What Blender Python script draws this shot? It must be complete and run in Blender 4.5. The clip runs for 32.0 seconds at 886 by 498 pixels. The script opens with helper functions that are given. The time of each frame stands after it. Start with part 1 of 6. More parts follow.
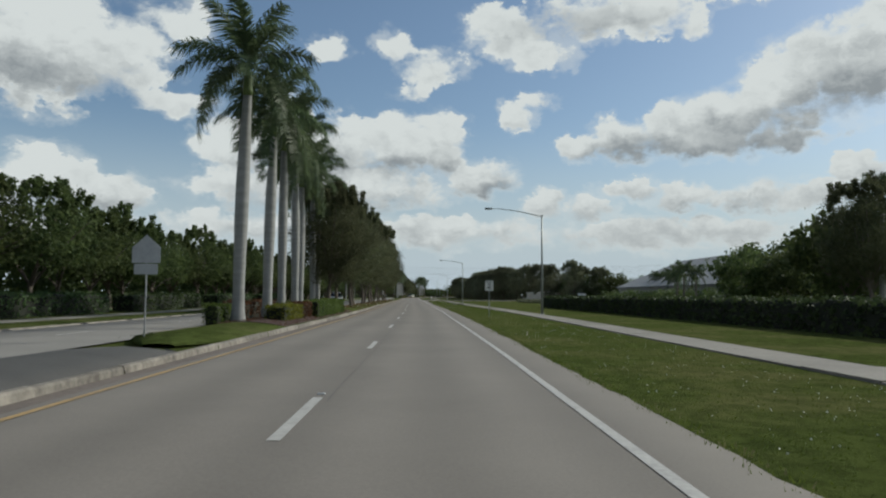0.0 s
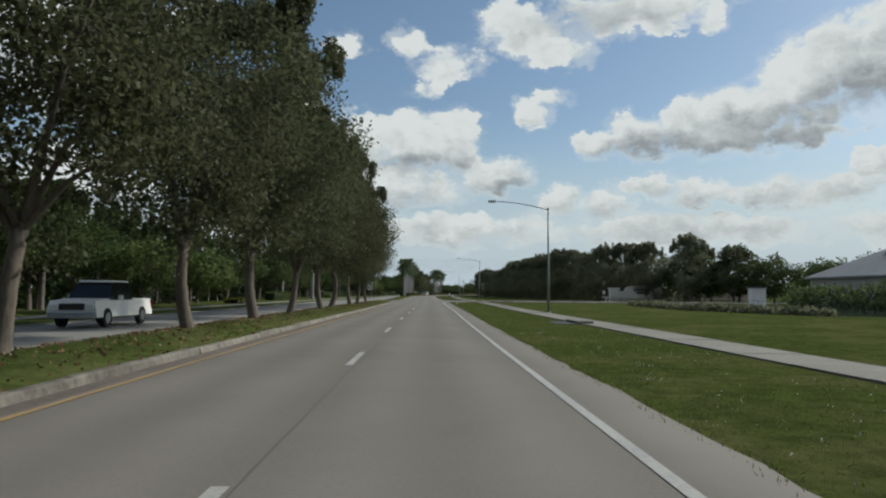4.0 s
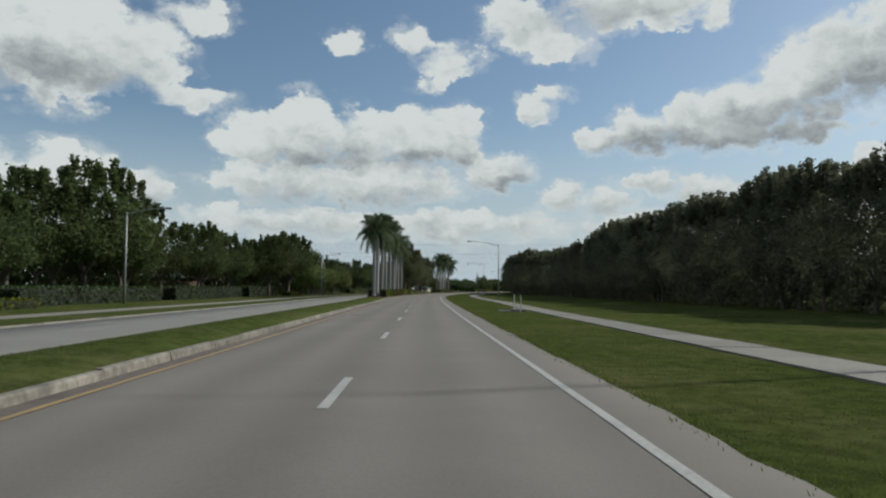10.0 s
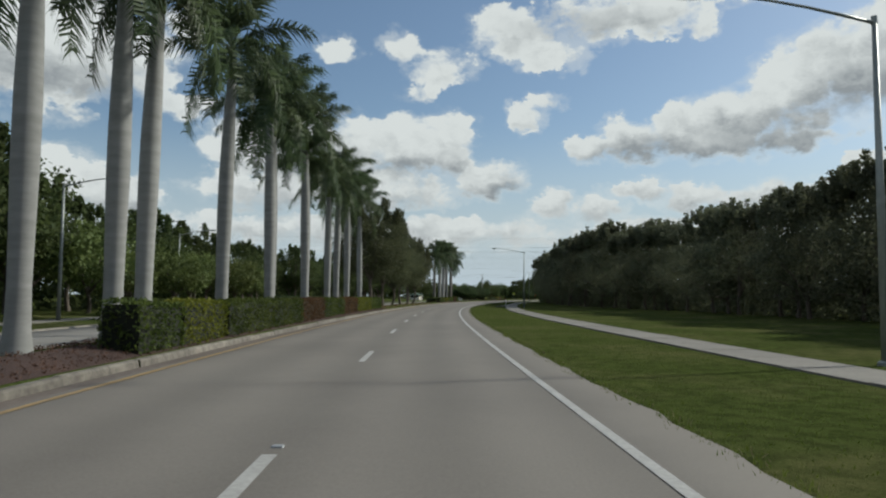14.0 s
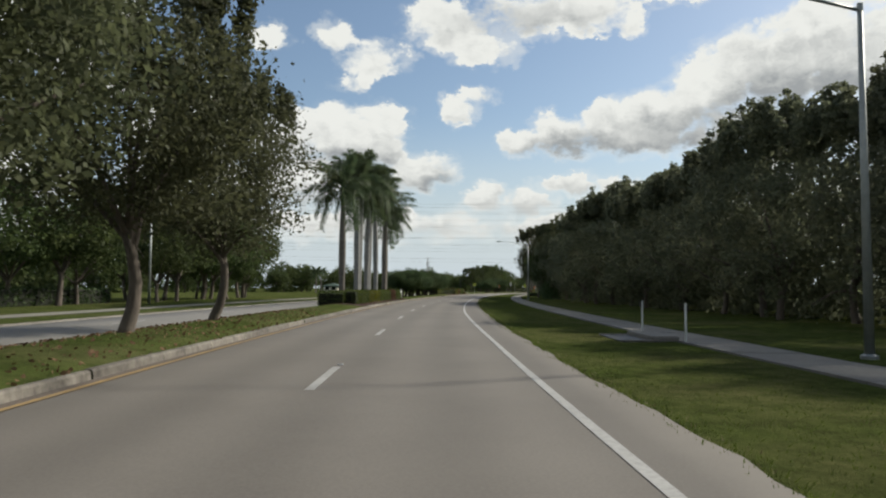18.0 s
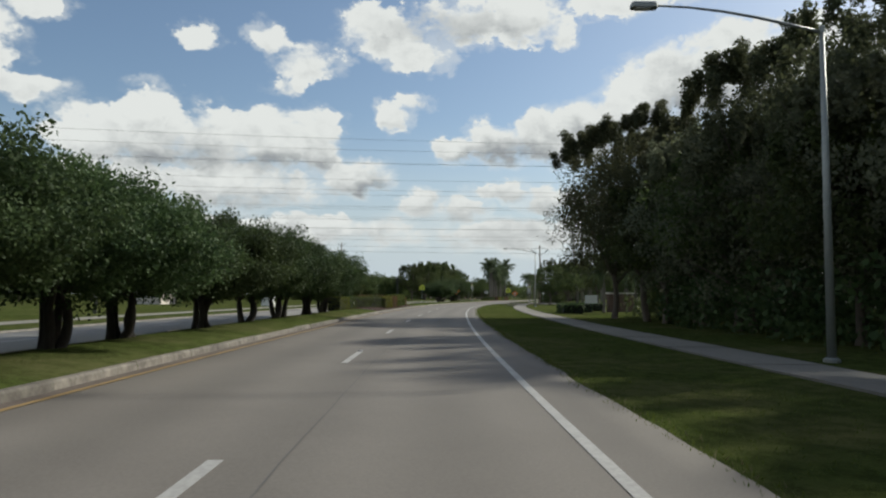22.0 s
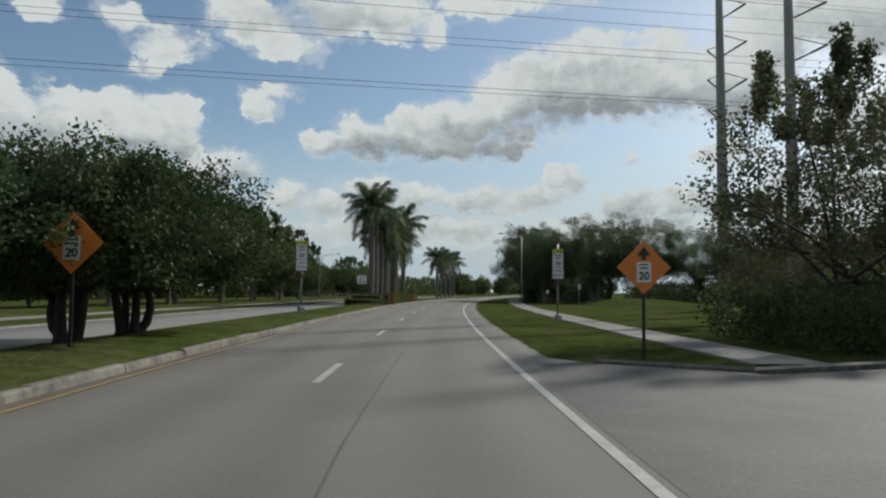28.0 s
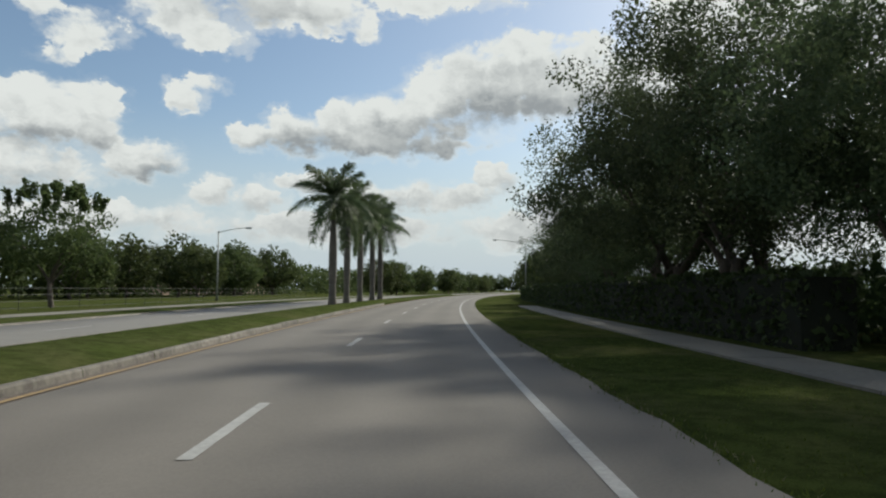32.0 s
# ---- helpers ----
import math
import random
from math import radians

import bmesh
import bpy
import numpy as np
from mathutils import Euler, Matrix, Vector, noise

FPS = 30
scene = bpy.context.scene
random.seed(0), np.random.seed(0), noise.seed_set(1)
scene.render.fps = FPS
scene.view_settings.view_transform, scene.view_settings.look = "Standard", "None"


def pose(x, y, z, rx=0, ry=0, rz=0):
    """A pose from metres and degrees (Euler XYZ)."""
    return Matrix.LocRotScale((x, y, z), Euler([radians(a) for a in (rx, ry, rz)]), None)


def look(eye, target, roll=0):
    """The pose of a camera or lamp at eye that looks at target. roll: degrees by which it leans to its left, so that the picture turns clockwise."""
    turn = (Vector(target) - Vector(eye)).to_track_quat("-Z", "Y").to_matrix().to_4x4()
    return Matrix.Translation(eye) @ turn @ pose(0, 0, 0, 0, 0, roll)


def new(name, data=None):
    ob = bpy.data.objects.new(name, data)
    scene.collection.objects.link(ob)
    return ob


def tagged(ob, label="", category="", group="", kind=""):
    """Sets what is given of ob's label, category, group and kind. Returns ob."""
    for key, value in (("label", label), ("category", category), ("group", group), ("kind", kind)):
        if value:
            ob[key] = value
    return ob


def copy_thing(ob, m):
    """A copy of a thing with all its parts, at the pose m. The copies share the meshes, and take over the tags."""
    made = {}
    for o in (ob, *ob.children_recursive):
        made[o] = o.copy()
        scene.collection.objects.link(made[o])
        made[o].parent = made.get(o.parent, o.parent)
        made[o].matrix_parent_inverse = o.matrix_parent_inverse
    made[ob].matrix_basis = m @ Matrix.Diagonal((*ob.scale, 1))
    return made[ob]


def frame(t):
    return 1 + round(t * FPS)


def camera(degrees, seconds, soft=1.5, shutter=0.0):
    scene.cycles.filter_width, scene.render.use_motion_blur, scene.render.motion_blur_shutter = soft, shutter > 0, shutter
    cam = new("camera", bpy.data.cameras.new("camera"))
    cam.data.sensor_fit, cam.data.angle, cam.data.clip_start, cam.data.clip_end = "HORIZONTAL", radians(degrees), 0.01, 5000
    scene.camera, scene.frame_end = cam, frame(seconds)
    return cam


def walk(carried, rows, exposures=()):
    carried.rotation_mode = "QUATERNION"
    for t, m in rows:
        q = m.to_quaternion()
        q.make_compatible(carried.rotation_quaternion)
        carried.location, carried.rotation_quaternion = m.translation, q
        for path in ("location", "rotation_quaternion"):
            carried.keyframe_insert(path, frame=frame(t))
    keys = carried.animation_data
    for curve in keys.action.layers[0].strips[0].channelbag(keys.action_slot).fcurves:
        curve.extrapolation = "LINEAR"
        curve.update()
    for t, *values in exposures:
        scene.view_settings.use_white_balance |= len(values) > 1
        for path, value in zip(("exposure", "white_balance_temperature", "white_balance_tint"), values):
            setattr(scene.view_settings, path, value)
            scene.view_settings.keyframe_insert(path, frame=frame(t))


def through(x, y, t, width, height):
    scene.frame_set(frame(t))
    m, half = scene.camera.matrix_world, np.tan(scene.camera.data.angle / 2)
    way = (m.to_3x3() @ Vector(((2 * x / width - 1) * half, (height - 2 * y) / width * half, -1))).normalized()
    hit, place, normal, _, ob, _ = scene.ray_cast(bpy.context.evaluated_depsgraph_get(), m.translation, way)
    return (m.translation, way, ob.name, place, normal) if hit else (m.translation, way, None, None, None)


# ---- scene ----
HEADINGS = (-0.31, -0.44, -0.22, 0.35, 0.84, 0.86, 0.56, 0.36, 0.2, 0.04, 0.41, 0.98, 1.18, 1.08, 0.92, 0.67, 0.34, -0.21, -1.09, -2.48, -4.24, -6.01, -7.36, -8.24, -9.2, -10.48, -11.56, -12.83, -14.17, -15.62, -17.57, -19.96, -21.45, -22.63, -23.76, -24.97, -26.28)
S0, S1, STEP = -240.0, 1300.0, 2.0


def heading(s):
    """Degrees to the left of +y in which the road runs at s metres along it."""
    if s > 720:
        return HEADINGS[-1] - 0.058 * (min(s, 930) - 720)
    k = max(s, 0) / 20
    n = min(int(k), len(HEADINGS) - 2)
    return HEADINGS[n] + (HEADINGS[n + 1] - HEADINGS[n]) * (k - n)


LINE = {}
x0 = y0 = 0.0
for n in range(int(S1 / STEP) + 1):
    LINE[n] = (x0, y0)
    a = radians(heading((n + 0.5) * STEP))
    x0, y0 = x0 - math.sin(a) * STEP, y0 + math.cos(a) * STEP
x0 = y0 = 0.0
for n in range(0, int(S0 / STEP) - 1, -1):
    LINE[n] = (x0, y0)
    a = radians(heading(0))
    x0, y0 = x0 + math.sin(a) * STEP, y0 - math.cos(a) * STEP


def on(s, u, z=0.0):
    """The place u metres to the right of the driving line, s metres along it."""
    k = min(max(s, S0), S1 - STEP) / STEP
    n = math.floor(k)
    (ax, ay), (bx, by) = LINE[n], LINE[n + 1]
    f = s / STEP - n
    a = radians(heading(s))
    return Vector((ax + (bx - ax) * f + u * math.cos(a), ay + (by - ay) * f + u * math.sin(a), z))


def turned(s, u, z=0.0, turn=0.0, scale=1.0):
    """A pose on the ground whose y axis runs along the road."""
    return Matrix.LocRotScale(on(s, u, z), Euler((0, 0, radians(heading(s) + turn))), Vector((scale,) * 3))


def curve(knots):
    """A function of s that glides through (s, value) knots."""
    xs, ys = [k[0] for k in knots], [k[1] for k in knots]
    return lambda s: float(np.interp(s, xs, ys))


# ---- camera ----
cam = camera(65.13, 32.0, soft=2.2, shutter=0.0)
PATH = [
    (0.0, pose(0.000, 0.000, 1.519, 93.84, -0.38, -1.92)),
    (0.5, pose(0.070, 11.336, 1.519, 93.99, -0.38, -2.01)),
    (1.0, pose(0.154, 22.675, 1.519, 93.98, -0.38, -2.04)),
    (1.5, pose(0.231, 34.018, 1.519, 93.91, -0.38, -1.93)),
    (2.0, pose(0.276, 45.366, 1.519, 93.81, -0.38, -1.71)),
    (2.5, pose(0.265, 56.717, 1.519, 93.72, -0.38, -1.37)),
    (3.0, pose(0.181, 68.073, 1.519, 93.81, -0.38, -1.02)),
    (3.5, pose(0.039, 79.431, 1.519, 93.72, -0.38, -0.78)),
    (4.0, pose(-0.139, 90.794, 1.519, 93.60, -0.38, -0.67)),
    (4.5, pose(-0.317, 102.160, 1.519, 93.53, -0.38, -0.78)),
    (5.0, pose(-0.463, 113.530, 1.519, 93.44, -0.38, -0.96)),
    (5.5, pose(-0.577, 124.905, 1.519, 93.39, -0.38, -1.10)),
    (6.0, pose(-0.666, 136.284, 1.519, 93.69, -0.38, -1.22)),
    (6.5, pose(-0.733, 147.668, 1.519, 93.62, -0.38, -1.31)),
    (7.0, pose(-0.784, 159.055, 1.519, 93.49, -0.38, -1.40)),
    (7.5, pose(-0.814, 170.446, 1.519, 93.51, -0.38, -1.52)),
    (8.0, pose(-0.825, 181.842, 1.519, 93.65, -0.38, -1.55)),
    (8.5, pose(-0.851, 193.241, 1.519, 93.66, -0.38, -1.37)),
    (9.0, pose(-0.927, 204.644, 1.519, 93.55, -0.38, -1.08)),
    (9.5, pose(-1.065, 216.051, 1.519, 93.21, -0.38, -0.74)),
    (10.0, pose(-1.268, 227.460, 1.519, 93.30, -0.38, -0.48)),
    (10.5, pose(-1.502, 238.873, 1.519, 92.98, -0.38, -0.42)),
    (11.0, pose(-1.733, 250.290, 1.519, 93.13, -0.38, -0.47)),
    (11.5, pose(-1.954, 261.711, 1.519, 93.15, -0.38, -0.53)),
    (12.0, pose(-2.160, 273.137, 1.519, 93.03, -0.38, -0.62)),
    (12.5, pose(-2.345, 284.566, 1.519, 93.17, -0.38, -0.74)),
    (13.0, pose(-2.504, 296.000, 1.519, 93.49, -0.38, -0.88)),
    (13.5, pose(-2.633, 307.439, 1.519, 93.66, -0.38, -1.04)),
    (14.0, pose(-2.727, 318.881, 1.519, 93.91, -0.38, -1.24)),
    (14.5, pose(-2.772, 330.329, 1.519, 93.76, -0.38, -1.53)),
    (15.0, pose(-2.754, 341.780, 1.519, 93.61, -0.38, -1.89)),
    (15.5, pose(-2.653, 353.234, 1.519, 93.58, -0.38, -2.37)),
    (16.0, pose(-2.443, 364.691, 1.519, 93.61, -0.38, -2.97)),
    (16.5, pose(-2.092, 376.149, 1.519, 93.65, -0.38, -3.79)),
    (17.0, pose(-1.564, 387.604, 1.519, 93.46, -0.38, -4.72)),
    (17.5, pose(-0.838, 399.051, 1.519, 93.33, -0.38, -5.77)),
    (18.0, pose(0.101, 410.488, 1.519, 93.28, -0.38, -6.82)),
    (18.5, pose(1.241, 421.910, 1.519, 93.27, -0.38, -7.78)),
    (19.0, pose(2.562, 433.316, 1.519, 93.17, -0.38, -8.61)),
    (19.5, pose(4.024, 444.710, 1.519, 93.47, -0.38, -9.19)),
    (20.0, pose(5.590, 456.093, 1.519, 93.66, -0.38, -9.69)),
    (20.5, pose(7.257, 467.467, 1.519, 93.69, -0.38, -10.20)),
    (21.0, pose(9.031, 478.828, 1.519, 93.68, -0.38, -10.78)),
    (21.5, pose(10.935, 490.172, 1.519, 93.85, -0.38, -11.50)),
    (22.0, pose(12.987, 501.494, 1.519, 93.86, -0.38, -12.24)),
    (22.5, pose(15.173, 512.795, 1.519, 93.79, -0.38, -12.86)),
    (23.0, pose(17.480, 524.077, 1.519, 93.81, -0.38, -13.49)),
    (23.5, pose(19.923, 535.333, 1.519, 93.62, -0.38, -14.24)),
    (24.0, pose(22.520, 546.559, 1.519, 93.50, -0.38, -15.03)),
    (24.5, pose(25.270, 557.753, 1.519, 93.55, -0.38, -15.79)),
    (25.0, pose(28.171, 568.913, 1.519, 93.60, -0.38, -16.58)),
    (25.5, pose(31.238, 580.032, 1.519, 93.66, -0.38, -17.49)),
    (26.0, pose(34.495, 591.101, 1.519, 93.61, -0.38, -18.57)),
    (26.5, pose(37.993, 602.101, 1.519, 93.57, -0.38, -19.98)),
    (27.0, pose(41.770, 613.012, 1.519, 93.54, -0.38, -21.36)),
    (27.5, pose(45.771, 623.847, 1.519, 93.52, -0.38, -22.33)),
    (28.0, pose(49.935, 634.625, 1.519, 93.53, -0.38, -23.11)),
    (28.5, pose(54.239, 645.353, 1.519, 93.57, -0.38, -23.81)),
    (29.0, pose(58.670, 656.032, 1.519, 93.62, -0.38, -24.47)),
    (29.5, pose(63.224, 666.665, 1.519, 93.49, -0.38, -25.12)),
    (30.0, pose(67.900, 677.248, 1.519, 93.64, -0.38, -25.78)),
    (30.5, pose(72.706, 687.777, 1.519, 93.77, -0.38, -26.50)),
    (31.0, pose(77.648, 698.248, 1.519, 93.42, -0.38, -27.25)),
    (31.5, pose(82.730, 708.656, 1.519, 93.28, -0.38, -28.02)),
    (32.0, pose(87.954, 718.997, 1.519, 93.33, -0.38, -28.80)),
]
walk(cam, PATH, exposures=[(0.0, -0.02, 6300, 3), (5.0, 0.04, 6300, 3), (9.0, -0.08, 6300, 3), (12.0, 0.0, 6300, 3), (14.5, 0.04, 6300, 3), (17.0, 0.3, 6700, 6), (19.5, 0.27, 6600, 6), (21.0, 0.17, 6500, 5), (23.0, 0.18, 6500, 5), (24.0, -0.08, 6400, 4), (26.0, -0.1, 6300, 3), (29.0, -0.02, 6300, 3), (30.0, 0.1, 6500, 5), (32.0, 0.16, 6500, 4)])

# ---- sky and sun ----
SUN_AZ, SUN_EL = 69.0, 35.0          # degrees to the right of +y, and up
sun_way = Vector((math.sin(radians(SUN_AZ)) * math.cos(radians(SUN_EL)), math.cos(radians(SUN_AZ)) * math.cos(radians(SUN_EL)), math.sin(radians(SUN_EL))))
sun = new("sun", bpy.data.lights.new("sun", "SUN"))
sun.data.energy, sun.data.angle, sun.data.color = 4.0, radians(2.6), (1.0, 0.94, 0.84)
sun.matrix_world = look(sun_way * 300, (0, 0, 0))

world = bpy.data.worlds.new("sky")
scene.world = world
world.use_nodes = True
wt = world.node_tree
wt.nodes.clear()


def node(tree, kind, **values):
    n = tree.nodes.new(kind)
    for key, value in values.items():
        setattr(n, key, value)
    return n


def calc(tree, op, a, b=None, c=None):
    """A math node; numbers or sockets go in."""
    n = node(tree, "ShaderNodeMath", operation=op)
    for i, v in enumerate((a, b, c)):
        if v is None:
            continue
        if isinstance(v, (int, float)):
            n.inputs[i].default_value = v
        else:
            tree.links.new(v, n.inputs[i])
    return n.outputs[0]


def ramp(tree, value, lo, hi, a=0.0, b=1.0, smooth=True):
    n = node(tree, "ShaderNodeMapRange", interpolation_type="SMOOTHSTEP" if smooth else "LINEAR")
    tree.links.new(value, n.inputs[0])
    for i, v in enumerate((lo, hi, a, b)):
        n.inputs[1 + i].default_value = v
    return n.outputs[0]


def mixed(tree, factor, a, b):
    n = node(tree, "ShaderNodeMix", data_type="RGBA")
    for i, v in ((0, factor), (6, a), (7, b)):
        if isinstance(v, (int, float)):
            n.inputs[i].default_value = v
        elif isinstance(v, tuple):
            n.inputs[i].default_value = (*v, 1)
        else:
            tree.links.new(v, n.inputs[i])
    return n.outputs[2]


sky = node(wt, "ShaderNodeTexSky", sky_type="NISHITA", sun_disc=False, sun_elevation=radians(SUN_EL), sun_rotation=radians(SUN_AZ), air_density=1.0, dust_density=1.2, ozone_density=1.6)
coord = node(wt, "ShaderNodeTexCoord").outputs["Generated"]
xyz = node(wt, "ShaderNodeSeparateXYZ")
wt.links.new(coord, xyz.inputs[0])
wx, wy, wz = xyz.outputs
azimuth = calc(wt, "MULTIPLY", calc(wt, "ARCTAN2", wx, wy), 180 / math.pi)
flat = calc(wt, "SQRT", calc(wt, "ADD", calc(wt, "MULTIPLY", wx, wx), calc(wt, "MULTIPLY", wy, wy)))
height = calc(wt, "MULTIPLY", calc(wt, "ARCTAN2", wz, flat), 180 / math.pi)


def sky_noise(scale, detail, rough, dx=0.0, dy=0.0, stretch=1.5):
    """Noise over azimuth and height, in degrees, flatter than wide."""
    v = node(wt, "ShaderNodeCombineXYZ")
    wt.links.new(calc(wt, "ADD", azimuth, dx), v.inputs[0])
    wt.links.new(calc(wt, "MULTIPLY", calc(wt, "ADD", height, dy), stretch), v.inputs[1])
    n = node(wt, "ShaderNodeTexNoise", noise_dimensions="2D")
    wt.links.new(v.outputs[0], n.inputs["Vector"])
    n.inputs["Scale"].default_value, n.inputs["Detail"].default_value, n.inputs["Roughness"].default_value = scale, detail, rough
    return n.outputs["Fac"]


# Heaped clouds: azimuth to the right of +y, height, half width, half height, and how far the mass stands out.
CLOUDS_LEFT = ((-38, 18, 9, 6, 1.05), (-29, 17.5, 7, 4.6, 1.05), (-23.6, 17.6, 4, 3.3, 1.0), (-20.0, 20.6, 3.2, 1.4, 0.85), (-19.6, 14.6, 3.4, 0.9, 0.7), (-28.4, 7.8, 4.0, 2.9, 1.05),
               (-23.8, 7.2, 3.6, 1.9, 1.0), (-35, 8, 5, 2.6, 1.0), (-42, 9, 7, 3.6, 0.95), (-8.0, 19.6, 1.9, 1.1, 0.62), (-70, 18, 20, 10, 0.9))
CLOUDS_MIDDLE = ((-15.0, 11.4, 3.2, 2.7, 1.05), (-11.0, 12.4, 3.6, 3.3, 1.1), (-6.5, 12.0, 4.2, 2.8, 1.1), (-1.8, 12.1, 4.2, 2.8, 1.1), (1.6, 12.2, 2.6, 2.8, 1.1), (5.6, 9.6, 3.7, 1.8, 1.0),
                 (-13, 8.4, 6, 1.8, 0.95), (-4, 8.4, 7, 2.0, 1.0), (-2.2, 20.2, 1.8, 1.2, 0.7), (0.9, 18.4, 2.7, 1.6, 0.8), (-0.7, 16.5, 1.8, 0.8, 0.6), (7.8, 14.6, 1.8, 1.2, 0.75), (9.7, 15.7, 1.5, 0.7, 0.5))
CLOUDS_TOP = ((7.0, 21.3, 3.8, 2.2, 1.0), (10.0, 19.4, 3.0, 1.5, 0.9), (14, 22, 4, 2.1, 1.0), (19, 22, 4, 2.0, 1.0), (22, 20.9, 1.8, 1.2, 0.7), (26, 23.2, 4, 1.5, 0.9), (32, 23.8, 5, 1.6, 0.85), (0, 48, 40, 9, 0.7), (-60, 50, 30, 12, 0.7))
CLOUDS_RIGHT = ((13.2, 12.1, 2.3, 1.1, 1.0), (16.8, 12.4, 3.1, 1.9, 1.05), (20.4, 12.9, 3.2, 2.4, 1.1), (24.4, 13.6, 3.4, 2.8, 1.1), (28.4, 15.1, 3.5, 3.7, 1.15), (32.8, 16.2, 4, 3.8, 1.15), (37.5, 16.8, 4, 3.7, 1.15),
                (31, 17.6, 3.2, 2.3, 1.1), (35.4, 18.6, 3.4, 2.3, 1.1), (40.4, 18.2, 3.6, 2.3, 1.1), (44.2, 17.2, 2.8, 2.1, 1.05), (42, 16.0, 4.2, 3.1, 1.1), (46.2, 15.2, 4, 2.7, 1.1), (48.0, 17.6, 4, 2.8, 1.05), (24, 11.7, 8.5, 1.3, 1.0), (50.5, 21, 5, 3.2, 1.05), (56, 19.5, 6, 4.4, 1.05), (63, 20, 9, 7, 1.0), (54.5, 12, 4.5, 2.8, 1.0), (46, 10.5, 3.4, 1.3, 0.9), (38.3, 10.4, 1.2, 0.8, 0.7), (95, 28, 25, 14, 0.9))
CLOUDS_LOW = ((10.4, 7.3, 1.9, 1.3, 1.0), (13.6, 7.0, 2.4, 1.2, 1.0), (17.2, 8.5, 3.0, 1.0, 0.9), (21.2, 7.9, 3.0, 1.2, 0.95), (26, 7.5, 3.5, 1.3, 0.95), (33.4, 9.0, 2.0, 1.6, 1.0), (31, 7.4, 3.5, 1.3, 0.95), (38, 7.0, 3.2, 1.5, 0.95), (43.5, 6.8, 4, 1.5, 0.95), (52, 7.6, 6, 2.2, 0.95))
BANKS_OF_CLOUD = ((2, 5.1, 10, 1.5, 0.9), (20, 4.9, 12, 1.5, 0.9), (-12, 5.3, 10, 1.6, 0.9), (-28, 4.6, 10, 1.5, 0.85), (38, 4.8, 12, 1.7, 0.9), (56, 5, 10, 2.2, 0.9), (150, 25, 40, 16, 0.9), (-130, 25, 40, 15, 0.9))
CLOUDS = CLOUDS_LEFT + CLOUDS_MIDDLE + CLOUDS_TOP + CLOUDS_RIGHT + CLOUDS_LOW + BANKS_OF_CLOUD
warp_a = calc(wt, "MULTIPLY", calc(wt, "SUBTRACT", sky_noise(0.30, 6, 0.58), 0.5), 3.4)
warp_b = calc(wt, "MULTIPLY", calc(wt, "SUBTRACT", sky_noise(0.34, 6, 0.58, 50, 20), 0.5), 2.6)
az_w, el_w = calc(wt, "ADD", azimuth, warp_a), calc(wt, "ADD", height, warp_b)
mass = under = total = None
for ca, ce, ra, re, weight in CLOUDS:
    da = calc(wt, "DIVIDE", calc(wt, "SUBTRACT", az_w, float(ca)), float(ra))
    db = calc(wt, "DIVIDE", calc(wt, "SUBTRACT", el_w, float(ce)), float(re))
    d = calc(wt, "MULTIPLY_ADD", da, da, calc(wt, "MULTIPLY", db, db))
    v = calc(wt, "MULTIPLY", calc(wt, "SUBTRACT", 1.0, d), float(weight))
    here = calc(wt, "MAXIMUM", v, 0.001)
    mass = v if mass is None else calc(wt, "SMOOTH_MAX", mass, v, 0.2)
    total = here if total is None else calc(wt, "ADD", total, here)
    side = calc(wt, "MULTIPLY", here, calc(wt, "MULTIPLY_ADD", db, -1.0, calc(wt, "MULTIPLY", da, 0.25)))
    under = side if under is None else calc(wt, "ADD", under, side)
under = calc(wt, "DIVIDE", under, total)


def sky_heaps(dx=0.0, dy=0.0):
    """Rounded heads of cloud, large and small."""
    v = node(wt, "ShaderNodeCombineXYZ")
    wt.links.new(calc(wt, "ADD", az_f, dx), v.inputs[0])
    wt.links.new(calc(wt, "MULTIPLY", calc(wt, "ADD", el_f, dy), 1.35), v.inputs[1])
    n = node(wt, "ShaderNodeTexVoronoi", voronoi_dimensions="2D", feature="SMOOTH_F1", normalize=True)
    wt.links.new(v.outputs[0], n.inputs["Vector"])
    for key, value in (("Scale", 0.42), ("Detail", 3.2), ("Roughness", 0.58), ("Lacunarity", 2.3), ("Smoothness", 0.35)):
        n.inputs[key].default_value = value
    return calc(wt, "MULTIPLY", n.outputs["Distance"], -1.0)


az_f = calc(wt, "ADD", azimuth, calc(wt, "MULTIPLY", calc(wt, "SUBTRACT", sky_noise(0.5, 4, 0.6, 7, 3), 0.5), 2.2))
el_f = calc(wt, "ADD", height, calc(wt, "MULTIPLY", calc(wt, "SUBTRACT", sky_noise(0.5, 4, 0.6, 31, 9), 0.5), 1.8))
fine = sky_noise(0.55, 9, 0.62, 10, 5)
heaps, heaps_sunward = sky_heaps(), sky_heaps(0.55, 0.75)
curls = calc(wt, "SUBTRACT", fine, 0.5)
body = calc(wt, "ADD", mass, calc(wt, "MULTIPLY_ADD", calc(wt, "ADD", heaps, 0.32), 1.25, calc(wt, "MULTIPLY", curls, 0.8)))
veil = calc(wt, "MULTIPLY", ramp(wt, body, -0.55, 0.1), calc(wt, "MULTIPLY", ramp(wt, sky_noise(0.16, 6, 0.6, 140, 70), 0.4, 0.7), 0.45))
ragged_edge = ramp(wt, sky_noise(0.2, 4, 0.55, 200, 90), 0.42, 0.66)
edge_width = calc(wt, "ADD", calc(wt, "MULTIPLY_ADD", ramp(wt, under, -0.1, 0.8), 0.55, 0.30), calc(wt, "MULTIPLY", ragged_edge, 0.75))
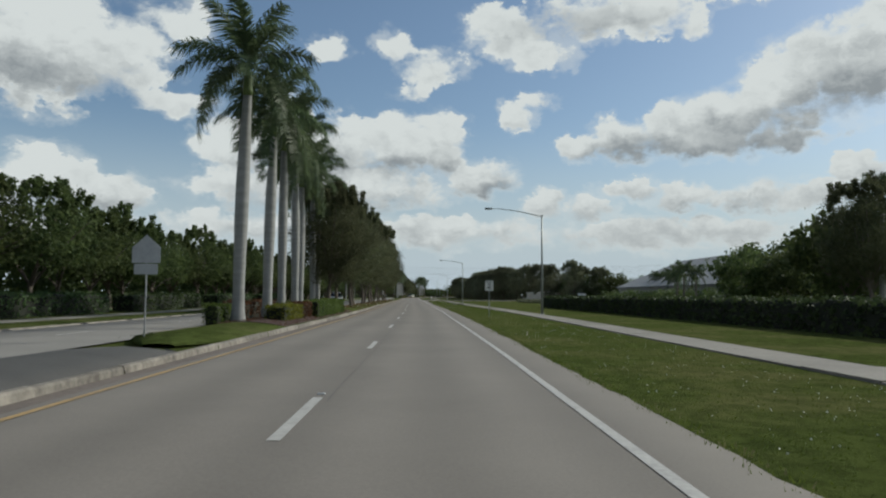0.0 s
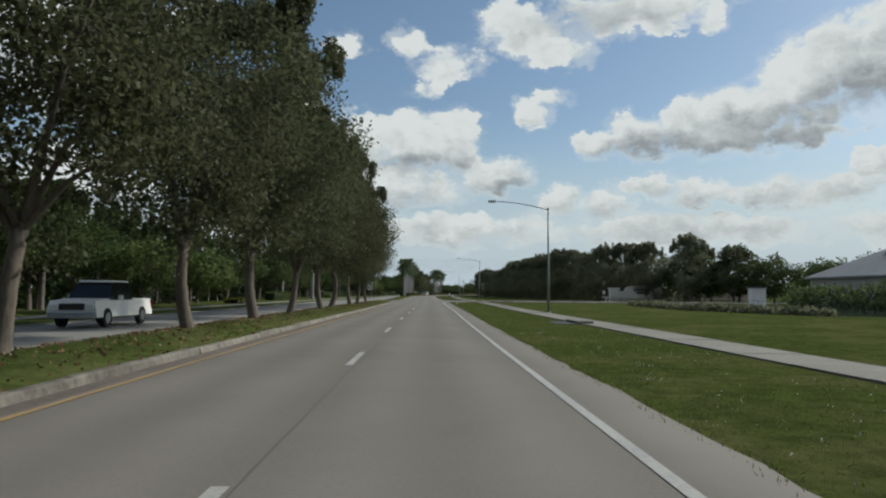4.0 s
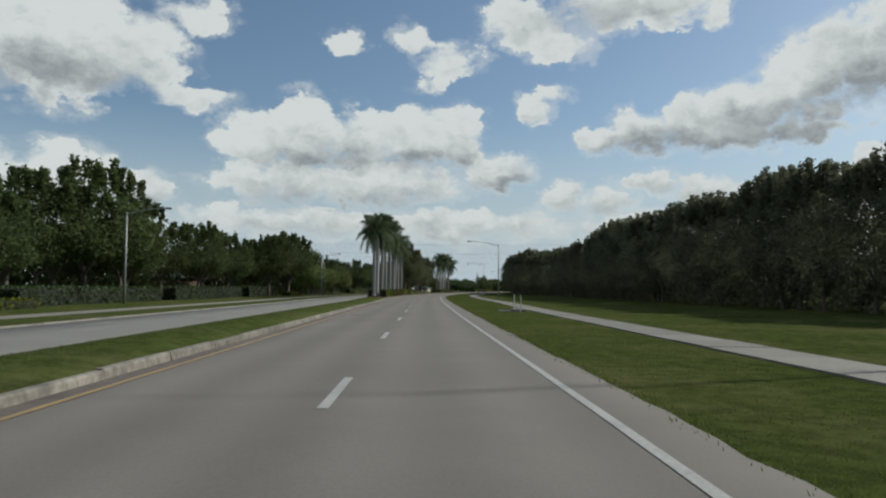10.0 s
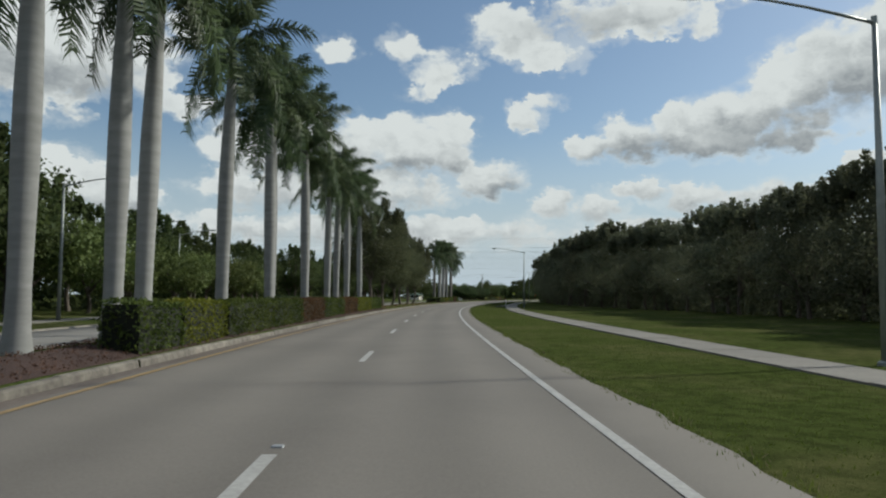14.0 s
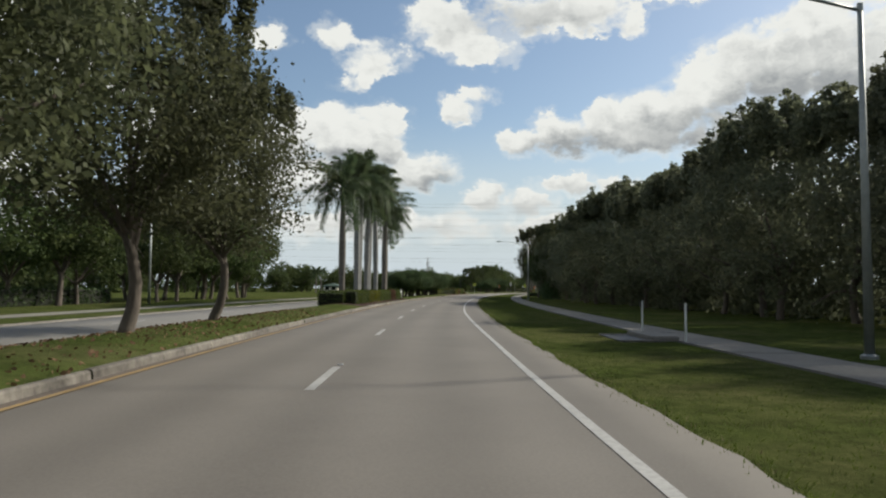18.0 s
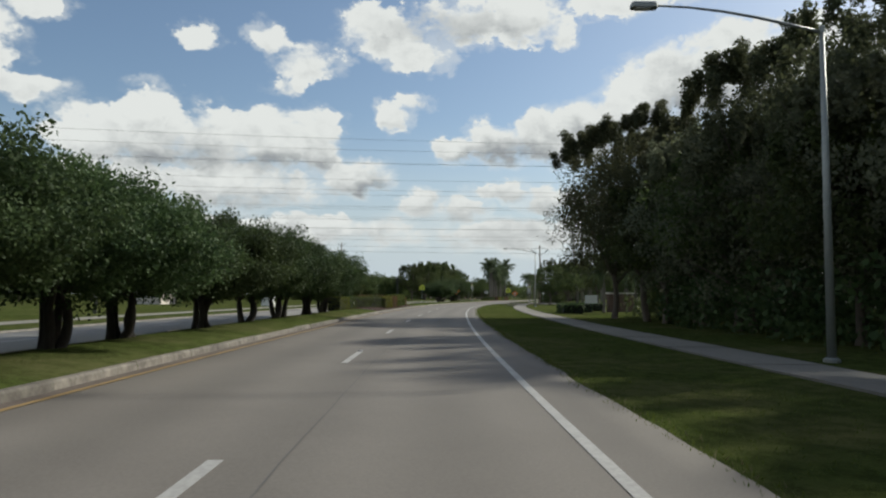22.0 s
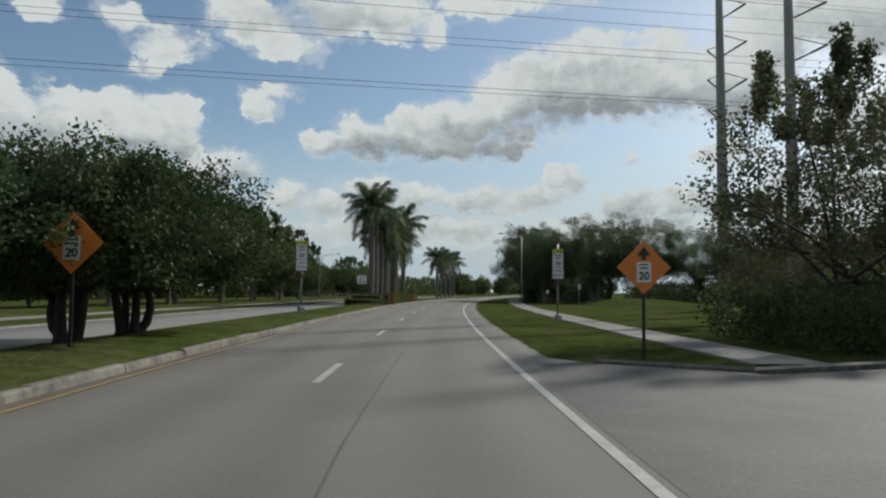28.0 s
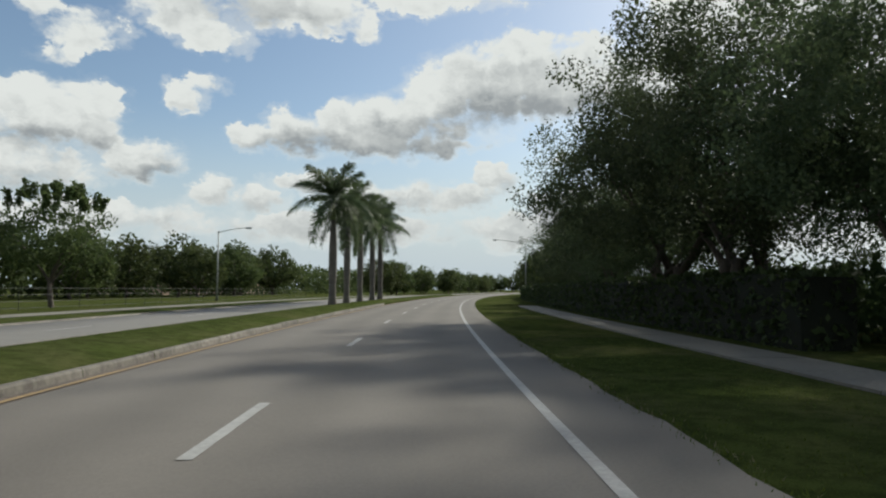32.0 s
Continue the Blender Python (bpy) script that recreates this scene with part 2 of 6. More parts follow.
cover = calc(wt, "MAXIMUM", ramp(wt, calc(wt, "DIVIDE", calc(wt, "ADD", body, 0.08), edge_width), 0.0, 1.0), veil)
lit_side = calc(wt, "SUBTRACT", heaps, heaps_sunward)
folds = calc(wt, "SUBTRACT", sky_noise(0.11, 3, 0.5, 80, 33), 0.5)
grey = calc(wt, "ADD", calc(wt, "MULTIPLY_ADD", under, 0.8, 0.42), calc(wt, "ADD", calc(wt, "MULTIPLY", folds, 1.1), calc(wt, "MULTIPLY", lit_side, -1.5)))
# grey hearts and bases: azimuth, height, half width, half height, depth
HEARTS = ((19, 11.3, 6.5, 1.3, 0.9), (27, 12.2, 6.5, 2.0, 1.0), (34.5, 13.8, 6.5, 2.6, 1.0), (42, 14.2, 6, 2.2, 1.0), (48.5, 13.8, 5, 2.0, 0.6), (57, 17.5, 8, 3.0, 0.35), (-30, 14.6, 9, 2.4, 0.8), (-40, 15, 8, 3.2, 0.8),
          (-9.5, 10.2, 6, 1.0, 0.7), (-1, 10.3, 4.5, 1.1, 0.7), (5, 8.7, 3.4, 0.7, 0.6), (-6, 6.9, 9, 0.8, 0.6), (13, 21.7, 7, 1.3, 0.55), (22, 6.6, 6, 0.7, 0.5), (40, 5.8, 7, 0.8, 0.55), (-28, 6.2, 7, 1.0, 0.5))
heart = None
for ca, ce, ra, re, depth in HEARTS:
    da = calc(wt, "DIVIDE", calc(wt, "SUBTRACT", az_w, float(ca)), float(ra))
    db = calc(wt, "DIVIDE", calc(wt, "SUBTRACT", el_w, float(ce)), float(re))
    v = calc(wt, "MULTIPLY", calc(wt, "SUBTRACT", 1.0, calc(wt, "MULTIPLY_ADD", da, da, calc(wt, "MULTIPLY", db, db))), float(depth))
    heart = v if heart is None else calc(wt, "SMOOTH_MAX", heart, v, 0.3)
heart = ramp(wt, calc(wt, "ADD", heart, calc(wt, "MULTIPLY_ADD", heaps, 0.9, 0.25)), -0.35, 0.95)
modelled = calc(wt, "MULTIPLY", ramp(wt, body, 0.1, 1.1), ramp(wt, grey, -0.05, 1.1))
shade = calc(wt, "MINIMUM", calc(wt, "ADD", calc(wt, "MULTIPLY", modelled, 0.62), calc(wt, "MULTIPLY", heart, calc(wt, "MULTIPLY", ramp(wt, body, 0.0, 0.7), 0.62))), 1.0)
low = ramp(wt, height, 0.0, 15.0)
cloud_colour = mixed(wt, shade, (0.685, 0.69, 0.688), (0.285, 0.30, 0.32))
cloud_lit = node(wt, "ShaderNodeBackground")
wt.links.new(cloud_colour, cloud_lit.inputs[0])
cloud_lit.inputs[1].default_value = 1.0
haze_colour = mixed(wt, low, (4.9, 5.5, 6.1), sky.outputs[0])
sky_lit = node(wt, "ShaderNodeBackground")
wt.links.new(haze_colour, sky_lit.inputs[0])
sky_lit.inputs[1].default_value = 0.098
both = node(wt, "ShaderNodeMixShader")
wt.links.new(cover, both.inputs[0])
wt.links.new(sky_lit.outputs[0], both.inputs[1])
wt.links.new(cloud_lit.outputs[0], both.inputs[2])
out = node(wt, "ShaderNodeOutputWorld")
wt.links.new(both.outputs[0], out.inputs[0])

# ---- materials ----


def material(name, colour, other=None, rough=0.8, grain=8.0, patch=0.4, bump=0.3, depth=0.01, metal=0.0, spread=0.0, world_space=True, streak=None, tracks=0.0):
    """A worn surface: two colours mixed by noise at two scales, with fine relief. grain and patch are in cycles a metre."""
    m = bpy.data.materials.new(name)
    m.use_nodes = True
    t = m.node_tree
    b = t.nodes["Principled BSDF"]
    other = other or tuple(c * 0.72 for c in colour)
    where = node(t, "ShaderNodeNewGeometry").outputs["Position"] if world_space else node(t, "ShaderNodeTexCoord").outputs["Object"]
    if streak:
        mp = node(t, "ShaderNodeMapping")
        mp.inputs["Scale"].default_value = streak
        t.links.new(where, mp.inputs[0])
        where = mp.outputs[0]

    def noise_at(scale, detail):
        n = node(t, "ShaderNodeTexNoise")
        t.links.new(where, n.inputs["Vector"])
        n.inputs["Scale"].default_value, n.inputs["Detail"].default_value, n.inputs["Roughness"].default_value = scale, detail, 0.65
        return n.outputs["Fac"]
    fine_n, wide_n = noise_at(grain, 6), noise_at(patch, 4)
    f = calc(t, "ADD", calc(t, "MULTIPLY", ramp(t, fine_n, 0.3, 0.7), 0.55), calc(t, "MULTIPLY", ramp(t, wide_n, 0.3, 0.7), 0.45))
    colour_out = mixed(t, f, other, colour)
    if tracks:
        across = node(t, "ShaderNodeAttribute", attribute_name="across").outputs["Fac"]
        wave = calc(t, "COSINE", calc(t, "MULTIPLY_ADD", across, 2 * math.pi / 1.75, calc(t, "MULTIPLY_ADD", wide_n, 1.6, 1.3)))
        hsv = node(t, "ShaderNodeHueSaturation")
        t.links.new(colour_out, hsv.inputs["Color"])
        t.links.new(calc(t, "SUBTRACT", calc(t, "MULTIPLY_ADD", wave, tracks, 1.0), calc(t, "MULTIPLY", ramp(t, across, 2.15, 2.9), calc(t, "MULTIPLY_ADD", fine_n, 0.3, 0.08))), hsv.inputs["Value"])
        colour_out = hsv.outputs[0]
    if spread:
        info = node(t, "ShaderNodeObjectInfo").outputs["Random"]
        hsv = node(t, "ShaderNodeHueSaturation")
        t.links.new(colour_out, hsv.inputs["Color"])
        t.links.new(ramp(t, info, 0, 1, 1 - spread, 1 + spread, False), hsv.inputs["Value"])
        colour_out = hsv.outputs[0]
    t.links.new(colour_out, b.inputs["Base Color"])
    b.inputs["Roughness"].default_value, b.inputs["Metallic"].default_value = rough, metal
    if bump:
        bn = node(t, "ShaderNodeBump")
        bn.inputs["Strength"].default_value, bn.inputs["Distance"].default_value = bump, depth
        t.links.new(fine_n, bn.inputs["Height"])
        t.links.new(bn.outputs[0], b.inputs["Normal"])
    return m


def foliage(name, dark, light, through=0.48, rough=0.65):
    """Leaves: each leaf island has its own tone; some light comes through them."""
    m = bpy.data.materials.new(name)
    m.use_nodes = True
    t = m.node_tree
    b = t.nodes["Principled BSDF"]
    island = node(t, "ShaderNodeNewGeometry").outputs["Random Per Island"]
    info = node(t, "ShaderNodeObjectInfo").outputs["Random"]
    n = node(t, "ShaderNodeTexNoise")
    n.inputs["Scale"].default_value = 0.55
    t.links.new(node(t, "ShaderNodeNewGeometry").outputs["Position"], n.inputs["Vector"])
    f = calc(t, "MULTIPLY_ADD", island, 0.45, calc(t, "MULTIPLY_ADD", ramp(t, n.outputs["Fac"], 0.3, 0.7), 0.4, 0.08))
    hsv = node(t, "ShaderNodeHueSaturation")
    t.links.new(mixed(t, f, dark, light), hsv.inputs["Color"])
    t.links.new(ramp(t, info, 0, 1, 0.8, 1.2, False), hsv.inputs["Value"])
    t.links.new(ramp(t, info, 0, 1, 0.485, 0.512, False), hsv.inputs["Hue"])
    t.links.new(hsv.outputs[0], b.inputs["Base Color"])
    b.inputs["Roughness"].default_value = rough
    b.inputs["Specular IOR Level"].default_value = 0.18
    tr = node(t, "ShaderNodeBsdfTranslucent")
    t.links.new(hsv.outputs[0], tr.inputs[0])
    mx = node(t, "ShaderNodeMixShader")
    mx.inputs[0].default_value = through
    t.links.new(b.outputs[0], mx.inputs[1])
    t.links.new(tr.outputs[0], mx.inputs[2])
    t.links.new(mx.outputs[0], t.nodes["Material Output"].inputs[0])
    return m


ASPHALT = material("asphalt", (0.163, 0.148, 0.130), (0.116, 0.104, 0.092), rough=0.85, grain=28, patch=0.22, bump=0.35, depth=0.006, tracks=0.095)
ASPHALT_OLD = material("asphalt_old", (0.215, 0.205, 0.19), (0.155, 0.147, 0.136), rough=0.88, grain=20, patch=0.3, bump=0.4, depth=0.008)
ASPHALT_WORN = material("asphalt_worn", (0.125, 0.118, 0.108), (0.058, 0.055, 0.051), rough=0.8, grain=16, patch=0.55, bump=0.4, depth=0.006)
ASPHALT_DARK = material("asphalt_dark", (0.062, 0.06, 0.058), (0.035, 0.034, 0.033), rough=0.85, grain=25, patch=0.5, bump=0.4, depth=0.006)
CRACK = material("sealed_crack", (0.102, 0.096, 0.091), (0.072, 0.068, 0.065), rough=0.8, grain=20, patch=0.6, bump=0.1)
CONCRETE = material("concrete", (0.213, 0.199, 0.175), (0.131, 0.121, 0.107), rough=0.85, grain=9, patch=0.35, bump=0.3, depth=0.004, spread=0.12)
KERB = material("kerb_concrete", (0.235, 0.215, 0.185), (0.055, 0.047, 0.040), rough=0.85, grain=4, patch=0.8, bump=0.4, depth=0.006, spread=0.25)
GUTTER = material("gutter_concrete", (0.150, 0.122, 0.102), (0.072, 0.058, 0.050), rough=0.85, grain=6, patch=0.5, bump=0.3, depth=0.005)
WHITE_PAINT = material("white_road_paint", (0.414, 0.409, 0.392), (0.242, 0.236, 0.225), rough=0.6, grain=14, patch=1.4, bump=0.2, depth=0.003)
YELLOW_PAINT = material("yellow_road_paint", (0.36, 0.235, 0.085), (0.20, 0.145, 0.08), rough=0.6, grain=10, patch=0.9, bump=0.2, depth=0.003)


def turf(name, green, dark, dry):
    """Mown grass: grain, tufty patches, mower streaks and wide dry areas."""
    m = bpy.data.materials.new(name)
    m.use_nodes = True
    t = m.node_tree
    b = t.nodes["Principled BSDF"]
    where = node(t, "ShaderNodeNewGeometry").outputs["Position"]

    def noise_at(scale, detail, rough=0.65):
        n = node(t, "ShaderNodeTexNoise")
        t.links.new(where, n.inputs["Vector"])
        n.inputs["Scale"].default_value, n.inputs["Detail"].default_value, n.inputs["Roughness"].default_value = scale, detail, rough
        return n.outputs["Fac"]
    blade, tuft, wide = noise_at(26, 5, 0.75), noise_at(2.2, 5, 0.7), noise_at(0.22, 5, 0.6)
    f = calc(t, "ADD", calc(t, "MULTIPLY", ramp(t, blade, 0.3, 0.7), 0.45), calc(t, "MULTIPLY", ramp(t, tuft, 0.38, 0.62), 0.55))
    colour_out = mixed(t, f, dark, green)
    colour_out = mixed(t, calc(t, "MULTIPLY", ramp(t, wide, 0.42, 0.66), calc(t, "MULTIPLY_ADD", f, 0.6, 0.2)), colour_out, dry)
    t.links.new(colour_out, b.inputs["Base Color"])
    b.inputs["Roughness"].default_value = 1.0
    b.inputs["Specular IOR Level"].default_value = 0.0
    bn = node(t, "ShaderNodeBump")
    bn.inputs["Strength"].default_value, bn.inputs["Distance"].default_value = 1.0, 0.06
    t.links.new(calc(t, "ADD", calc(t, "MULTIPLY", blade, 0.5), tuft), bn.inputs["Height"])
    t.links.new(bn.outputs[0], b.inputs["Normal"])
    return m


GRASS = turf("grass", (0.074, 0.093, 0.027), (0.028, 0.039, 0.012), (0.112, 0.106, 0.048))
GRASS_MEDIAN = turf("median_grass", (0.072, 0.092, 0.028), (0.030, 0.041, 0.013), (0.098, 0.096, 0.046))
MULCH = material("red_mulch", (0.066, 0.033, 0.024), (0.026, 0.014, 0.012), rough=0.95, grain=22, patch=0.8, bump=1.0, depth=0.04)
BARK = material("grey_bark", (0.147, 0.121, 0.099), (0.060, 0.050, 0.043), rough=0.95, grain=9, patch=0.8, bump=0.9, depth=0.03, world_space=False, streak=(1.901, 1.901, 0.432))
DARK_BARK = material("dark_bark", (0.062, 0.052, 0.045), (0.028, 0.024, 0.021), rough=0.95, grain=9, patch=0.8, bump=0.9, depth=0.03, world_space=False, streak=(1.9, 1.9, 0.43))
# brown-grey copy of the palm trunk, its backlit shade put into the colour
PALM_TRUNK_BACKLIT = material("brown_palm_trunk", (0.165, 0.150, 0.132), (0.092, 0.082, 0.072), rough=0.9, grain=3.2, patch=0.9, bump=0.5, depth=0.012, world_space=False, streak=(0.36, 0.36, 1.728), spread=0.12)
PALM_TRUNK = material("palm_trunk", (0.272, 0.274, 0.268), (0.182, 0.183, 0.178), rough=0.85, grain=3.2, patch=0.9, bump=0.5, depth=0.012, world_space=False, streak=(0.360, 0.360, 1.728), spread=0.1)
CROWNSHAFT = material("palm_crownshaft", (0.15, 0.21, 0.06), (0.09, 0.13, 0.04), rough=0.45, grain=3, patch=0.8, bump=0.1, world_space=False, streak=(2, 2, 0.4))
LEAF_OAK = foliage("oak_leaves", (0.047, 0.056, 0.031), (0.122, 0.132, 0.068))
LEAF_BANYAN = foliage("banyan_leaves", (0.036, 0.055, 0.030), (0.098, 0.128, 0.060), rough=0.6)
LEAF_FIG = foliage("fig_leaves", (0.028, 0.050, 0.022), (0.084, 0.121, 0.045), 0.32, 0.6)
LEAF_WOOD = foliage("wood_leaves", (0.080, 0.090, 0.060), (0.180, 0.192, 0.118), 0.5)
LEAF_FAR = foliage("far_leaves", (0.031, 0.050, 0.021), (0.104, 0.131, 0.045))
LEAF_LIGHT = foliage("light_leaves", (0.060, 0.085, 0.028), (0.160, 0.190, 0.062), 0.36)
LEAF_PALM = foliage("palm_leaflets", (0.036, 0.058, 0.033), (0.108, 0.142, 0.066), rough=0.45)
HEDGE_GREEN = foliage("hedge_leaves", (0.029, 0.052, 0.014), (0.115, 0.149, 0.034))
HEDGE_YELLOW = foliage("yellow_hedge_leaves", (0.044, 0.063, 0.011), (0.188, 0.188, 0.027))
HEDGE_RED = foliage("red_hedge_leaves", (0.044, 0.030, 0.018), (0.135, 0.068, 0.036))
# near-black: the shade between hedge leaves is put into this colour
HEDGE_SHADE_CORE = material("hedge_inside", (0.014, 0.018, 0.009), (0.008, 0.010, 0.006), rough=1.0, grain=12, bump=0.5, depth=0.03)
STEEL = material("galvanised_steel", (0.42, 0.43, 0.44), (0.30, 0.31, 0.32), rough=0.45, metal=0.75, grain=12, patch=1.2, bump=0.05, world_space=False)
LAMP_GREY = material("lamp_pole_paint", (0.30, 0.32, 0.31), (0.22, 0.235, 0.23), rough=0.5, metal=0.4, grain=8, patch=0.7, bump=0.05, world_space=False)
DARK_METAL = material("dark_metal", (0.035, 0.04, 0.036), (0.02, 0.022, 0.02), rough=0.5, metal=0.3, grain=9, bump=0.05, world_space=False)
SIGN_WHITE = material("sign_white", (0.74, 0.74, 0.72), (0.62, 0.62, 0.60), rough=0.45, grain=5, patch=1.5, bump=0.03, world_space=False)
SIGN_BACK = material("sign_back", (0.40, 0.41, 0.42), (0.31, 0.32, 0.33), rough=0.5, metal=0.5, grain=5, patch=1.0, bump=0.03, world_space=False)
SIGN_ORANGE = material("sign_orange", (0.72, 0.22, 0.035), (0.62, 0.18, 0.03), rough=0.45, grain=5, patch=1.5, bump=0.03, world_space=False)
SIGN_LIME = material("sign_lime", (0.55, 0.62, 0.05), (0.48, 0.54, 0.05), rough=0.45, grain=5, patch=1.5, bump=0.03, world_space=False)
SIGN_GREEN = material("sign_green", (0.02, 0.14, 0.06), (0.015, 0.11, 0.05), rough=0.45, grain=5, patch=1.5, bump=0.03, world_space=False)
SIGN_RED = material("sign_red", (0.35, 0.03, 0.03), rough=0.5, grain=5, bump=0.0, world_space=False)
ROOF_WHITE = material("white_metal_roof", (0.60, 0.61, 0.61), (0.50, 0.51, 0.51), rough=0.5, grain=5, patch=0.3, bump=0.2, depth=0.01, streak=(4, 0.6, 1))
SIGN_INK = material("sign_ink", (0.02, 0.02, 0.022), rough=0.5, grain=5, bump=0.0, world_space=False)
POLE_CONCRETE = material("pole_concrete", (0.259, 0.248, 0.231), (0.189, 0.182, 0.168), rough=0.85, grain=5, patch=0.4, bump=0.2, depth=0.004, world_space=False)
BRICK_BROWN = material("brown_brick", (0.115, 0.072, 0.052), (0.07, 0.045, 0.035), rough=0.9, grain=9, patch=0.8, bump=0.4, depth=0.006)
GATE_WOOD = material("gate_wood", (0.085, 0.066, 0.052), (0.045, 0.036, 0.030), rough=0.9, grain=6, patch=0.5, bump=0.5, depth=0.01, world_space=False, streak=(3, 3, 0.3))
POLE_WOOD = material("pole_wood", (0.20, 0.16, 0.13), (0.12, 0.095, 0.075), rough=0.9, grain=6, patch=0.5, bump=0.5, depth=0.01, world_space=False, streak=(3, 3, 0.3))
WIRE = material("wire", (0.05, 0.05, 0.052), rough=0.6, grain=2, bump=0.0)
STUCCO = material("stucco", (0.62, 0.58, 0.52), (0.52, 0.48, 0.43), rough=0.9, grain=14, patch=0.25, bump=0.3, depth=0.004)
STUCCO_GREY = material("grey_stucco", (0.30, 0.30, 0.29), (0.24, 0.24, 0.23), rough=0.9, grain=14, patch=0.25, bump=0.3, depth=0.004)
STUCCO_PINK = material("pink_stucco", (0.52, 0.38, 0.31), (0.44, 0.32, 0.26), rough=0.9, grain=14, patch=0.25, bump=0.3, depth=0.004)
ROOF_GREY = material("grey_roof_tiles", (0.24, 0.25, 0.26), (0.17, 0.18, 0.19), rough=0.8, grain=6, patch=0.3, bump=0.5, depth=0.02)
ROOF_PALE = material("pale_roof_tiles", (0.50, 0.45, 0.40), (0.38, 0.34, 0.30), rough=0.8, grain=6, patch=0.3, bump=0.5, depth=0.02)
CAR_WHITE = material("white_car_paint", (0.78, 0.78, 0.77), (0.74, 0.74, 0.73), rough=0.25, grain=3, bump=0.0, world_space=False)
CAR_DARK = material("dark_car_paint", (0.035, 0.037, 0.042), (0.03, 0.032, 0.036), rough=0.25, grain=3, bump=0.0, world_space=False)
RUBBER = material("tyre_rubber", (0.022, 0.022, 0.022), rough=0.9, grain=12, bump=0.1, world_space=False)
GLASS = material("dark_glass", (0.012, 0.014, 0.016), (0.01, 0.012, 0.014), rough=0.06, grain=2, bump=0.0, world_space=False)
RED_LENS = material("red_lens", (0.30, 0.02, 0.02), rough=0.3, grain=4, bump=0.0, world_space=False)
AMBER_LENS = material("amber_lens", (0.42, 0.20, 0.02), rough=0.3, grain=4, bump=0.0, world_space=False)
UTILITY_GREEN = material("utility_green", (0.045, 0.075, 0.05), (0.035, 0.06, 0.04), rough=0.6, grain=5, bump=0.05, world_space=False)
WATER = material("pond_water", (0.02, 0.024, 0.022), (0.012, 0.016, 0.016), rough=0.08, grain=2.5, patch=0.5, bump=0.15, depth=0.02)

# ---- mesh helpers ----


class Shape:
    """Vertices and faces that are gathered for one mesh."""

    def __init__(self):
        self.v, self.f = [], []

    def add(self, verts, faces):
        n = len(self.v)
        self.v += [tuple(p) for p in verts]
        self.f += [tuple(i + n for i in f) for f in faces]
        return self

    def box(self, lo, hi, bevel=0.0):
        """A box with its upright and top edges taken off by bevel."""
        (a, b, c), (d, e, g) = lo, hi
        k = min(bevel, (d - a) * 0.49, (e - b) * 0.49, (g - c) * 0.49)
        if k <= 0:
            return self.add([(a, b, c), (d, b, c), (d, e, c), (a, e, c), (a, b, g), (d, b, g), (d, e, g), (a, e, g)],
                            [(3, 2, 1, 0), (4, 5, 6, 7), (0, 1, 5, 4), (1, 2, 6, 5), (2, 3, 7, 6), (3, 0, 4, 7)])

        def ring(z, i):
            return [(a + k + i, b + i, z), (d - k - i, b + i, z), (d - i, b + k + i, z), (d - i, e - k - i, z), (d - k - i, e - i, z), (a + k + i, e - i, z), (a + i, e - k - i, z), (a + i, b + k + i, z)]
        verts = ring(c, 0) + ring(g - k, 0) + ring(g, k * 0.6)
        faces = [tuple(range(7, -1, -1)), tuple(range(16, 24))]
        for r in (0, 8):
            faces += [(r + i, r + (i + 1) % 8, r + 8 + (i + 1) % 8, r + 8 + i) for i in range(8)]
        return self.add(verts, faces)

    def tube(self, path, radii, sides=8, cap=True):
        """A round bar along a path of points."""
        pts = [Vector(p) for p in path]
        n0, k = len(self.v), len(pts)
        ref = Vector((1, 0, 0))
        for i, p in enumerate(pts):
            way = (pts[min(i + 1, k - 1)] - pts[max(i - 1, 0)]).normalized()
            if abs(way.dot(ref)) > 0.95:
                ref = Vector((0, 1, 0))
            side = way.cross(ref).normalized()
            up = way.cross(side)
            r = radii[i] if isinstance(radii, (list, tuple)) else radii
            for j in range(sides):
                a = 2 * math.pi * j / sides
                self.v.append(tuple(p + side * (math.cos(a) * r) + up * (math.sin(a) * r)))
        for i in range(k - 1):
            for j in range(sides):
                a, b = n0 + i * sides + j, n0 + i * sides + (j + 1) % sides
                self.f.append((a, b, b + sides, a + sides))
        if cap:
            self.f.append(tuple(n0 + j for j in range(sides - 1, -1, -1)))
            self.f.append(tuple(n0 + (k - 1) * sides + j for j in range(sides)))
        return self

    def plate(self, outline, thick):
        """A flat plate in the x-z plane that faces -y."""
        k = len(outline)
        verts = [(x, -thick / 2, z) for x, z in outline] + [(x, thick / 2, z) for x, z in outline]
        faces = [tuple(range(k)), tuple(range(2 * k - 1, k - 1, -1))] + [(i, i + k, (i + 1) % k + k, (i + 1) % k) for i in range(k)]
        return self.add(verts, faces)

    def mesh(self, name, mat, smooth=False):
        me = bpy.data.meshes.new(name)
        me.from_pydata(self.v, [], self.f)
        me.materials.append(mat)
        if smooth:
            me.shade_smooth()
        me.update()
        return me


def part(name, shape, mat, parent=None, label="", smooth=False, at=None):
    me = shape if isinstance(shape, bpy.types.Mesh) else shape.mesh(name, mat, smooth)
    ob = new(name, me)
    if parent:
        ob.parent = parent
    if at is not None:
        ob.matrix_basis = at
    return tagged(ob, label)


def thing(name, label, category, group="", kind="", at=None):
    ob = new(name)
    ob.empty_display_size = 0.3
    if at is not None:
        ob.matrix_basis = at
    return tagged(ob, label, category, group, kind)


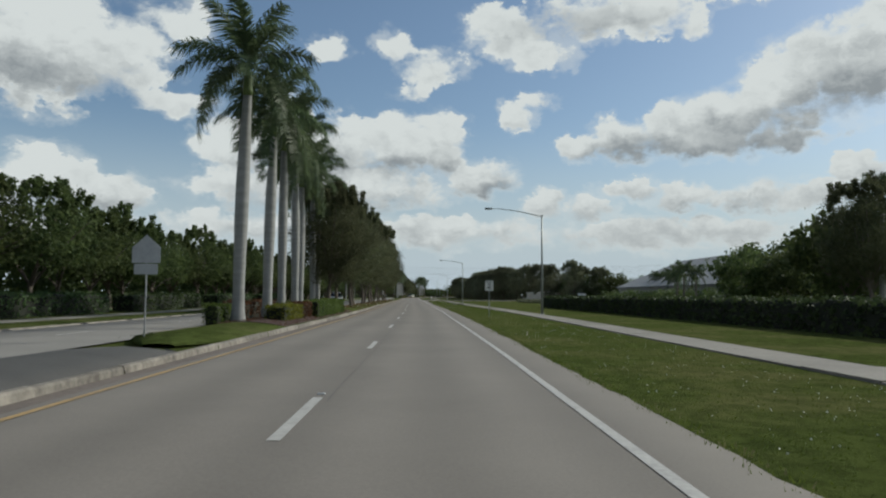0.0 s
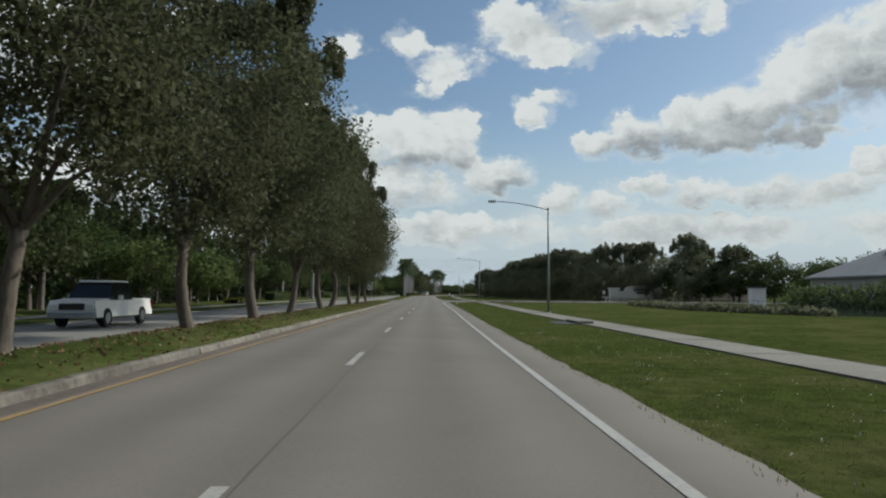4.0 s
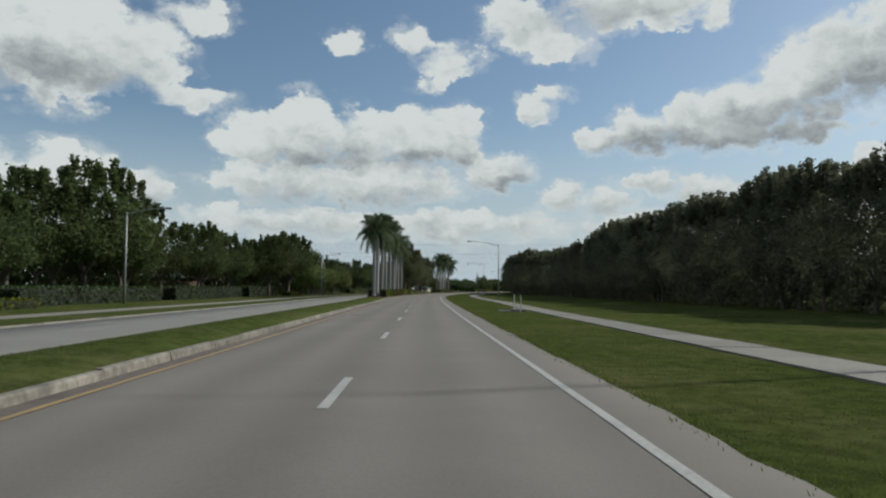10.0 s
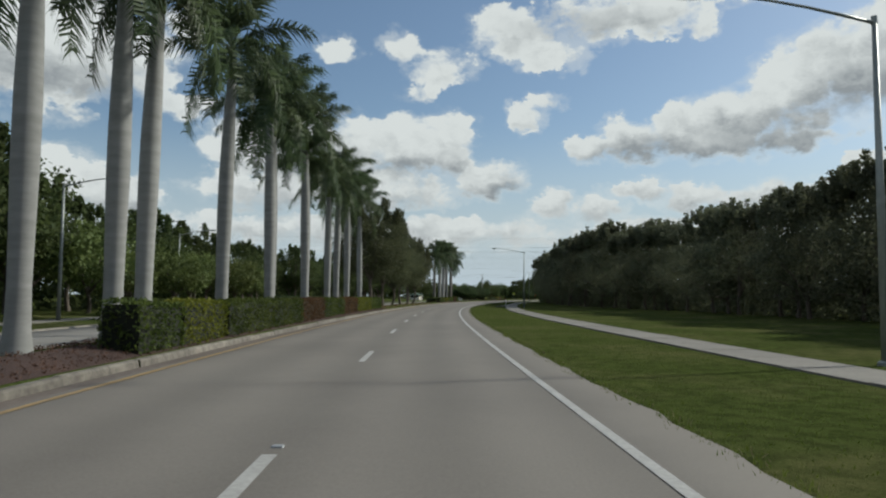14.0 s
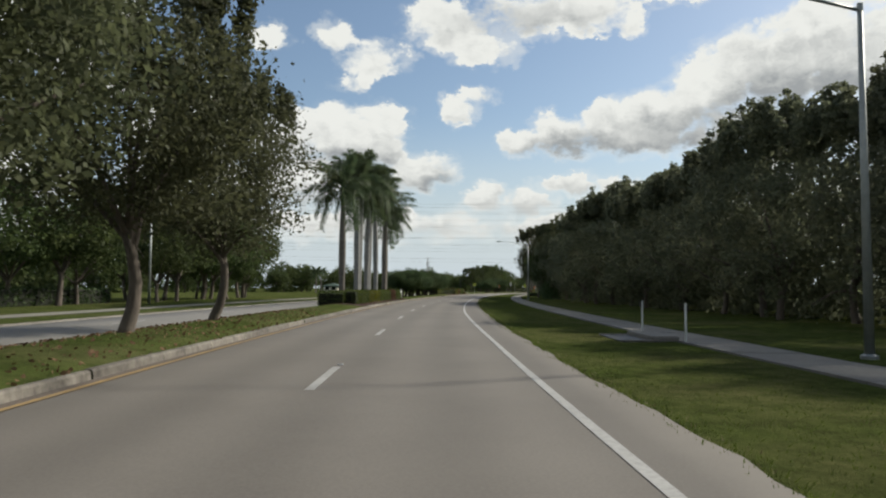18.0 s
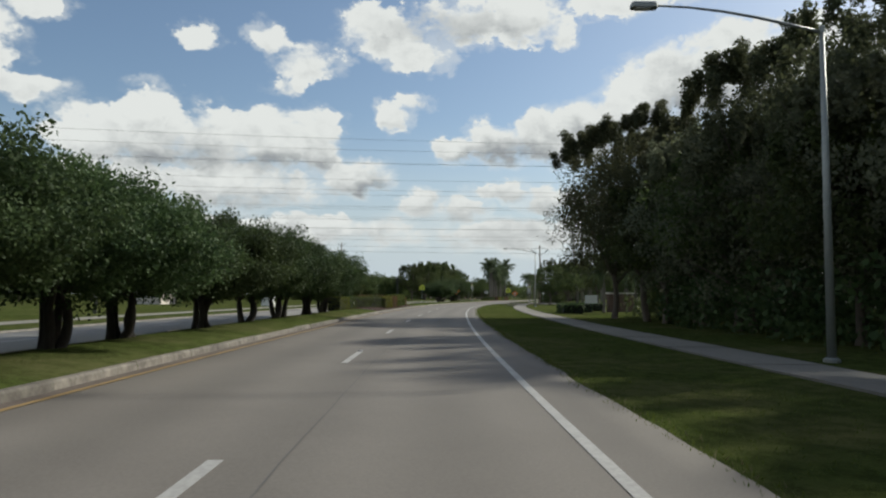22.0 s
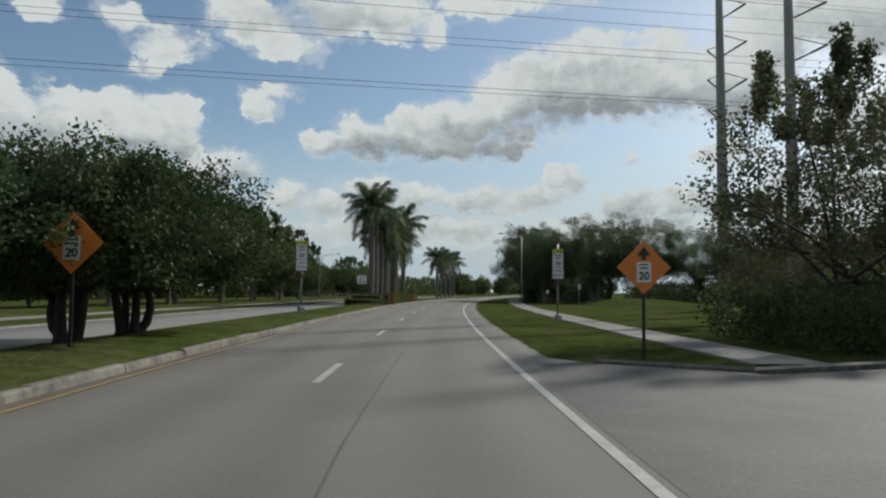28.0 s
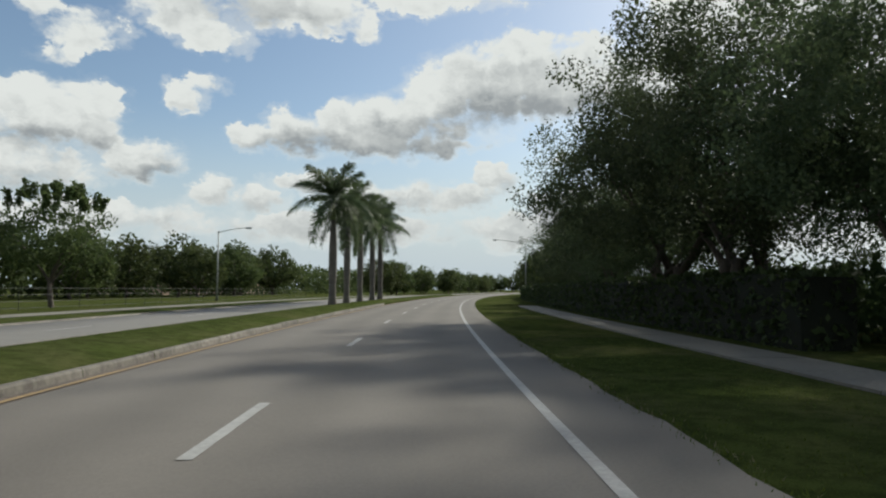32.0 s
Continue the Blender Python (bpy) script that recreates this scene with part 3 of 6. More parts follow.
def swept(section, s_from, s_to, step=4.0):
    """A strip along the road: section(s) gives the (u, z) of its cross-section from its right edge to its left."""
    shape = Shape()
    count = max(1, math.ceil((s_to - s_from) / step))
    rows = [[on(s, u, z) for u, z in section(s)] for s in (s_from + (s_to - s_from) * i / count for i in range(count + 1))]
    k = len(rows[0])
    shape.v = [tuple(p) for row in rows for p in row]
    shape.f = [(i * k + j, (i + 1) * k + j, (i + 1) * k + j + 1, i * k + j + 1) for i in range(count) for j in range(k - 1)]
    return shape


def structure(name, shape, mat, label, category, smooth=False):
    return tagged(part(name, shape, mat, smooth=smooth), label, category, kind="structure")


def leaf_mesh(name, mat, centres, spread, per, size, rng, droop=0.0, long=1.7):
    """Leaves or leaf sprays as folded diamonds, gathered round the given centres."""
    c = np.repeat(np.asarray(centres, float), per, axis=0)
    n = len(c)
    sp = np.repeat(np.broadcast_to(np.asarray(spread, float), (len(centres),)), per)[:, None]
    off = rng.normal(size=(n, 3))
    reach = np.where(rng.random(n) < 0.55, 1.75 * rng.random(n) ** 0.4, 0.8 + 0.7 * np.abs(rng.normal(size=n)))
    off *= (reach / np.linalg.norm(off, axis=1))[:, None]
    pos = c + off * sp * (1, 1, 0.8)
    a = rng.normal(size=(n, 3))
    a[:, 2] -= droop
    a /= np.linalg.norm(a, axis=1, keepdims=True)
    b = np.cross(a, rng.normal(size=(n, 3)))
    b /= np.linalg.norm(b, axis=1, keepdims=True)
    k = (size * rng.uniform(0.6, 1.35, n))[:, None]
    quad = np.stack([pos - a * k * long / 2, pos + b * k / 2, pos + a * k * long / 2, pos - b * k / 2], 1).reshape(-1, 3)
    me = bpy.data.meshes.new(name)
    me.vertices.add(4 * n)
    me.vertices.foreach_set("co", quad.astype(np.float32).ravel())
    me.loops.add(4 * n)
    me.loops.foreach_set("vertex_index", np.arange(4 * n, dtype=np.int32))
    me.polygons.add(n)
    me.polygons.foreach_set("loop_start", np.arange(0, 4 * n, 4, dtype=np.int32))
    me.materials.append(mat)
    me.update(calc_edges=True)
    return me


# ---- ground, road and median ----
structure("ground", Shape().add([(-3200, -2600, -0.07), (3400, -2600, -0.07), (3400, 3600, -0.07), (-3200, 3600, -0.07)], [(0, 1, 2, 3)]), GRASS,
          "wide mown green lawn and verge with worn patches", "ground")
kerb_u = curve(((-100, -5.72), (20, -5.70), (60, -5.6), (110, -5.48), (146, -5.26), (180, -5.4), (200, -5.4), (226, -5.25), (282, -5.29), (306, -5.34), (316, -5.6), (330, -6.05), (345, -5.95), (372, -5.55), (396, -5.42), (432, -5.66), (466, -6.03), (489, -6.12), (502, -6.0), (535, -5.76), (560, -5.68), (600, -5.72), (650, -5.62), (697, -5.84), (743, -5.85), (900, -5.9)))
median_far = curve(((-100, -9.9), (203, -9.6), (226, -8.4), (300, -8.7), (340, -9.9), (760, -9.9), (900, -9.9)))
walk_u = curve(((-100, 9.5), (90, 9.3), (150, 8.7), (280, 8.8), (310, 9.4), (345, 9.0), (400, 8.4), (560, 8.3), (700, 8.0), (900, 8.0)))
opposite_far = curve(((-100, -16.8), (200, -16.6), (240, -15.2), (300, -14.95), (360, -16.2), (900, -16.8)))
edge_at = curve(((-150, 2.1), (18, 2.1), (48, 1.9), (72, 2.0), (110, 2.08), (135, 2.18), (146, 2.24), (165, 2.12), (185, 2.03), (215, 2.1), (234, 2.22), (265, 2.12), (300, 2.1), (390, 1.95), (432, 1.72), (456, 1.38), (480, 1.45), (502, 1.6), (548, 1.83), (575, 1.83), (640, 1.8), (687, 1.65), (735, 1.5), (1100, 1.5)))
dash_at = curve(((-150, -1.54), (20, -1.54), (50, -1.66), (72, -1.58), (110, -1.54), (135, -1.40), (146, -1.32), (168, -1.34), (185, -1.52), (215, -1.5), (234, -1.25), (265, -1.16), (288, -1.18), (305, -1.42), (385, -1.58), (432, -1.86), (456, -2.2), (502, -1.95), (550, -1.75), (580, -1.64), (650, -1.85), (690, -1.95), (735, -2.1), (1100, -2.1)))
yellow_at = curve(((-150, -5.02), (60, -5.0), (110, -4.88), (146, -4.66), (180, -4.8), (205, -4.8), (282, -4.71), (304, -4.84), (316, -5.1), (328, -5.38), (345, -5.35), (372, -5.1), (396, -5.04), (442, -5.42), (466, -5.62), (489, -5.78), (502, -5.6), (534, -5.26), (560, -5.2), (650, -5.22), (697, -5.5), (743, -5.55), (1100, -5.55)))
grass_edge = curve(((-150, 3.05), (110, 3.06), (146, 3.2), (180, 3.06), (300, 3.08), (390, 2.95), (440, 2.72), (735, 2.75), (1100, 2.75)))
R0, R1 = -150.0, 1120.0


def ragged(s):
    """The broken edge of the asphalt against the grass."""
    return grass_edge(s) + 0.13 * noise.noise(Vector((s * 0.9, 3, 0))) + 0.10 * noise.noise(Vector((s * 0.23, 9, 0)))


road = structure("road", swept(lambda s: [(ragged(s) + 0.1, -0.10), (ragged(s), -0.012), (2.2, 0.0), (-1.6, 0.012), (kerb_u(s) + 0.42, 0.0)], R0, R1, 0.8), ASPHALT,
          "worn grey-brown asphalt two-lane carriageway with a faint seam", "road", True)
across = road.data.attributes.new("across", "FLOAT", "POINT")
rows = len(road.data.vertices) // 5
across.data.foreach_set("value", np.tile(np.array((3.1, 3.0, 2.2, -1.6, -5.0), np.float32), rows))
for s0, s1 in ((R0, 200.6), (225.4, R1)):
    structure("gutter", swept(lambda s: [(kerb_u(s) + 0.42, 0.0), (kerb_u(s), -0.015)], s0, s1), GUTTER, "stained brown concrete gutter beside the median kerb", "gutter")
structure("opposite_road", swept(lambda s: [(median_far(s), -0.01), (median_far(s) - 3.4, 0.02), (opposite_far(s), -0.01), (opposite_far(s) - 0.05, -0.1)], R0, R1), ASPHALT_OLD,
          "pale grey asphalt carriageway for oncoming traffic beyond the median", "road", True)
structure("junction_asphalt", swept(lambda s: [(kerb_u(s) + 0.42, 0.0), (-7.0, 0.012), (median_far(s), 0.004)], 200.6, 225.4, 3), ASPHALT,
          "plain asphalt where the median opens for crossing traffic", "road")


def painted(name, u0, u1, s0, s1, mat, label, z=0.017, parent=None):
    f, g = (u0 if callable(u0) else lambda s: u0), (u1 if callable(u1) else lambda s: u1)
    return part(name, swept(lambda s: [(g(s), z), (f(s), z)], s0, s1, 3), mat, parent, label)


def beside(line, half):
    """The two edges of a painted line of that half width."""
    return (lambda s: line(s) - half), (lambda s: line(s) + half)


marks = thing("lane_markings", "worn white and yellow painted lines on the carriageway", "road marking", kind="structure")
painted("edge_line", *beside(edge_at, 0.07), R0, 199.5, WHITE_PAINT, "solid white edge line", parent=marks, z=0.009)
painted("edge_line", *beside(edge_at, 0.07), 226.5, 1000, WHITE_PAINT, "solid white edge line", parent=marks, z=0.009)
painted("yellow_line", *beside(yellow_at, 0.06), R0, 199.5, YELLOW_PAINT, "solid orange-yellow edge line", parent=marks, z=0.011)
painted("yellow_line", *beside(yellow_at, 0.06), 227, 1000, YELLOW_PAINT, "solid orange-yellow edge line", parent=marks, z=0.011)
painted("yellow_dash", -4.92, -4.80, 203.5, 206.0, YELLOW_PAINT, "worn yellow dash", parent=marks, z=0.013)
painted("yellow_dash", -4.98, -4.86, 212.4, 215.2, YELLOW_PAINT, "worn yellow dash", parent=marks, z=0.013)
dash_s = curve(((-8, -90), (0, 7.3), (4, 57.1), (15, 189.6), (16, 201.4), (18, 224.2), (19, 236.3), (23, 285.4), (31, 384.5), (47, 578.8), (54, 664.7), (58, 714.8), (60, 739.7), (82, 1008.0)))
for n in range(-6, 80):
    if n == 17:
        continue
    s = dash_s(n)
    painted("dash", *beside(dash_at, 0.075), s, s + 3.05, WHITE_PAINT, "", z=0.019, parent=marks)
for n in range(0, 4):
    painted("turn_dash", 2.12, 2.27, 202.0 + n * 6.3, 204.2 + n * 6.3, WHITE_PAINT, "", z=0.022, parent=marks)
for n in range(-6, 80):
    s = dash_s(n) + 5.5
    painted("dash", -13.2, -13.06, s, s + 3.05, WHITE_PAINT, "", z=0.026, parent=marks)
# raised markers at the far end of every other dash
stud = Shape().box((-0.06, -0.05, 0), (0.06, 0.05, 0.018), 0.010).mesh("road_stud", SIGN_BACK)
for n in range(-2, 60, 2):
    part("road_stud", stud, None, marks, at=turned(dash_s(n) + 3.4, dash_at(dash_s(n)), 0.012))
cracks = thing("sealed_cracks", "dark sealed seams and skid traces in the asphalt", "road crack", kind="structure")
rng = np.random.default_rng(5)


def crack(s0, s1, u0, u1, wide):
    wob = rng.normal(size=200).cumsum() * 0.012
    part("crack", swept(lambda s: [(u0 + (u1 - u0) * (s - s0) / (s1 - s0) + wob[int(s - s0) % 200] + wide / 2, 0.0155), (u0 + (u1 - u0) * (s - s0) / (s1 - s0) + wob[int(s - s0) % 200] - wide / 2, 0.0155)], s0, s1, 1.0), CRACK, cracks)


for s0, s1, u0, u1, wide in ((10, 60, -1.35, -1.38, 0.02), (95, 190, -1.4, -1.35, 0.02), (296, 318, -1.38, -1.4, 0.02), (384, 398, -1.4, -1.3, 0.03), (505, 545, -1.35, -1.4, 0.02),
                             (640, 690, -0.9, -0.4, 0.024), (575, 640, -1.38, -1.36, 0.03)):
    crack(s0, s1, u0, u1, wide)
part("tar_patch", swept(lambda s: [(1.2, 0.0145), (0.55, 0.0145)], 181.5, 184.8, 1), CRACK, cracks, "darker rectangular repair in the asphalt")
part("tar_patch", swept(lambda s: [(-3.2, 0.0145), (-4.0, 0.0145)], 266.5, 267.1, 1), CRACK, cracks)

# median: crowned lawn behind a concrete kerb
def median_top(s0, s1, name, label, mat=GRASS_MEDIAN, lift=0.0):
    def cut(s):
        a, b = kerb_u(s) - 0.15, median_far(s) + 0.18
        ends = min(1.0, max(0.0, (s - s0) / 3 + 0.25), max(0.0, (s1 - s) / 3 + 0.25))
        mid = (a + b) / 2
        a, b = mid + (a - mid) * ends, mid + (b - mid) * ends
        return [(a, 0.0), (a, 0.14 * ends + lift), (a * 0.75 + b * 0.25, 0.27 * ends + lift), (mid, 0.34 * ends + lift), (a * 0.25 + b * 0.75, 0.27 * ends + lift), (b, 0.13 * ends + lift), (b, 0.0)]
    return structure(name, swept(cut, s0, s1, 1.5), mat, label, "median", True)


median_top(20.5, 200.8, "median_lawn", "crowned green median lawn with dry leaves between the carriageways")
median_top(225.3, 905, "median_lawn", "long crowned green median lawn between the carriageways")
median_top(-150, 19.8, "median_paving", "dark asphalt infill of the median beside a turning lane", ASPHALT_DARK, -0.1)
def mulch_bed(s0, s1):
    def cut(s):
        a, b = kerb_u(s) - 0.24, median_far(s) + 0.7
        mid = (a + b) / 2
        return [(a, 0.165), (a * 0.75 + b * 0.25, 0.295), (mid, 0.365), (a * 0.25 + b * 0.75, 0.295), (b, 0.17)]
    structure("mulch_bed", swept(cut, s0, s1, 1.5), MULCH, "dark red wood mulch bed under the palms", "mulch bed", True)


for s0, s1 in ((30, 59), (325.5, 392), (462, 499), (563, 594.5), (706, 742.5)):
    mulch_bed(s0, s1)

# kerb stones along the median, each a little out of line
kerb = thing("median_kerb", "worn pale concrete kerb with stained and chipped stretches", "kerb", kind="structure")
rng = np.random.default_rng(11)
s = -20.0
while s < 800:
    length = 3.05
    if not 200.2 < s < 225:
        du, dz = rng.normal() * 0.012, rng.normal() * 0.008
        part("kerb_stone", swept(lambda q: [(kerb_u(q) + du, -0.05), (kerb_u(q) + du - 0.02, 0.10 + dz), (kerb_u(q) + du - 0.05, 0.14 + dz), (kerb_u(q) + du - 0.17, 0.145 + dz), (kerb_u(q) + du - 0.19, 0.05)], s + 0.006, s + length - 0.006, 3.1), KERB, kerb)
    s += length
for s0, s1 in ((199.55, 200.85), (224.9, 227.05)):
    part("kerb_stone", swept(lambda q: [(kerb_u(q), -0.05), (kerb_u(q) - 0.02, 0.10), (kerb_u(q) - 0.05, 0.14), (kerb_u(q) - 0.17, 0.145), (kerb_u(q) - 0.19, 0.05)], s0, s1, 0.7), KERB, kerb)
for s0, s1 in ((25, 200.6), (225.0, 900)):
    structure("far_kerb", swept(lambda q: [(median_far(q) + 0.2, 0.1), (median_far(q) + 0.18, 0.15), (median_far(q) + 0.02, 0.15), (median_far(q), -0.05)], s0, s1), KERB, "concrete kerb on the far side of the median", "kerb")


def nose(s, way):
    """The rounded end of the median kerb."""
    a, b = kerb_u(s) - 0.12, median_far(s) + 0.12
    mid, r = (a + b) / 2, (a - b) / 2
    path = [on(s + way * math.sin(k / 10 * math.pi) * 1.2, mid + r * math.cos(k / 10 * math.pi), 0.05) for k in range(11)]
    return structure("kerb_nose", Shape().tube(path, 0.125, 6), KERB, "rounded concrete end of the median kerb", "kerb")


nose(200.7, 1), nose(225.2, -1)

# pavement on the verge, in slabs
pavement = thing("pavement", "pale concrete pavement of cast slabs across the lawn", "pavement", kind="structure")
rng = np.random.default_rng(3)
s, slab = -12.0, 2.75
while s < 800:
    if not (206.5 < s < 223) and not (640.5 < s < 656):
        dz = rng.normal() * 0.006
        part("slab", swept(lambda q: [(walk_u(q) + 0.93, -0.1), (walk_u(q) + 0.92, -0.03 + dz), (walk_u(q) - 0.92, -0.02 + dz), (walk_u(q) - 0.93, -0.1)], s + 0.012, s + slab - 0.012, 3), CONCRETE, pavement)
    s += slab
far_walk = thing("far_pavement", "pale concrete pavement beyond the oncoming lanes", "pavement", kind="structure")
part("strip", swept(lambda q: [(opposite_far(q) - 3.35, -0.1), (opposite_far(q) - 3.37, 0.07), (opposite_far(q) - 5.2, 0.08), (opposite_far(q) - 5.22, -0.1)], -150, 900), CONCRETE, far_walk)
structure("opposite_kerb", swept(lambda q: [(opposite_far(q), -0.02), (opposite_far(q) - 0.03, 0.05), (opposite_far(q) - 0.2, 0.06), (opposite_far(q) - 0.22, -0.08)], -150, 900), KERB, "low concrete kerb along the oncoming lanes", "kerb")
structure("far_verge", swept(lambda q: [(opposite_far(q) - 0.2, 0.045), (opposite_far(q) - 1.6, 0.09), (opposite_far(q) - 3.36, 0.062)], -150, 900), GRASS_MEDIAN, "mown strip of grass between the oncoming lanes and their pavement", "verge", True)
structure("far_lawn", swept(lambda q: [(opposite_far(q) - 5.2, 0.07), (opposite_far(q) - 8.5, 0.16), (opposite_far(q) - 13, 0.10), (opposite_far(q) - 19, -0.075)], -150, 900), GRASS, "gently raised lawn beyond the far pavement", "lawn", True)

# side street on the right
def fillet(cs, cu, r, a0, a1, n=10):
    return [(cs + r * math.cos(radians(a0 + (a1 - a0) * i / n)), cu + r * math.sin(radians(a0 + (a1 - a0) * i / n))) for i in range(n + 1)]


street = [(198.6, 2.02)] + [(s, u) for s, u in fillet(200.3, 11.0, 8.0, -90, 0)] + [(208.3, 40), (208.3, 150), (222.0, 150), (222.0, 40)] + [(s, u) for s, u in fillet(229.0, 10.0, 7.0, 180, 270)] + [(230.4 - 3 * k, 2.02) for k in range(11)]
sh = Shape()
sh.add([on(s, u, 0.004) for s, u in street], [tuple(range(len(street) - 1, -1, -1))])
structure("side_street", sh, ASPHALT, "grey asphalt side street that joins the road", "road")
corner = thing("corner_kerbs", "curved pale concrete kerbs at the mouth of the side street", "kerb", kind="structure")
part("corner_kerb", Shape().tube([on(s, u, 0.01) for s, u in [(199.6, 3.9)] + fillet(199.9, 11.8, 7.6, -80, 0)] + [on(207.6, 14, 0.01)], 0.14, 6), KERB, corner)
part("corner_kerb", Shape().tube([on(s, u, 0.01) for s, u in fillet(228.6, 10.4, 6.6, 200, 268)], 0.14, 6), KERB, corner)
part("corner_kerb", Shape().tube([on(222.3, 12, 0.01), on(222.3, 30, 0.01)], 0.12, 6), KERB, corner)
part("corner_kerb", Shape().tube([on(204.7, 6.3, 0.01), on(206.0, 6.6, 0.01), on(207.2, 8.2, 0.01)], 0.13, 6), KERB, corner)
part("corner_apron", Shape().add([on(s, u, 0.016) for s, u in [(201.4, 3.6), (204.2, 4.3), (207.0, 6.4), (207.7, 8.0), (206.6, 8.2), (205.2, 6.2), (203.2, 5.3), (200.8, 4.8)]], [tuple(range(7, -1, -1))]), GUTTER, corner, "stained brown gutter at the corner")
def arc_mark(points, wide, mat=WHITE_PAINT, z=0.022):
    sh = Shape()
    pts = [Vector((s, u, 0)) for s, u in points]
    for i, p in enumerate(pts):
        way = (pts[min(i + 1, len(pts) - 1)] - pts[max(i - 1, 0)]).normalized()
        side = Vector((-way.y, way.x, 0)) * wide / 2
        for q in (p + side, p - side):
            sh.v.append(tuple(on(q.x, q.y, z)))
    sh.f = [(2 * i, 2 * i + 2, 2 * i + 3, 2 * i + 1) for i in range(len(pts) - 1)]
    return part("painted_curve", sh, mat, marks, "white line that curves into the side street")


arc_mark([(199.5, 2.1)] + fillet(200.2, 9.6, 7.2, -84, 0), 0.15)
arc_mark(fillet(228.6, 9.9, 7.8, 186, 262), 0.12)
for k in range(6):
    painted("crossing_bar", 7.5, 11.0, 210.2 + k * 1.75, 210.75 + k * 1.75, WHITE_PAINT, "", z=0.024, parent=marks)
painted("stop_line", 13.3, 13.8, 215.0, 220.8, WHITE_PAINT, "white stop line", z=0.024, parent=marks)
structure("side_pavement", Shape().add([on(s, u, -0.01) for s, u in ((226.2, 9), (227.8, 9), (227.6, 90), (226.0, 90))], [(3, 2, 1, 0)]), CONCRETE, "pale pavement along the side street", "pavement")

# driveway further on
drive = [(634.5, 1.95), (638.0, 3.3), (640.0, 5.4), (642.5, 7.6), (645.0, 12), (645.5, 40), (657, 40), (656.5, 13), (654.0, 6.5), (656.0, 3.4)] + [(658.5 - 2 * k, 1.95) for k in range(12)]
structure("driveway", Shape().add([on(s, u, 0.004) for s, u in drive], [tuple(range(len(drive) - 1, -1, -1))]), ASPHALT_WORN, "patched dark grey asphalt driveway that joins the road", "road")
part("driveway_kerb", Shape().tube([on(639.6, 4.7, 0.0), on(642.2, 7.1, 0.0), on(644.4, 11.5, 0.0)], 0.11, 6), KERB, corner)
part("driveway_kerb", Shape().tube([on(656.0, 3.6, 0.0), on(654.4, 6.3, 0.0), on(657.4, 13.5, 0.0), on(657.8, 30, 0.0)], 0.1, 6), KERB, corner)
arc_mark([(645.8, 9.0), (646.4, 11.2), (647.6, 11.6)], 0.25)

# ---- trees ----


def bumpy(d, seed, amount):
    return 1 + amount * noise.noise(Vector(d) * 2.1 + Vector((seed * 3.7, seed, 0))) * 1.6


def centres_in(rng, n, size, middle, seed, inner=0.55, rough=0.3, low=0.6):
    """Clump centres in an uneven ellipsoid, most of them near its skin."""
    out = []
    for _ in range(n):
        d = rng.normal(size=3)
        d /= np.linalg.norm(d)
        r = (inner + (1 - inner) * rng.random() ** 0.6) * bumpy(d, seed, rough)
        p = d * r * size
        if p[2] < 0:
            p[2] *= low
        out.append(p + middle)
    return out


def limbs(shape, rng, base, top, radius, ends, sides=6):
    """A tapered trunk with limbs that bend out from it to the given ends."""
    base, top = Vector(base), Vector(top)
    bend = Vector((rng.normal() * 0.12, rng.normal() * 0.12, 0))
    path = [base + (top - base) * k / 4 + bend * math.sin(k / 4 * math.pi) for k in range(5)]
    shape.tube([base + Vector((0, 0, -0.15)), base + Vector((0, 0, 0.12))] + path[1:], [radius * 1.5, radius * 1.12, radius, radius * 0.9, radius * 0.82, radius * 0.7], sides + 2)
    for e in ends:
        e = Vector(e)
        start = path[3] + (path[4] - path[3]) * rng.random()
        mid = start.lerp(e, 0.45) + Vector((0, 0, 0.25 * (e - start).length * rng.uniform(0.1, 0.6)))
        shape.tube([start, mid, e], [radius * 0.55, radius * 0.34, radius * 0.1], sides - 1, cap=False)
    return shape


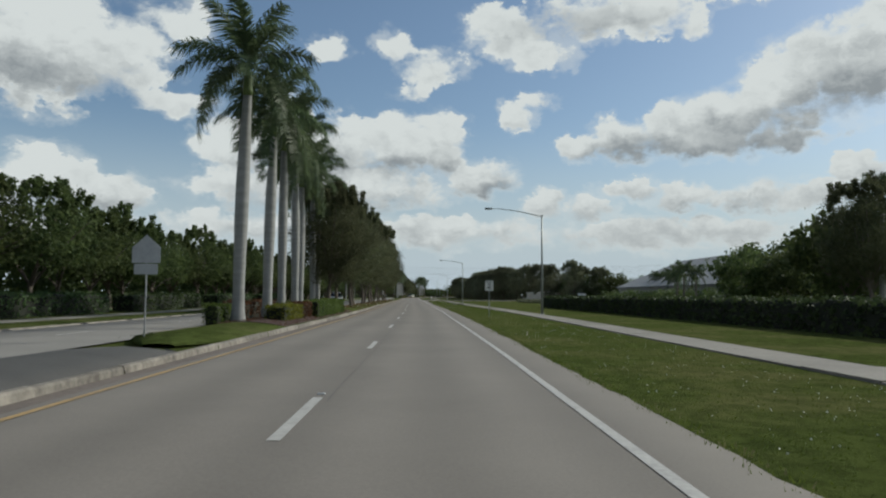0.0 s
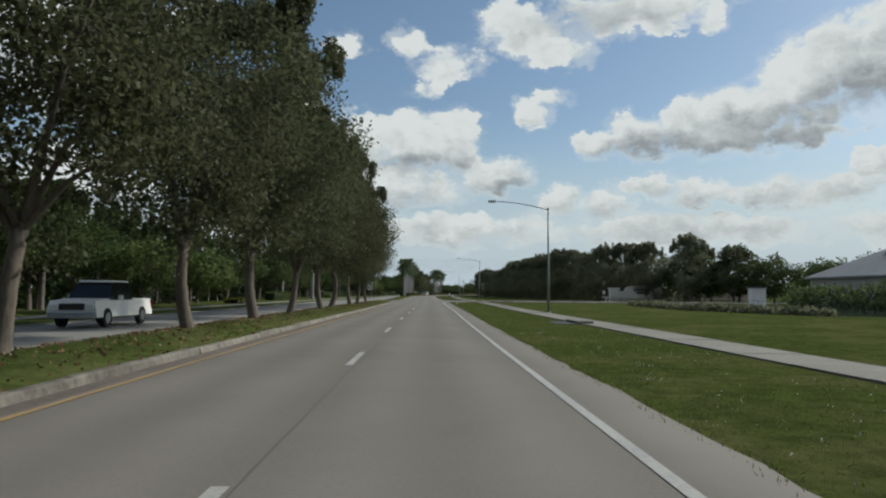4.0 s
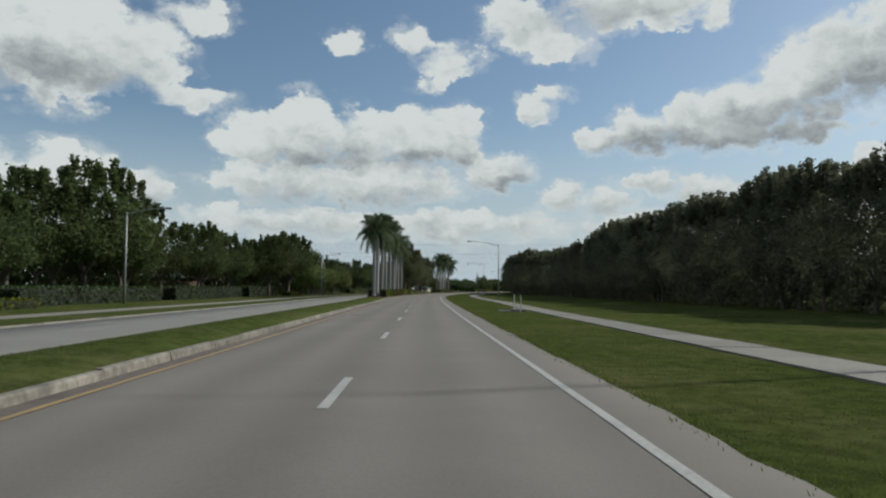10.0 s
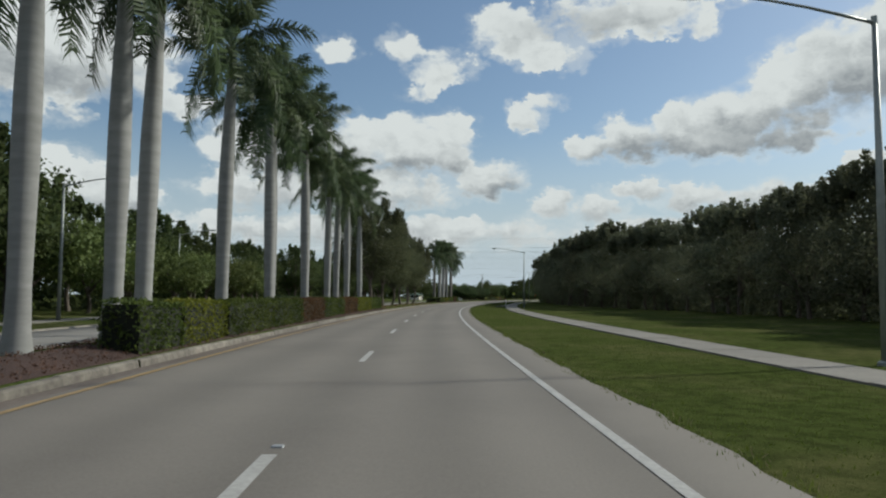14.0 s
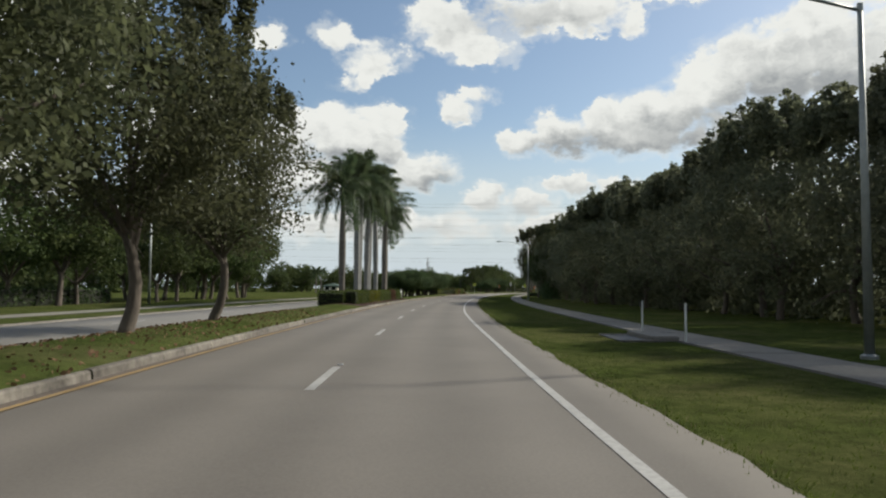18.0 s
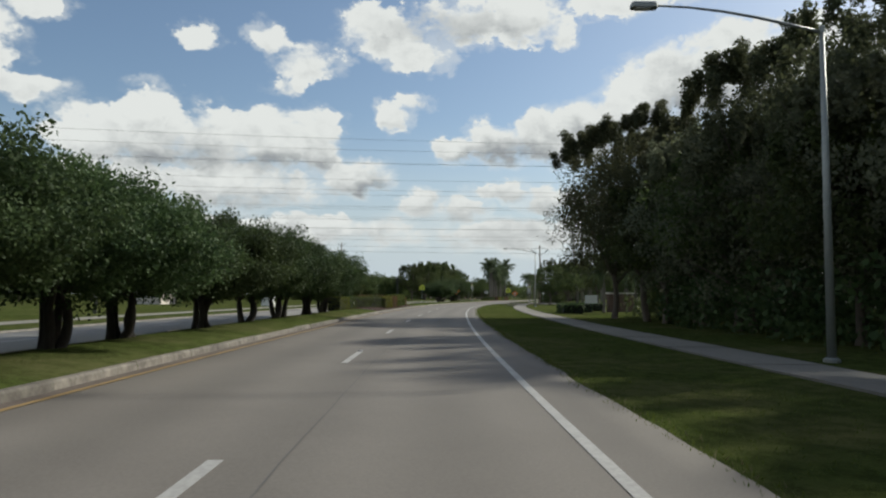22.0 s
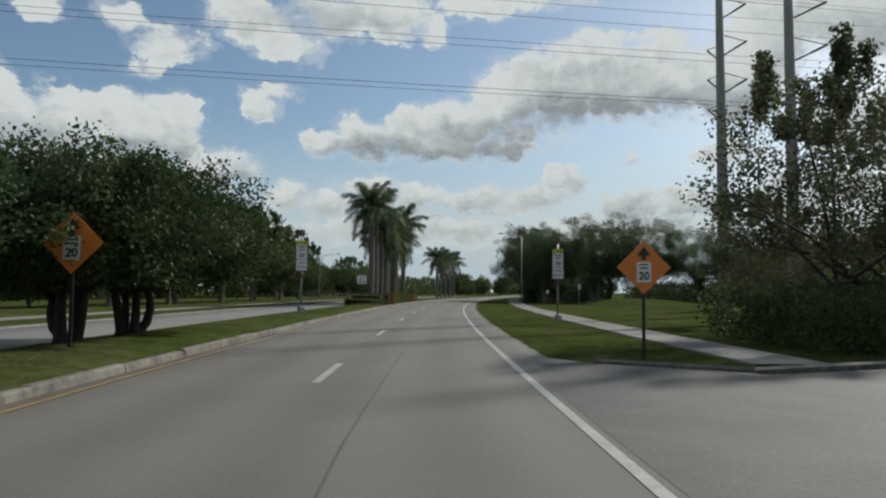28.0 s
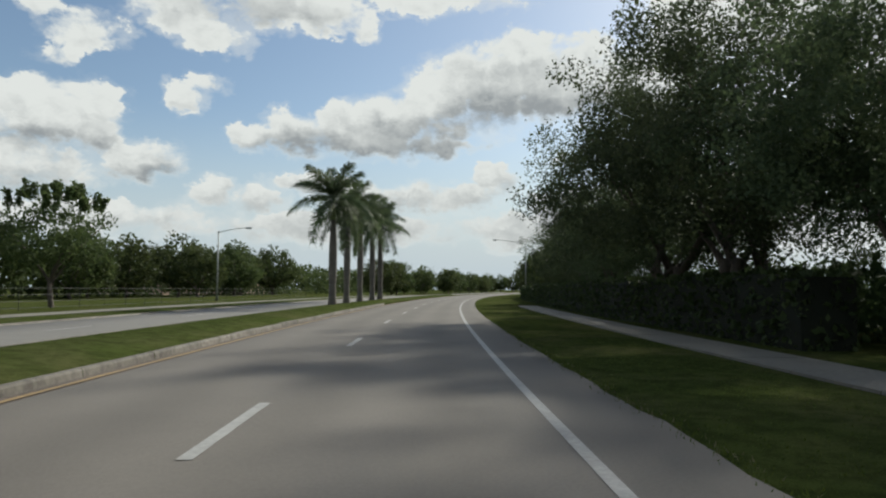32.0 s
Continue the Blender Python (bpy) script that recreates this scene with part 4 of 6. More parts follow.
def tree(name, label, category, seed, tall, radius, trunk_top, trunk_radius, leaf, clumps, per, size, spread, stems=1, droop=0.0, low=0.6, group="", twigs=0, rough=0.3, inner=0.55, bark=BARK, shoots=1.3):
    rng = np.random.default_rng(seed)
    t = thing(name, label, category, group)
    mid_z = trunk_top * 0.85 + (tall - trunk_top * 0.85) * 0.45
    semi = np.array((radius, radius, tall - mid_z))
    middle = np.array((0, 0, mid_z))
    centres = centres_in(rng, clumps, semi * 0.92, middle, seed, inner, rough, low)
    wood = Shape()
    ends = [centres[i] for i in rng.choice(len(centres), 7, replace=False)]
    if stems == 1:
        limbs(wood, rng, (0, 0, 0), (rng.normal() * 0.2, rng.normal() * 0.2, trunk_top), trunk_radius, ends)
    else:
        for k in range(stems):
            a = 2 * math.pi * k / stems + rng.random()
            lean = rng.uniform(0.5, 1.0) * trunk_top * 0.45
            limbs(wood, rng, (0.3 * math.cos(a), 0.3 * math.sin(a), 0), (lean * math.cos(a), lean * math.sin(a), trunk_top), trunk_radius * rng.uniform(0.8, 1.1), ends[2 * k:2 * k + 2], 5)
    for k in range(twigs):
        a, r = rng.uniform(0, 2 * math.pi), radius * 0.8 * math.sqrt(rng.random())
        x, y = r * math.cos(a), r * math.sin(a)
        z = mid_z + semi[2] * math.sqrt(max(0.05, 1 - (r / radius) ** 2)) * 0.9
        tip = (x + rng.normal() * 0.25, y + rng.normal() * 0.25, z + rng.uniform(0.4, 1.0) * shoots)
        centres += [np.array(tip) * (1 - f) + np.array((x, y, z - 0.4)) * f for f in (0.0, 0.2, 0.4, 0.6)]
    part("trunk", wood, bark, t, smooth=True)
    spreads = [spread] * clumps + [spread * 0.36] * (len(centres) - clumps)
    part("crown", leaf_mesh("crown", leaf, centres, spreads, per, size, rng, droop), None, t)
    return t


stock = []


def keep(makers):
    """Model trees from which the standing ones are copied; they are removed at the end."""
    stock.extend(makers)
    return makers


def plant(kinds, spots, seed, z=0.0, low=0.88, high=1.12, label=None):
    rng = np.random.default_rng(seed)
    for k, spot in enumerate(spots):
        s, u = spot[:2]
        scale = spot[2] if len(spot) > 2 else rng.uniform(low, high)
        ob = copy_thing(kinds[int(rng.integers(len(kinds)))], turned(s, u, z, rng.uniform(0, 360), scale))
        if label:
            ob["label"] = label


OAKS = keep([tree("oak_tree", "tall roadside oak with grey trunk and fine dull-green crown", "tree", 20 + k, 12.2, 4.6, 2.9, 0.20, LEAF_OAK, 270, 125, 0.092, 0.52, inner=0.3, low=0.85, group="oaks on the median", twigs=40, rough=0.22) for k in range(4)])
SMALL_OAKS = keep([tree("oak_tree", "roadside oak with grey trunk and thin olive crown", "tree", 30 + k, 8.9, 3.7, 2.5, 0.17, LEAF_OAK, 230, 115, 0.085, 0.46, inner=0.3, low=0.75, group="oaks on the median", twigs=34, rough=0.22) for k in range(3)])
OPEN_OAKS = keep([tree("oak_tree", "airy dull-green tree with spreading limbs beside the driveway", "tree", 36 + k, 8.4, 4.4, 1.8, 0.16, LEAF_OAK, 150, 95, 0.085, 0.42, inner=0.55, low=0.8, stems=3, group="trees beside the driveway", twigs=24, rough=0.3, bark=DARK_BARK) for k in range(2)])
FIGS = keep([tree("fig_tree", "low spreading dark-green tree with several crooked stems", "tree", 40 + k, 5.0, 3.9, 1.3, 0.145, LEAF_FIG, 380, 190, 0.07, 0.33, inner=0.35, stems=4, low=0.7, group="low trees on the median", rough=0.3, bark=DARK_BARK) for k in range(4)])
WOODS = keep([tree("wood_tree", "dusky green tree of a dense roadside wood", "tree", 50 + k, 10.8, 4.2, 2.0, 0.20, LEAF_WOOD, 180, 48, 0.14, 0.50, low=1.0, group="trees of the wood", twigs=64, rough=0.36, shoots=2.1) for k in range(5)])
BANKS = keep([tree("bank_tree", "dark-green broadleaf tree behind the far pavement", "tree", 60 + k, 8.8, 4.1, 2.4, 0.20, LEAF_FAR, 150, 36, 0.17, 0.48, group="trees beyond the oncoming lanes", twigs=20, rough=0.26) for k in range(5)])
FARS = keep([tree("distant_tree", "distant dark-green broadleaf tree", "tree", 70 + k, 9.6, 5.0, 1.4, 0.25, LEAF_FAR, 110, 34, 0.34, 0.75, low=0.9, group="distant trees", rough=0.24) for k in range(4)])
LIGHTS = keep([tree("light_tree", "small yellow-green garden tree", "tree", 80 + k, 6.2, 3.0, 1.6, 0.14, LEAF_LIGHT, 100, 46, 0.17, 0.45, group="garden trees") for k in range(2)])


def frond_mesh(seed, length, sag):
    """One feather leaf: an arching rib with leaflets that stand out all round it and hang at their tips."""
    rng = np.random.default_rng(seed)
    sh = Shape()
    pts = []
    for k in range(9):
        f = k / 8
        pts.append(Vector((0, length * (f - 0.12 * f * f), length * (0.36 * f - sag * f * f))))
    sh.tube(pts, [0.05 * (1 - 0.9 * k / 8) for k in range(9)], 4, cap=False)
    count = 62
    for k in range(count):
        f = 0.14 + 0.86 * k / count
        i = min(int(f * 8), 7)
        p = pts[i].lerp(pts[i + 1], f * 8 - i)
        way = (pts[i + 1] - pts[i]).normalized()
        reach = (0.30 + 0.70 * math.sin(math.pi * min(1, 0.2 + f * 0.72))) * length * 0.25
        for side in (-1, 1):
            lift = rng.uniform(-0.7, 0.7)
            out_way = (Vector((side * rng.uniform(0.7, 1.0), 0, 0)) + way * 0.7 + Vector((0, 0, lift))).normalized()
            mid = p + out_way * reach * 0.55
            tip = p + out_way * reach * rng.uniform(0.85, 1.05) + Vector((0, 0, -reach * rng.uniform(0.25, 0.7)))
            w = way * 0.034
            sh.add([p - w, p + w, mid + w, mid - w, tip], [(0, 1, 2, 3), (3, 2, 4)])
    return sh.mesh("frond", LEAF_PALM)


FRONDS = [frond_mesh(100 + k, 3.45 + 0.2 * (k % 2), (0.34, 0.52, 0.72, 0.95)[k]) for k in range(4)]


def royal_palm(seed, trunk=9.2, label="tall royal palm with smooth pale-grey trunk and green feather crown", bark=PALM_TRUNK):
    rng = np.random.default_rng(seed)
    t = thing("royal_palm", label, "palm tree", "royal palms on the median")
    zs = [-0.1, 0.15, 0.6, 1.5] + [trunk * f for f in (0.3, 0.45, 0.6, 0.75, 0.95, 1.0)]
    rs = [0.37, 0.33, 0.27, 0.245, 0.265, 0.295, 0.295, 0.265, 0.20, 0.19]
    lean = rng.normal() * 0.005
    sh = Shape().tube([(lean * z * z * 0.2, 0, z) for z in zs], rs, 14)
    for k in range(22):
        z = 0.6 + k * (trunk - 1.0) / 22
        r = float(np.interp(z, zs, rs)) + 0.004
        sh.tube([(lean * z * z * 0.2, 0, z - 0.012), (lean * z * z * 0.2, 0, z + 0.012)], r, 12, cap=False)
    part("trunk", sh, bark, t, smooth=True)
    x = lean * trunk * trunk * 0.2
    part("crownshaft", Shape().tube([(x, 0, trunk - 0.02), (x, 0, trunk + 0.25), (x, 0, trunk + 0.9), (x, 0, trunk + 1.5)], [0.20, 0.22, 0.16, 0.09], 12), CROWNSHAFT, t, "smooth green crownshaft", smooth=True)
    for k in range(18):
        turn = 137.5 * k + rng.uniform(-12, 12)
        tilt = (64, 42, 16, -12)[min(3, k * 4 // 18)] + rng.uniform(-8, 8)
        mesh = FRONDS[min(3, k * 4 // 18)] if rng.random() < 0.8 else FRONDS[int(rng.integers(4))]
        part("frond", mesh, None, t, at=Matrix.Translation((x, 0, trunk + 1.42 - 0.012 * k)) @ pose(0, 0, 0, 0, 0, turn) @ pose(0, 0, 0, tilt - 12))
    return t


PALMS = keep([royal_palm(200 + k, 9.5 + 0.5 * k) for k in range(3)])
MID_PALMS = keep([royal_palm(205 + k, 7.7 + 0.5 * k, "royal palm with brown-grey trunk and full feather crown", PALM_TRUNK_BACKLIT) for k in range(2)])
SHORT_PALMS = keep([royal_palm(210 + k, 6.2 + 0.5 * k, "slim royal palm with brown-grey trunk and drooping feather crown", PALM_TRUNK_BACKLIT) for k in range(2)])
plant(PALMS, [(31.7, -8.4, 1.04), (38.0, -8.5, 1.0), (43.3, -8.8, 0.98), (49.3, -9.05, 1.0), (52.0, -9.15, 0.98), (58.6, -9.2, 0.95), (61.5, -9.2, 0.88)], 1, 0.25)
plant(OAKS, [(59.3, -7.8, 0.86), (66.8, -8.0, 0.85)] + [(s, -7.8 + 0.3 * math.sin(s)) for s in (76.5, 86, 95, 104, 113.5, 122.5, 131.5, 140.5, 149.5, 158, 166.5)] + [(175.5, -7.7, 0.82)], 2, 0.28)
plant(PALMS, [(332.9, -8.1), (336.8, -8.0), (338.9, -8.1), (345.9, -8.0), (353.5, -8.0), (355.5, -8.4), (362.5, -8.0), (364.5, -8.4), (371.2, -8.1), (375.6, -8.2), (380.5, -8.1), (388, -8.1)], 3, 0.25, 0.92, 1.0)
plant(SMALL_OAKS, [(394, -8.0, 1.25), (403.4, -7.8, 1.15), (412.4, -7.9), (420.8, -8.0), (429, -8.1), (436.5, -8.3)], 4, 0.28)
plant(PALMS, [(472.8, -8.3), (473.9, -8.3), (478.5, -8.3), (479.9, -8.3), (485.0, -8.3)], 5, 0.25, 0.94, 1.02)
plant(FIGS, [(514, -8.6, 0.8), (518, -8.3, 0.84), (522, -8.6, 0.84), (527.7, -8.3, 0.84), (534, -8.5, 0.86), (540, -8.5, 0.88), (546, -8.3, 0.88), (551.5, -8.4, 0.82)], 6, 0.26)
plant(FIGS, [(640.5, -8.9, 0.85), (646, -9.6, 0.8), (650.8, -9.7, 0.84), (658.2, -9.0, 1.0), (661.1, -8.7, 1.02)], 7, 0.26)
plant(MID_PALMS, [(467.0, -8.6, 0.98), (491.7, -8.3, 1.12), (494.6, -8.6, 1.04)], 59, 0.25)
plant(MID_PALMS, [(713.8, -8.3, 1.06), (717.1, -8.3, 1.1), (740.8, -8.2, 1.14), (736.5, -8.6, 0.96)], 8, 0.25)
plant(SHORT_PALMS, [(721, -8.3, 1.05), (724, -8.2, 1.0), (727.8, -8.5, 1.04), (730.4, -8.1, 1.1), (733.2, -8.6, 1.0)], 18, 0.25)
plant(SHORT_PALMS, [(786, -8.2, 1.06), (793, -8.3, 1.0), (800.4, -8.3, 1.0), (808, -8.2, 1.05), (814.8, -8.3, 1.08)], 9, 0.2)


# ---- woods, groves and far trees ----


def belt(s0, s1, gap, line, back, rng, jitter=1.2):
    """Spots along a line u(s) + back, a little out of step."""
    out, s = [], s0
    while s < s1:
        out.append((s + rng.normal() * jitter, line(s) + back + rng.normal() * jitter))
        s += gap * rng.uniform(0.8, 1.2)
    return out


rng = np.random.default_rng(77)
wood_line = curve(((232, 49), (240, 46.5), (250, 42), (275, 32.5), (350, 31.5), (400, 29), (425, 24.5), (440, 21), (476, 17.5), (500, 17.0), (516, 18.5), (530, 22)))
plant(WOODS, belt(238, 330, 4.6, wood_line, 0.0, rng, 0.7), 21, -0.1, 0.92, 1.1)
plant(WOODS, belt(331, 354, 4.0, wood_line, 0.0, rng, 0.7), 22, -0.1, 0.98, 1.1)
plant(WOODS, belt(356, 405, 4.6, wood_line, 0.0, rng, 0.7), 23, -0.1, 0.84, 0.97)
plant(WOODS, belt(408, 462, 4.6, wood_line, 0.0, rng, 0.7), 25, -0.1, 0.9, 1.12)
plant(WOODS, belt(464, 504, 4.6, wood_line, 0.0, rng, 0.7), 25, -0.1, 0.9, 1.1)
plant(WOODS, belt(506, 520, 4.6, wood_line, 0.0, rng, 0.7), 31, -0.1, 0.82, 0.95)
plant(WOODS, [(511, 17.2, 0.9), (516, 16.4, 0.85), (521, 16.0, 0.85), (525.5, 15.2, 0.82), (529, 18.5, 0.85)], 27, -0.1)


def thicket(name, label, leaf, s0, s1, line, near, far, low, high, n, per, size, seed, spread=0.7):
    """The crowded depth of a wood: leaf clumps in a long uneven mass."""
    g = np.random.default_rng(seed)
    pts = []
    for _ in range(n):
        s = g.uniform(s0, s1)
        f = g.random()
        top = high * (0.86 + 0.2 * noise.noise(Vector((s * 0.13, f * 3, seed))))
        pts.append(tuple(on(s, line(s) + near + (far - near) * f, low + (top - low) * g.random())))
    return tagged(new(name, leaf_mesh(name, leaf, pts, spread, per, size, g)), label, "woods", kind="stuff")


thicket("wood_depth", "dense dusky foliage in the depth of the roadside wood", LEAF_WOOD, 236, 524, wood_line, 3.5, 11, 0.2, 10.2, 5200, 12, 0.42, 1)
thicket("undergrowth", "dark undergrowth at the foot of the wood", LEAF_WOOD, 236, 524, wood_line, 0.2, 4, 0.0, 2.3, 3000, 14, 0.2, 2, 0.4)
bank_line = curve(((-60, -27), (120, -28), (200, -31), (300, -33), (360, -31), (420, -33), (500, -27)))
plant(BANKS, belt(-30, 205, 5.6, bank_line, 0, rng), 24, -0.05, 0.88, 1.06)
thicket("grove_depth", "dense dark foliage behind the far hedges", LEAF_FAR, -34, 216, bank_line, -4, -14, 0.2, 7.6, 3600, 12, 0.42, 3)
plant(BANKS, belt(236, 475, 6.0, bank_line, 0, rng), 26, -0.05, 0.82, 1.12)
thicket("grove_depth", "dense dark foliage behind the garden hedges", LEAF_FAR, 205, 476, bank_line, -5, -15, 0.2, 7.4, 3600, 12, 0.42, 4)
plant(BANKS, [(345, -27, 1.1), (352, -25.5, 1.2), (360, -27, 1.25), (366, -29, 1.1), (505, -30, 1.4), (499, -33, 1.35), (511, -33, 1.2), (494, -31, 1.35), (292, -31, 1.4), (287, -33, 1.25), (298, -30.5, 1.15), (209, -29), (213, -27), (218, -31), (230, -29.5), (236, -32)], 44, -0.05, 0.9, 1.05)
plant(LIGHTS, [(368, -24.5), (376, -26), (384, -25), (392, -27), (401, -25.5), (410, -27), (150, -24), (168, -25.5), (186, -29)], 28, -0.05)
plant(BANKS, [(478, -27, 1.0), (484, -31, 1.15), (489, -26, 1.05), (494, -30, 1.1), (499, -34, 0.95), (503, -29, 0.7), (482, -38, 1.1), (491, -39, 1.1)], 29, -0.05)
far_left = curve(((500, -100), (600, -92), (660, -80), (720, -62), (800, -52), (1000, -45)))
plant(FARS, belt(505, 900, 9, far_left, 0, rng, 2.5), 30, -0.1, 0.75, 1.15)
thicket("far_grove", "dark-green woods beyond the field", LEAF_FAR, 505, 1080, far_left, -4, -16, 0.2, 9.0, 3600, 12, 0.6, 5, 1.0)
plant(BANKS, [(700, -29, 1.15), (706, -26.5, 1.2), (711, -28, 1.25), (716.5, -25.5, 1.25), (722, -27.5, 1.2), (728, -26, 1.1), (733, -27.5, 1.38), (738, -25.5, 1.15), (744, -28, 1.05), (752, -27, 0.8), (758, -29, 1.1), (765, -28.5, 0.7), (779, -25.5, 0.9)], 32, -0.05, label="olive-brown broadleaf tree on the lawn")
plant(FARS, [(604, -38, 0.45), (611, -42, 0.5), (640, -44, 0.7), (652, -40, 0.6), (668, -36, 0.75), (684, -38, 0.8), (700, -36, 0.75)], 33, -0.1)
# right side: start, junction, school and end
plant(FARS, [(73, 46, 1.15), (80, 52, 1.2), (102, 60, 1.25), (110, 54, 1.0), (117, 60, 1.15), (98, 47, 0.92), (92, 51, 0.9), (205, 74, 0.9), (213, 70, 0.8), (222, 66, 0.95), (196, 80, 0.9), (232, 58, 1.0), (228, 62, 1.15), (236, 55, 1.1)], 34, -0.1)
plant(OAKS, [(64, 42.5, 1.05), (70, 47, 0.95)], 57, -0.1, label="tall airy tree behind the long hedge")
plant(PALMS, [(66, 45, 1.0)], 58, -0.1)
plant(WOODS, [(228, 52, 1.12), (233, 56, 1.0), (226, 60, 0.95)], 35, -0.1, label="tall airy roadside tree with open crown")
plant(FARS, belt(100, 240, 12, curve(((100, 92), (240, 80))), 0, rng, 3), 36, -0.1, 0.8, 1.1)
plant(BANKS, [(536, 14.5, 1.0), (541, 17, 1.1), (545, 13.8, 0.95), (549, 18, 1.05), (530, 17, 1.0), (526, 14.5, 0.85), (538, 22, 1.0)], 37, -0.05, label="dark roadside tree with several bare stems")
plant(BANKS, [(640, 31, 1.06), (637.5, 27.5, 0.9), (643, 34.5, 0.95), (647.5, 22.9, 1.1), (634, 13.2, 0.78), (638, 16.5, 0.85), (676, 27.5, 0.9), (650, 46, 0.75)], 38, -0.05, label="rounded dark-green tree beside the school lawn")
plant(FARS, [(700, 38, 0.8), (708, 42, 0.9), (716, 36, 0.8), (724, 44, 0.9), (735, 40, 0.9), (692, 46, 0.8), (682, 52, 0.9), (690, 60, 1.0), (660, 70, 1.0), (640, 76, 1.0), (620, 80, 1.0)], 39, -0.1)
BIG_FIGS = keep([tree("banyan_tree", "broad dark banyan-like tree with dense domed crown", "tree", 90 + k, 13.2, 7.3, 2.8, 0.36, LEAF_BANYAN, 440, 150, 0.092, 0.5, inner=0.45, stems=3, low=0.75, group="broad trees at the bend", rough=0.35) for k in range(3)])
plant(BIG_FIGS, [(751, 13.0, 0.88), (748, 20.0, 1.0), (747, 27.5, 0.95), (746, 35, 0.85), (750, 42, 0.8), (760, 11.8, 1.0), (768, 11.6, 0.98), (779, 14.2, 0.8), (789, 14.0, 0.78), (800, 13.8, 0.76), (811, 13.6, 0.76), (762, 24, 0.95)], 40, -0.05)
plant(FARS, belt(818, 1100, 9, curve(((818, 15), (900, 15), (1100, 18))), 0, rng, 1.5), 41, -0.1, 0.7, 1.0)
plant(FARS, belt(900, 1150, 12, curve(((900, -24), (1150, -20))), 0, rng, 2), 42, -0.1, 0.7, 1.0)
plant(FARS, [(1135 + 6 * k, -30 + 7 * k, 1.1) for k in range(-1, 9)], 43, -0.1)
# far treeline beyond the wood and fields, one uncountable mass
rng = np.random.default_rng(8)
spots = []
for k in range(900):
    s, side = rng.uniform(-100, 1250), rng.choice((-1, 1))
    spots.append(on(s, side * rng.uniform(130, 175), rng.uniform(0.5, 7.5)))
tagged(new("distant_woods", leaf_mesh("distant_woods", LEAF_FAR, [tuple(p) for p in spots], 1.9, 16, 1.3, rng)), "far dark-green woods along the horizon", "woods", kind="stuff")

# palms beyond the oncoming lanes and at the houses
plant(PALMS, [(226, -22.6, 1.06), (223, -25.5, 0.98), (219, -27.0, 1.0)], 50, -0.05)
plant(SHORT_PALMS, [(271, -30, 1.0), (262, -33, 0.85), (283, -33, 0.8), (140, -27, 0.7), (152, -29, 0.75), (122, -28, 0.7), (176, -30, 0.8), (258, -36, 0.9)], 51, -0.05, label="slim garden palm with small feather crown")
plant(SHORT_PALMS, [(128, 50, 0.8), (134, 51, 0.75), (120, 49, 0.7), (155, 58, 0.75), (162, 60, 0.8), (170, 60, 0.8), (176, 62, 0.75), (183, 64, 0.8)], 52, -0.05, label="slim garden palm beside the grey-roofed building")
plant(SHORT_PALMS, [(573, 15.5, 0.52), (577, 18.5, 0.58), (570, 18, 0.5), (620, -60, 0.8), (628, -62, 0.8)], 53, -0.05, label="low arching palm in the planting bed")

# leaf masses added to stand in for the shade beneath the broad crowns
thicket("shrubs", "dark shrubs under the broad trees", LEAF_FIG, 751, 812, lambda s: 12.6, 0, 9.5, 0.0, 2.9, 1900, 14, 0.2, 6, 0.4)
thicket("shrubs", "dark shrubs under the broad trees", LEAF_FIG, 747, 775, lambda s: 28.0, 0, 20, 0.0, 3.4, 1600, 14, 0.2, 16, 0.4)
thicket("shrubs", "dull garden shrubs before the grey-roofed building", LEAF_FAR, 118, 192, lambda s: 51.0, 0, 4, 0.0, 3.2, 700, 14, 0.26, 7, 0.5)

plant(OPEN_OAKS, [(664.5, 13.9, 1.12), (668.5, 18.8, 1.08), (675, 15.8, 0.72)], 54, -0.05, label="airy dull-green tree with spreading limbs beside the driveway")
plant(OAKS, [(554.5, 12.8, 1.14), (548.5, 13.6, 1.12), (535, 15.8, 1.08), (527, 16.4, 1.05)], 56, -0.1, label="tall dark roadside tree at the end of the wood")
plant(WOODS, [(557, 19.5, 0.85), (551, 19.5, 0.95), (561, 25, 0.85), (546, 16, 1.0), (541, 14.6, 0.9), (535, 14.8, 0.88), (552, 20, 0.95), (545, 21, 0.95), (531, 16.0, 0.88)], 55, -0.1, label="dense roadside tree at the end of the wood")
thicket("undergrowth", "dark undergrowth at the end of the wood", LEAF_FIG, 522, 545, lambda s: 13.0, 0, 9, 0.0, 3.2, 1000, 14, 0.18, 21, 0.4)
thicket("shrubs", "dull shrubs behind the last trees of the wood", LEAF_FAR, 546, 563, lambda s: 15.5, 0, 8, 0.0, 2.2, 700, 16, 0.14, 23, 0.35)

# ---- hedges ----


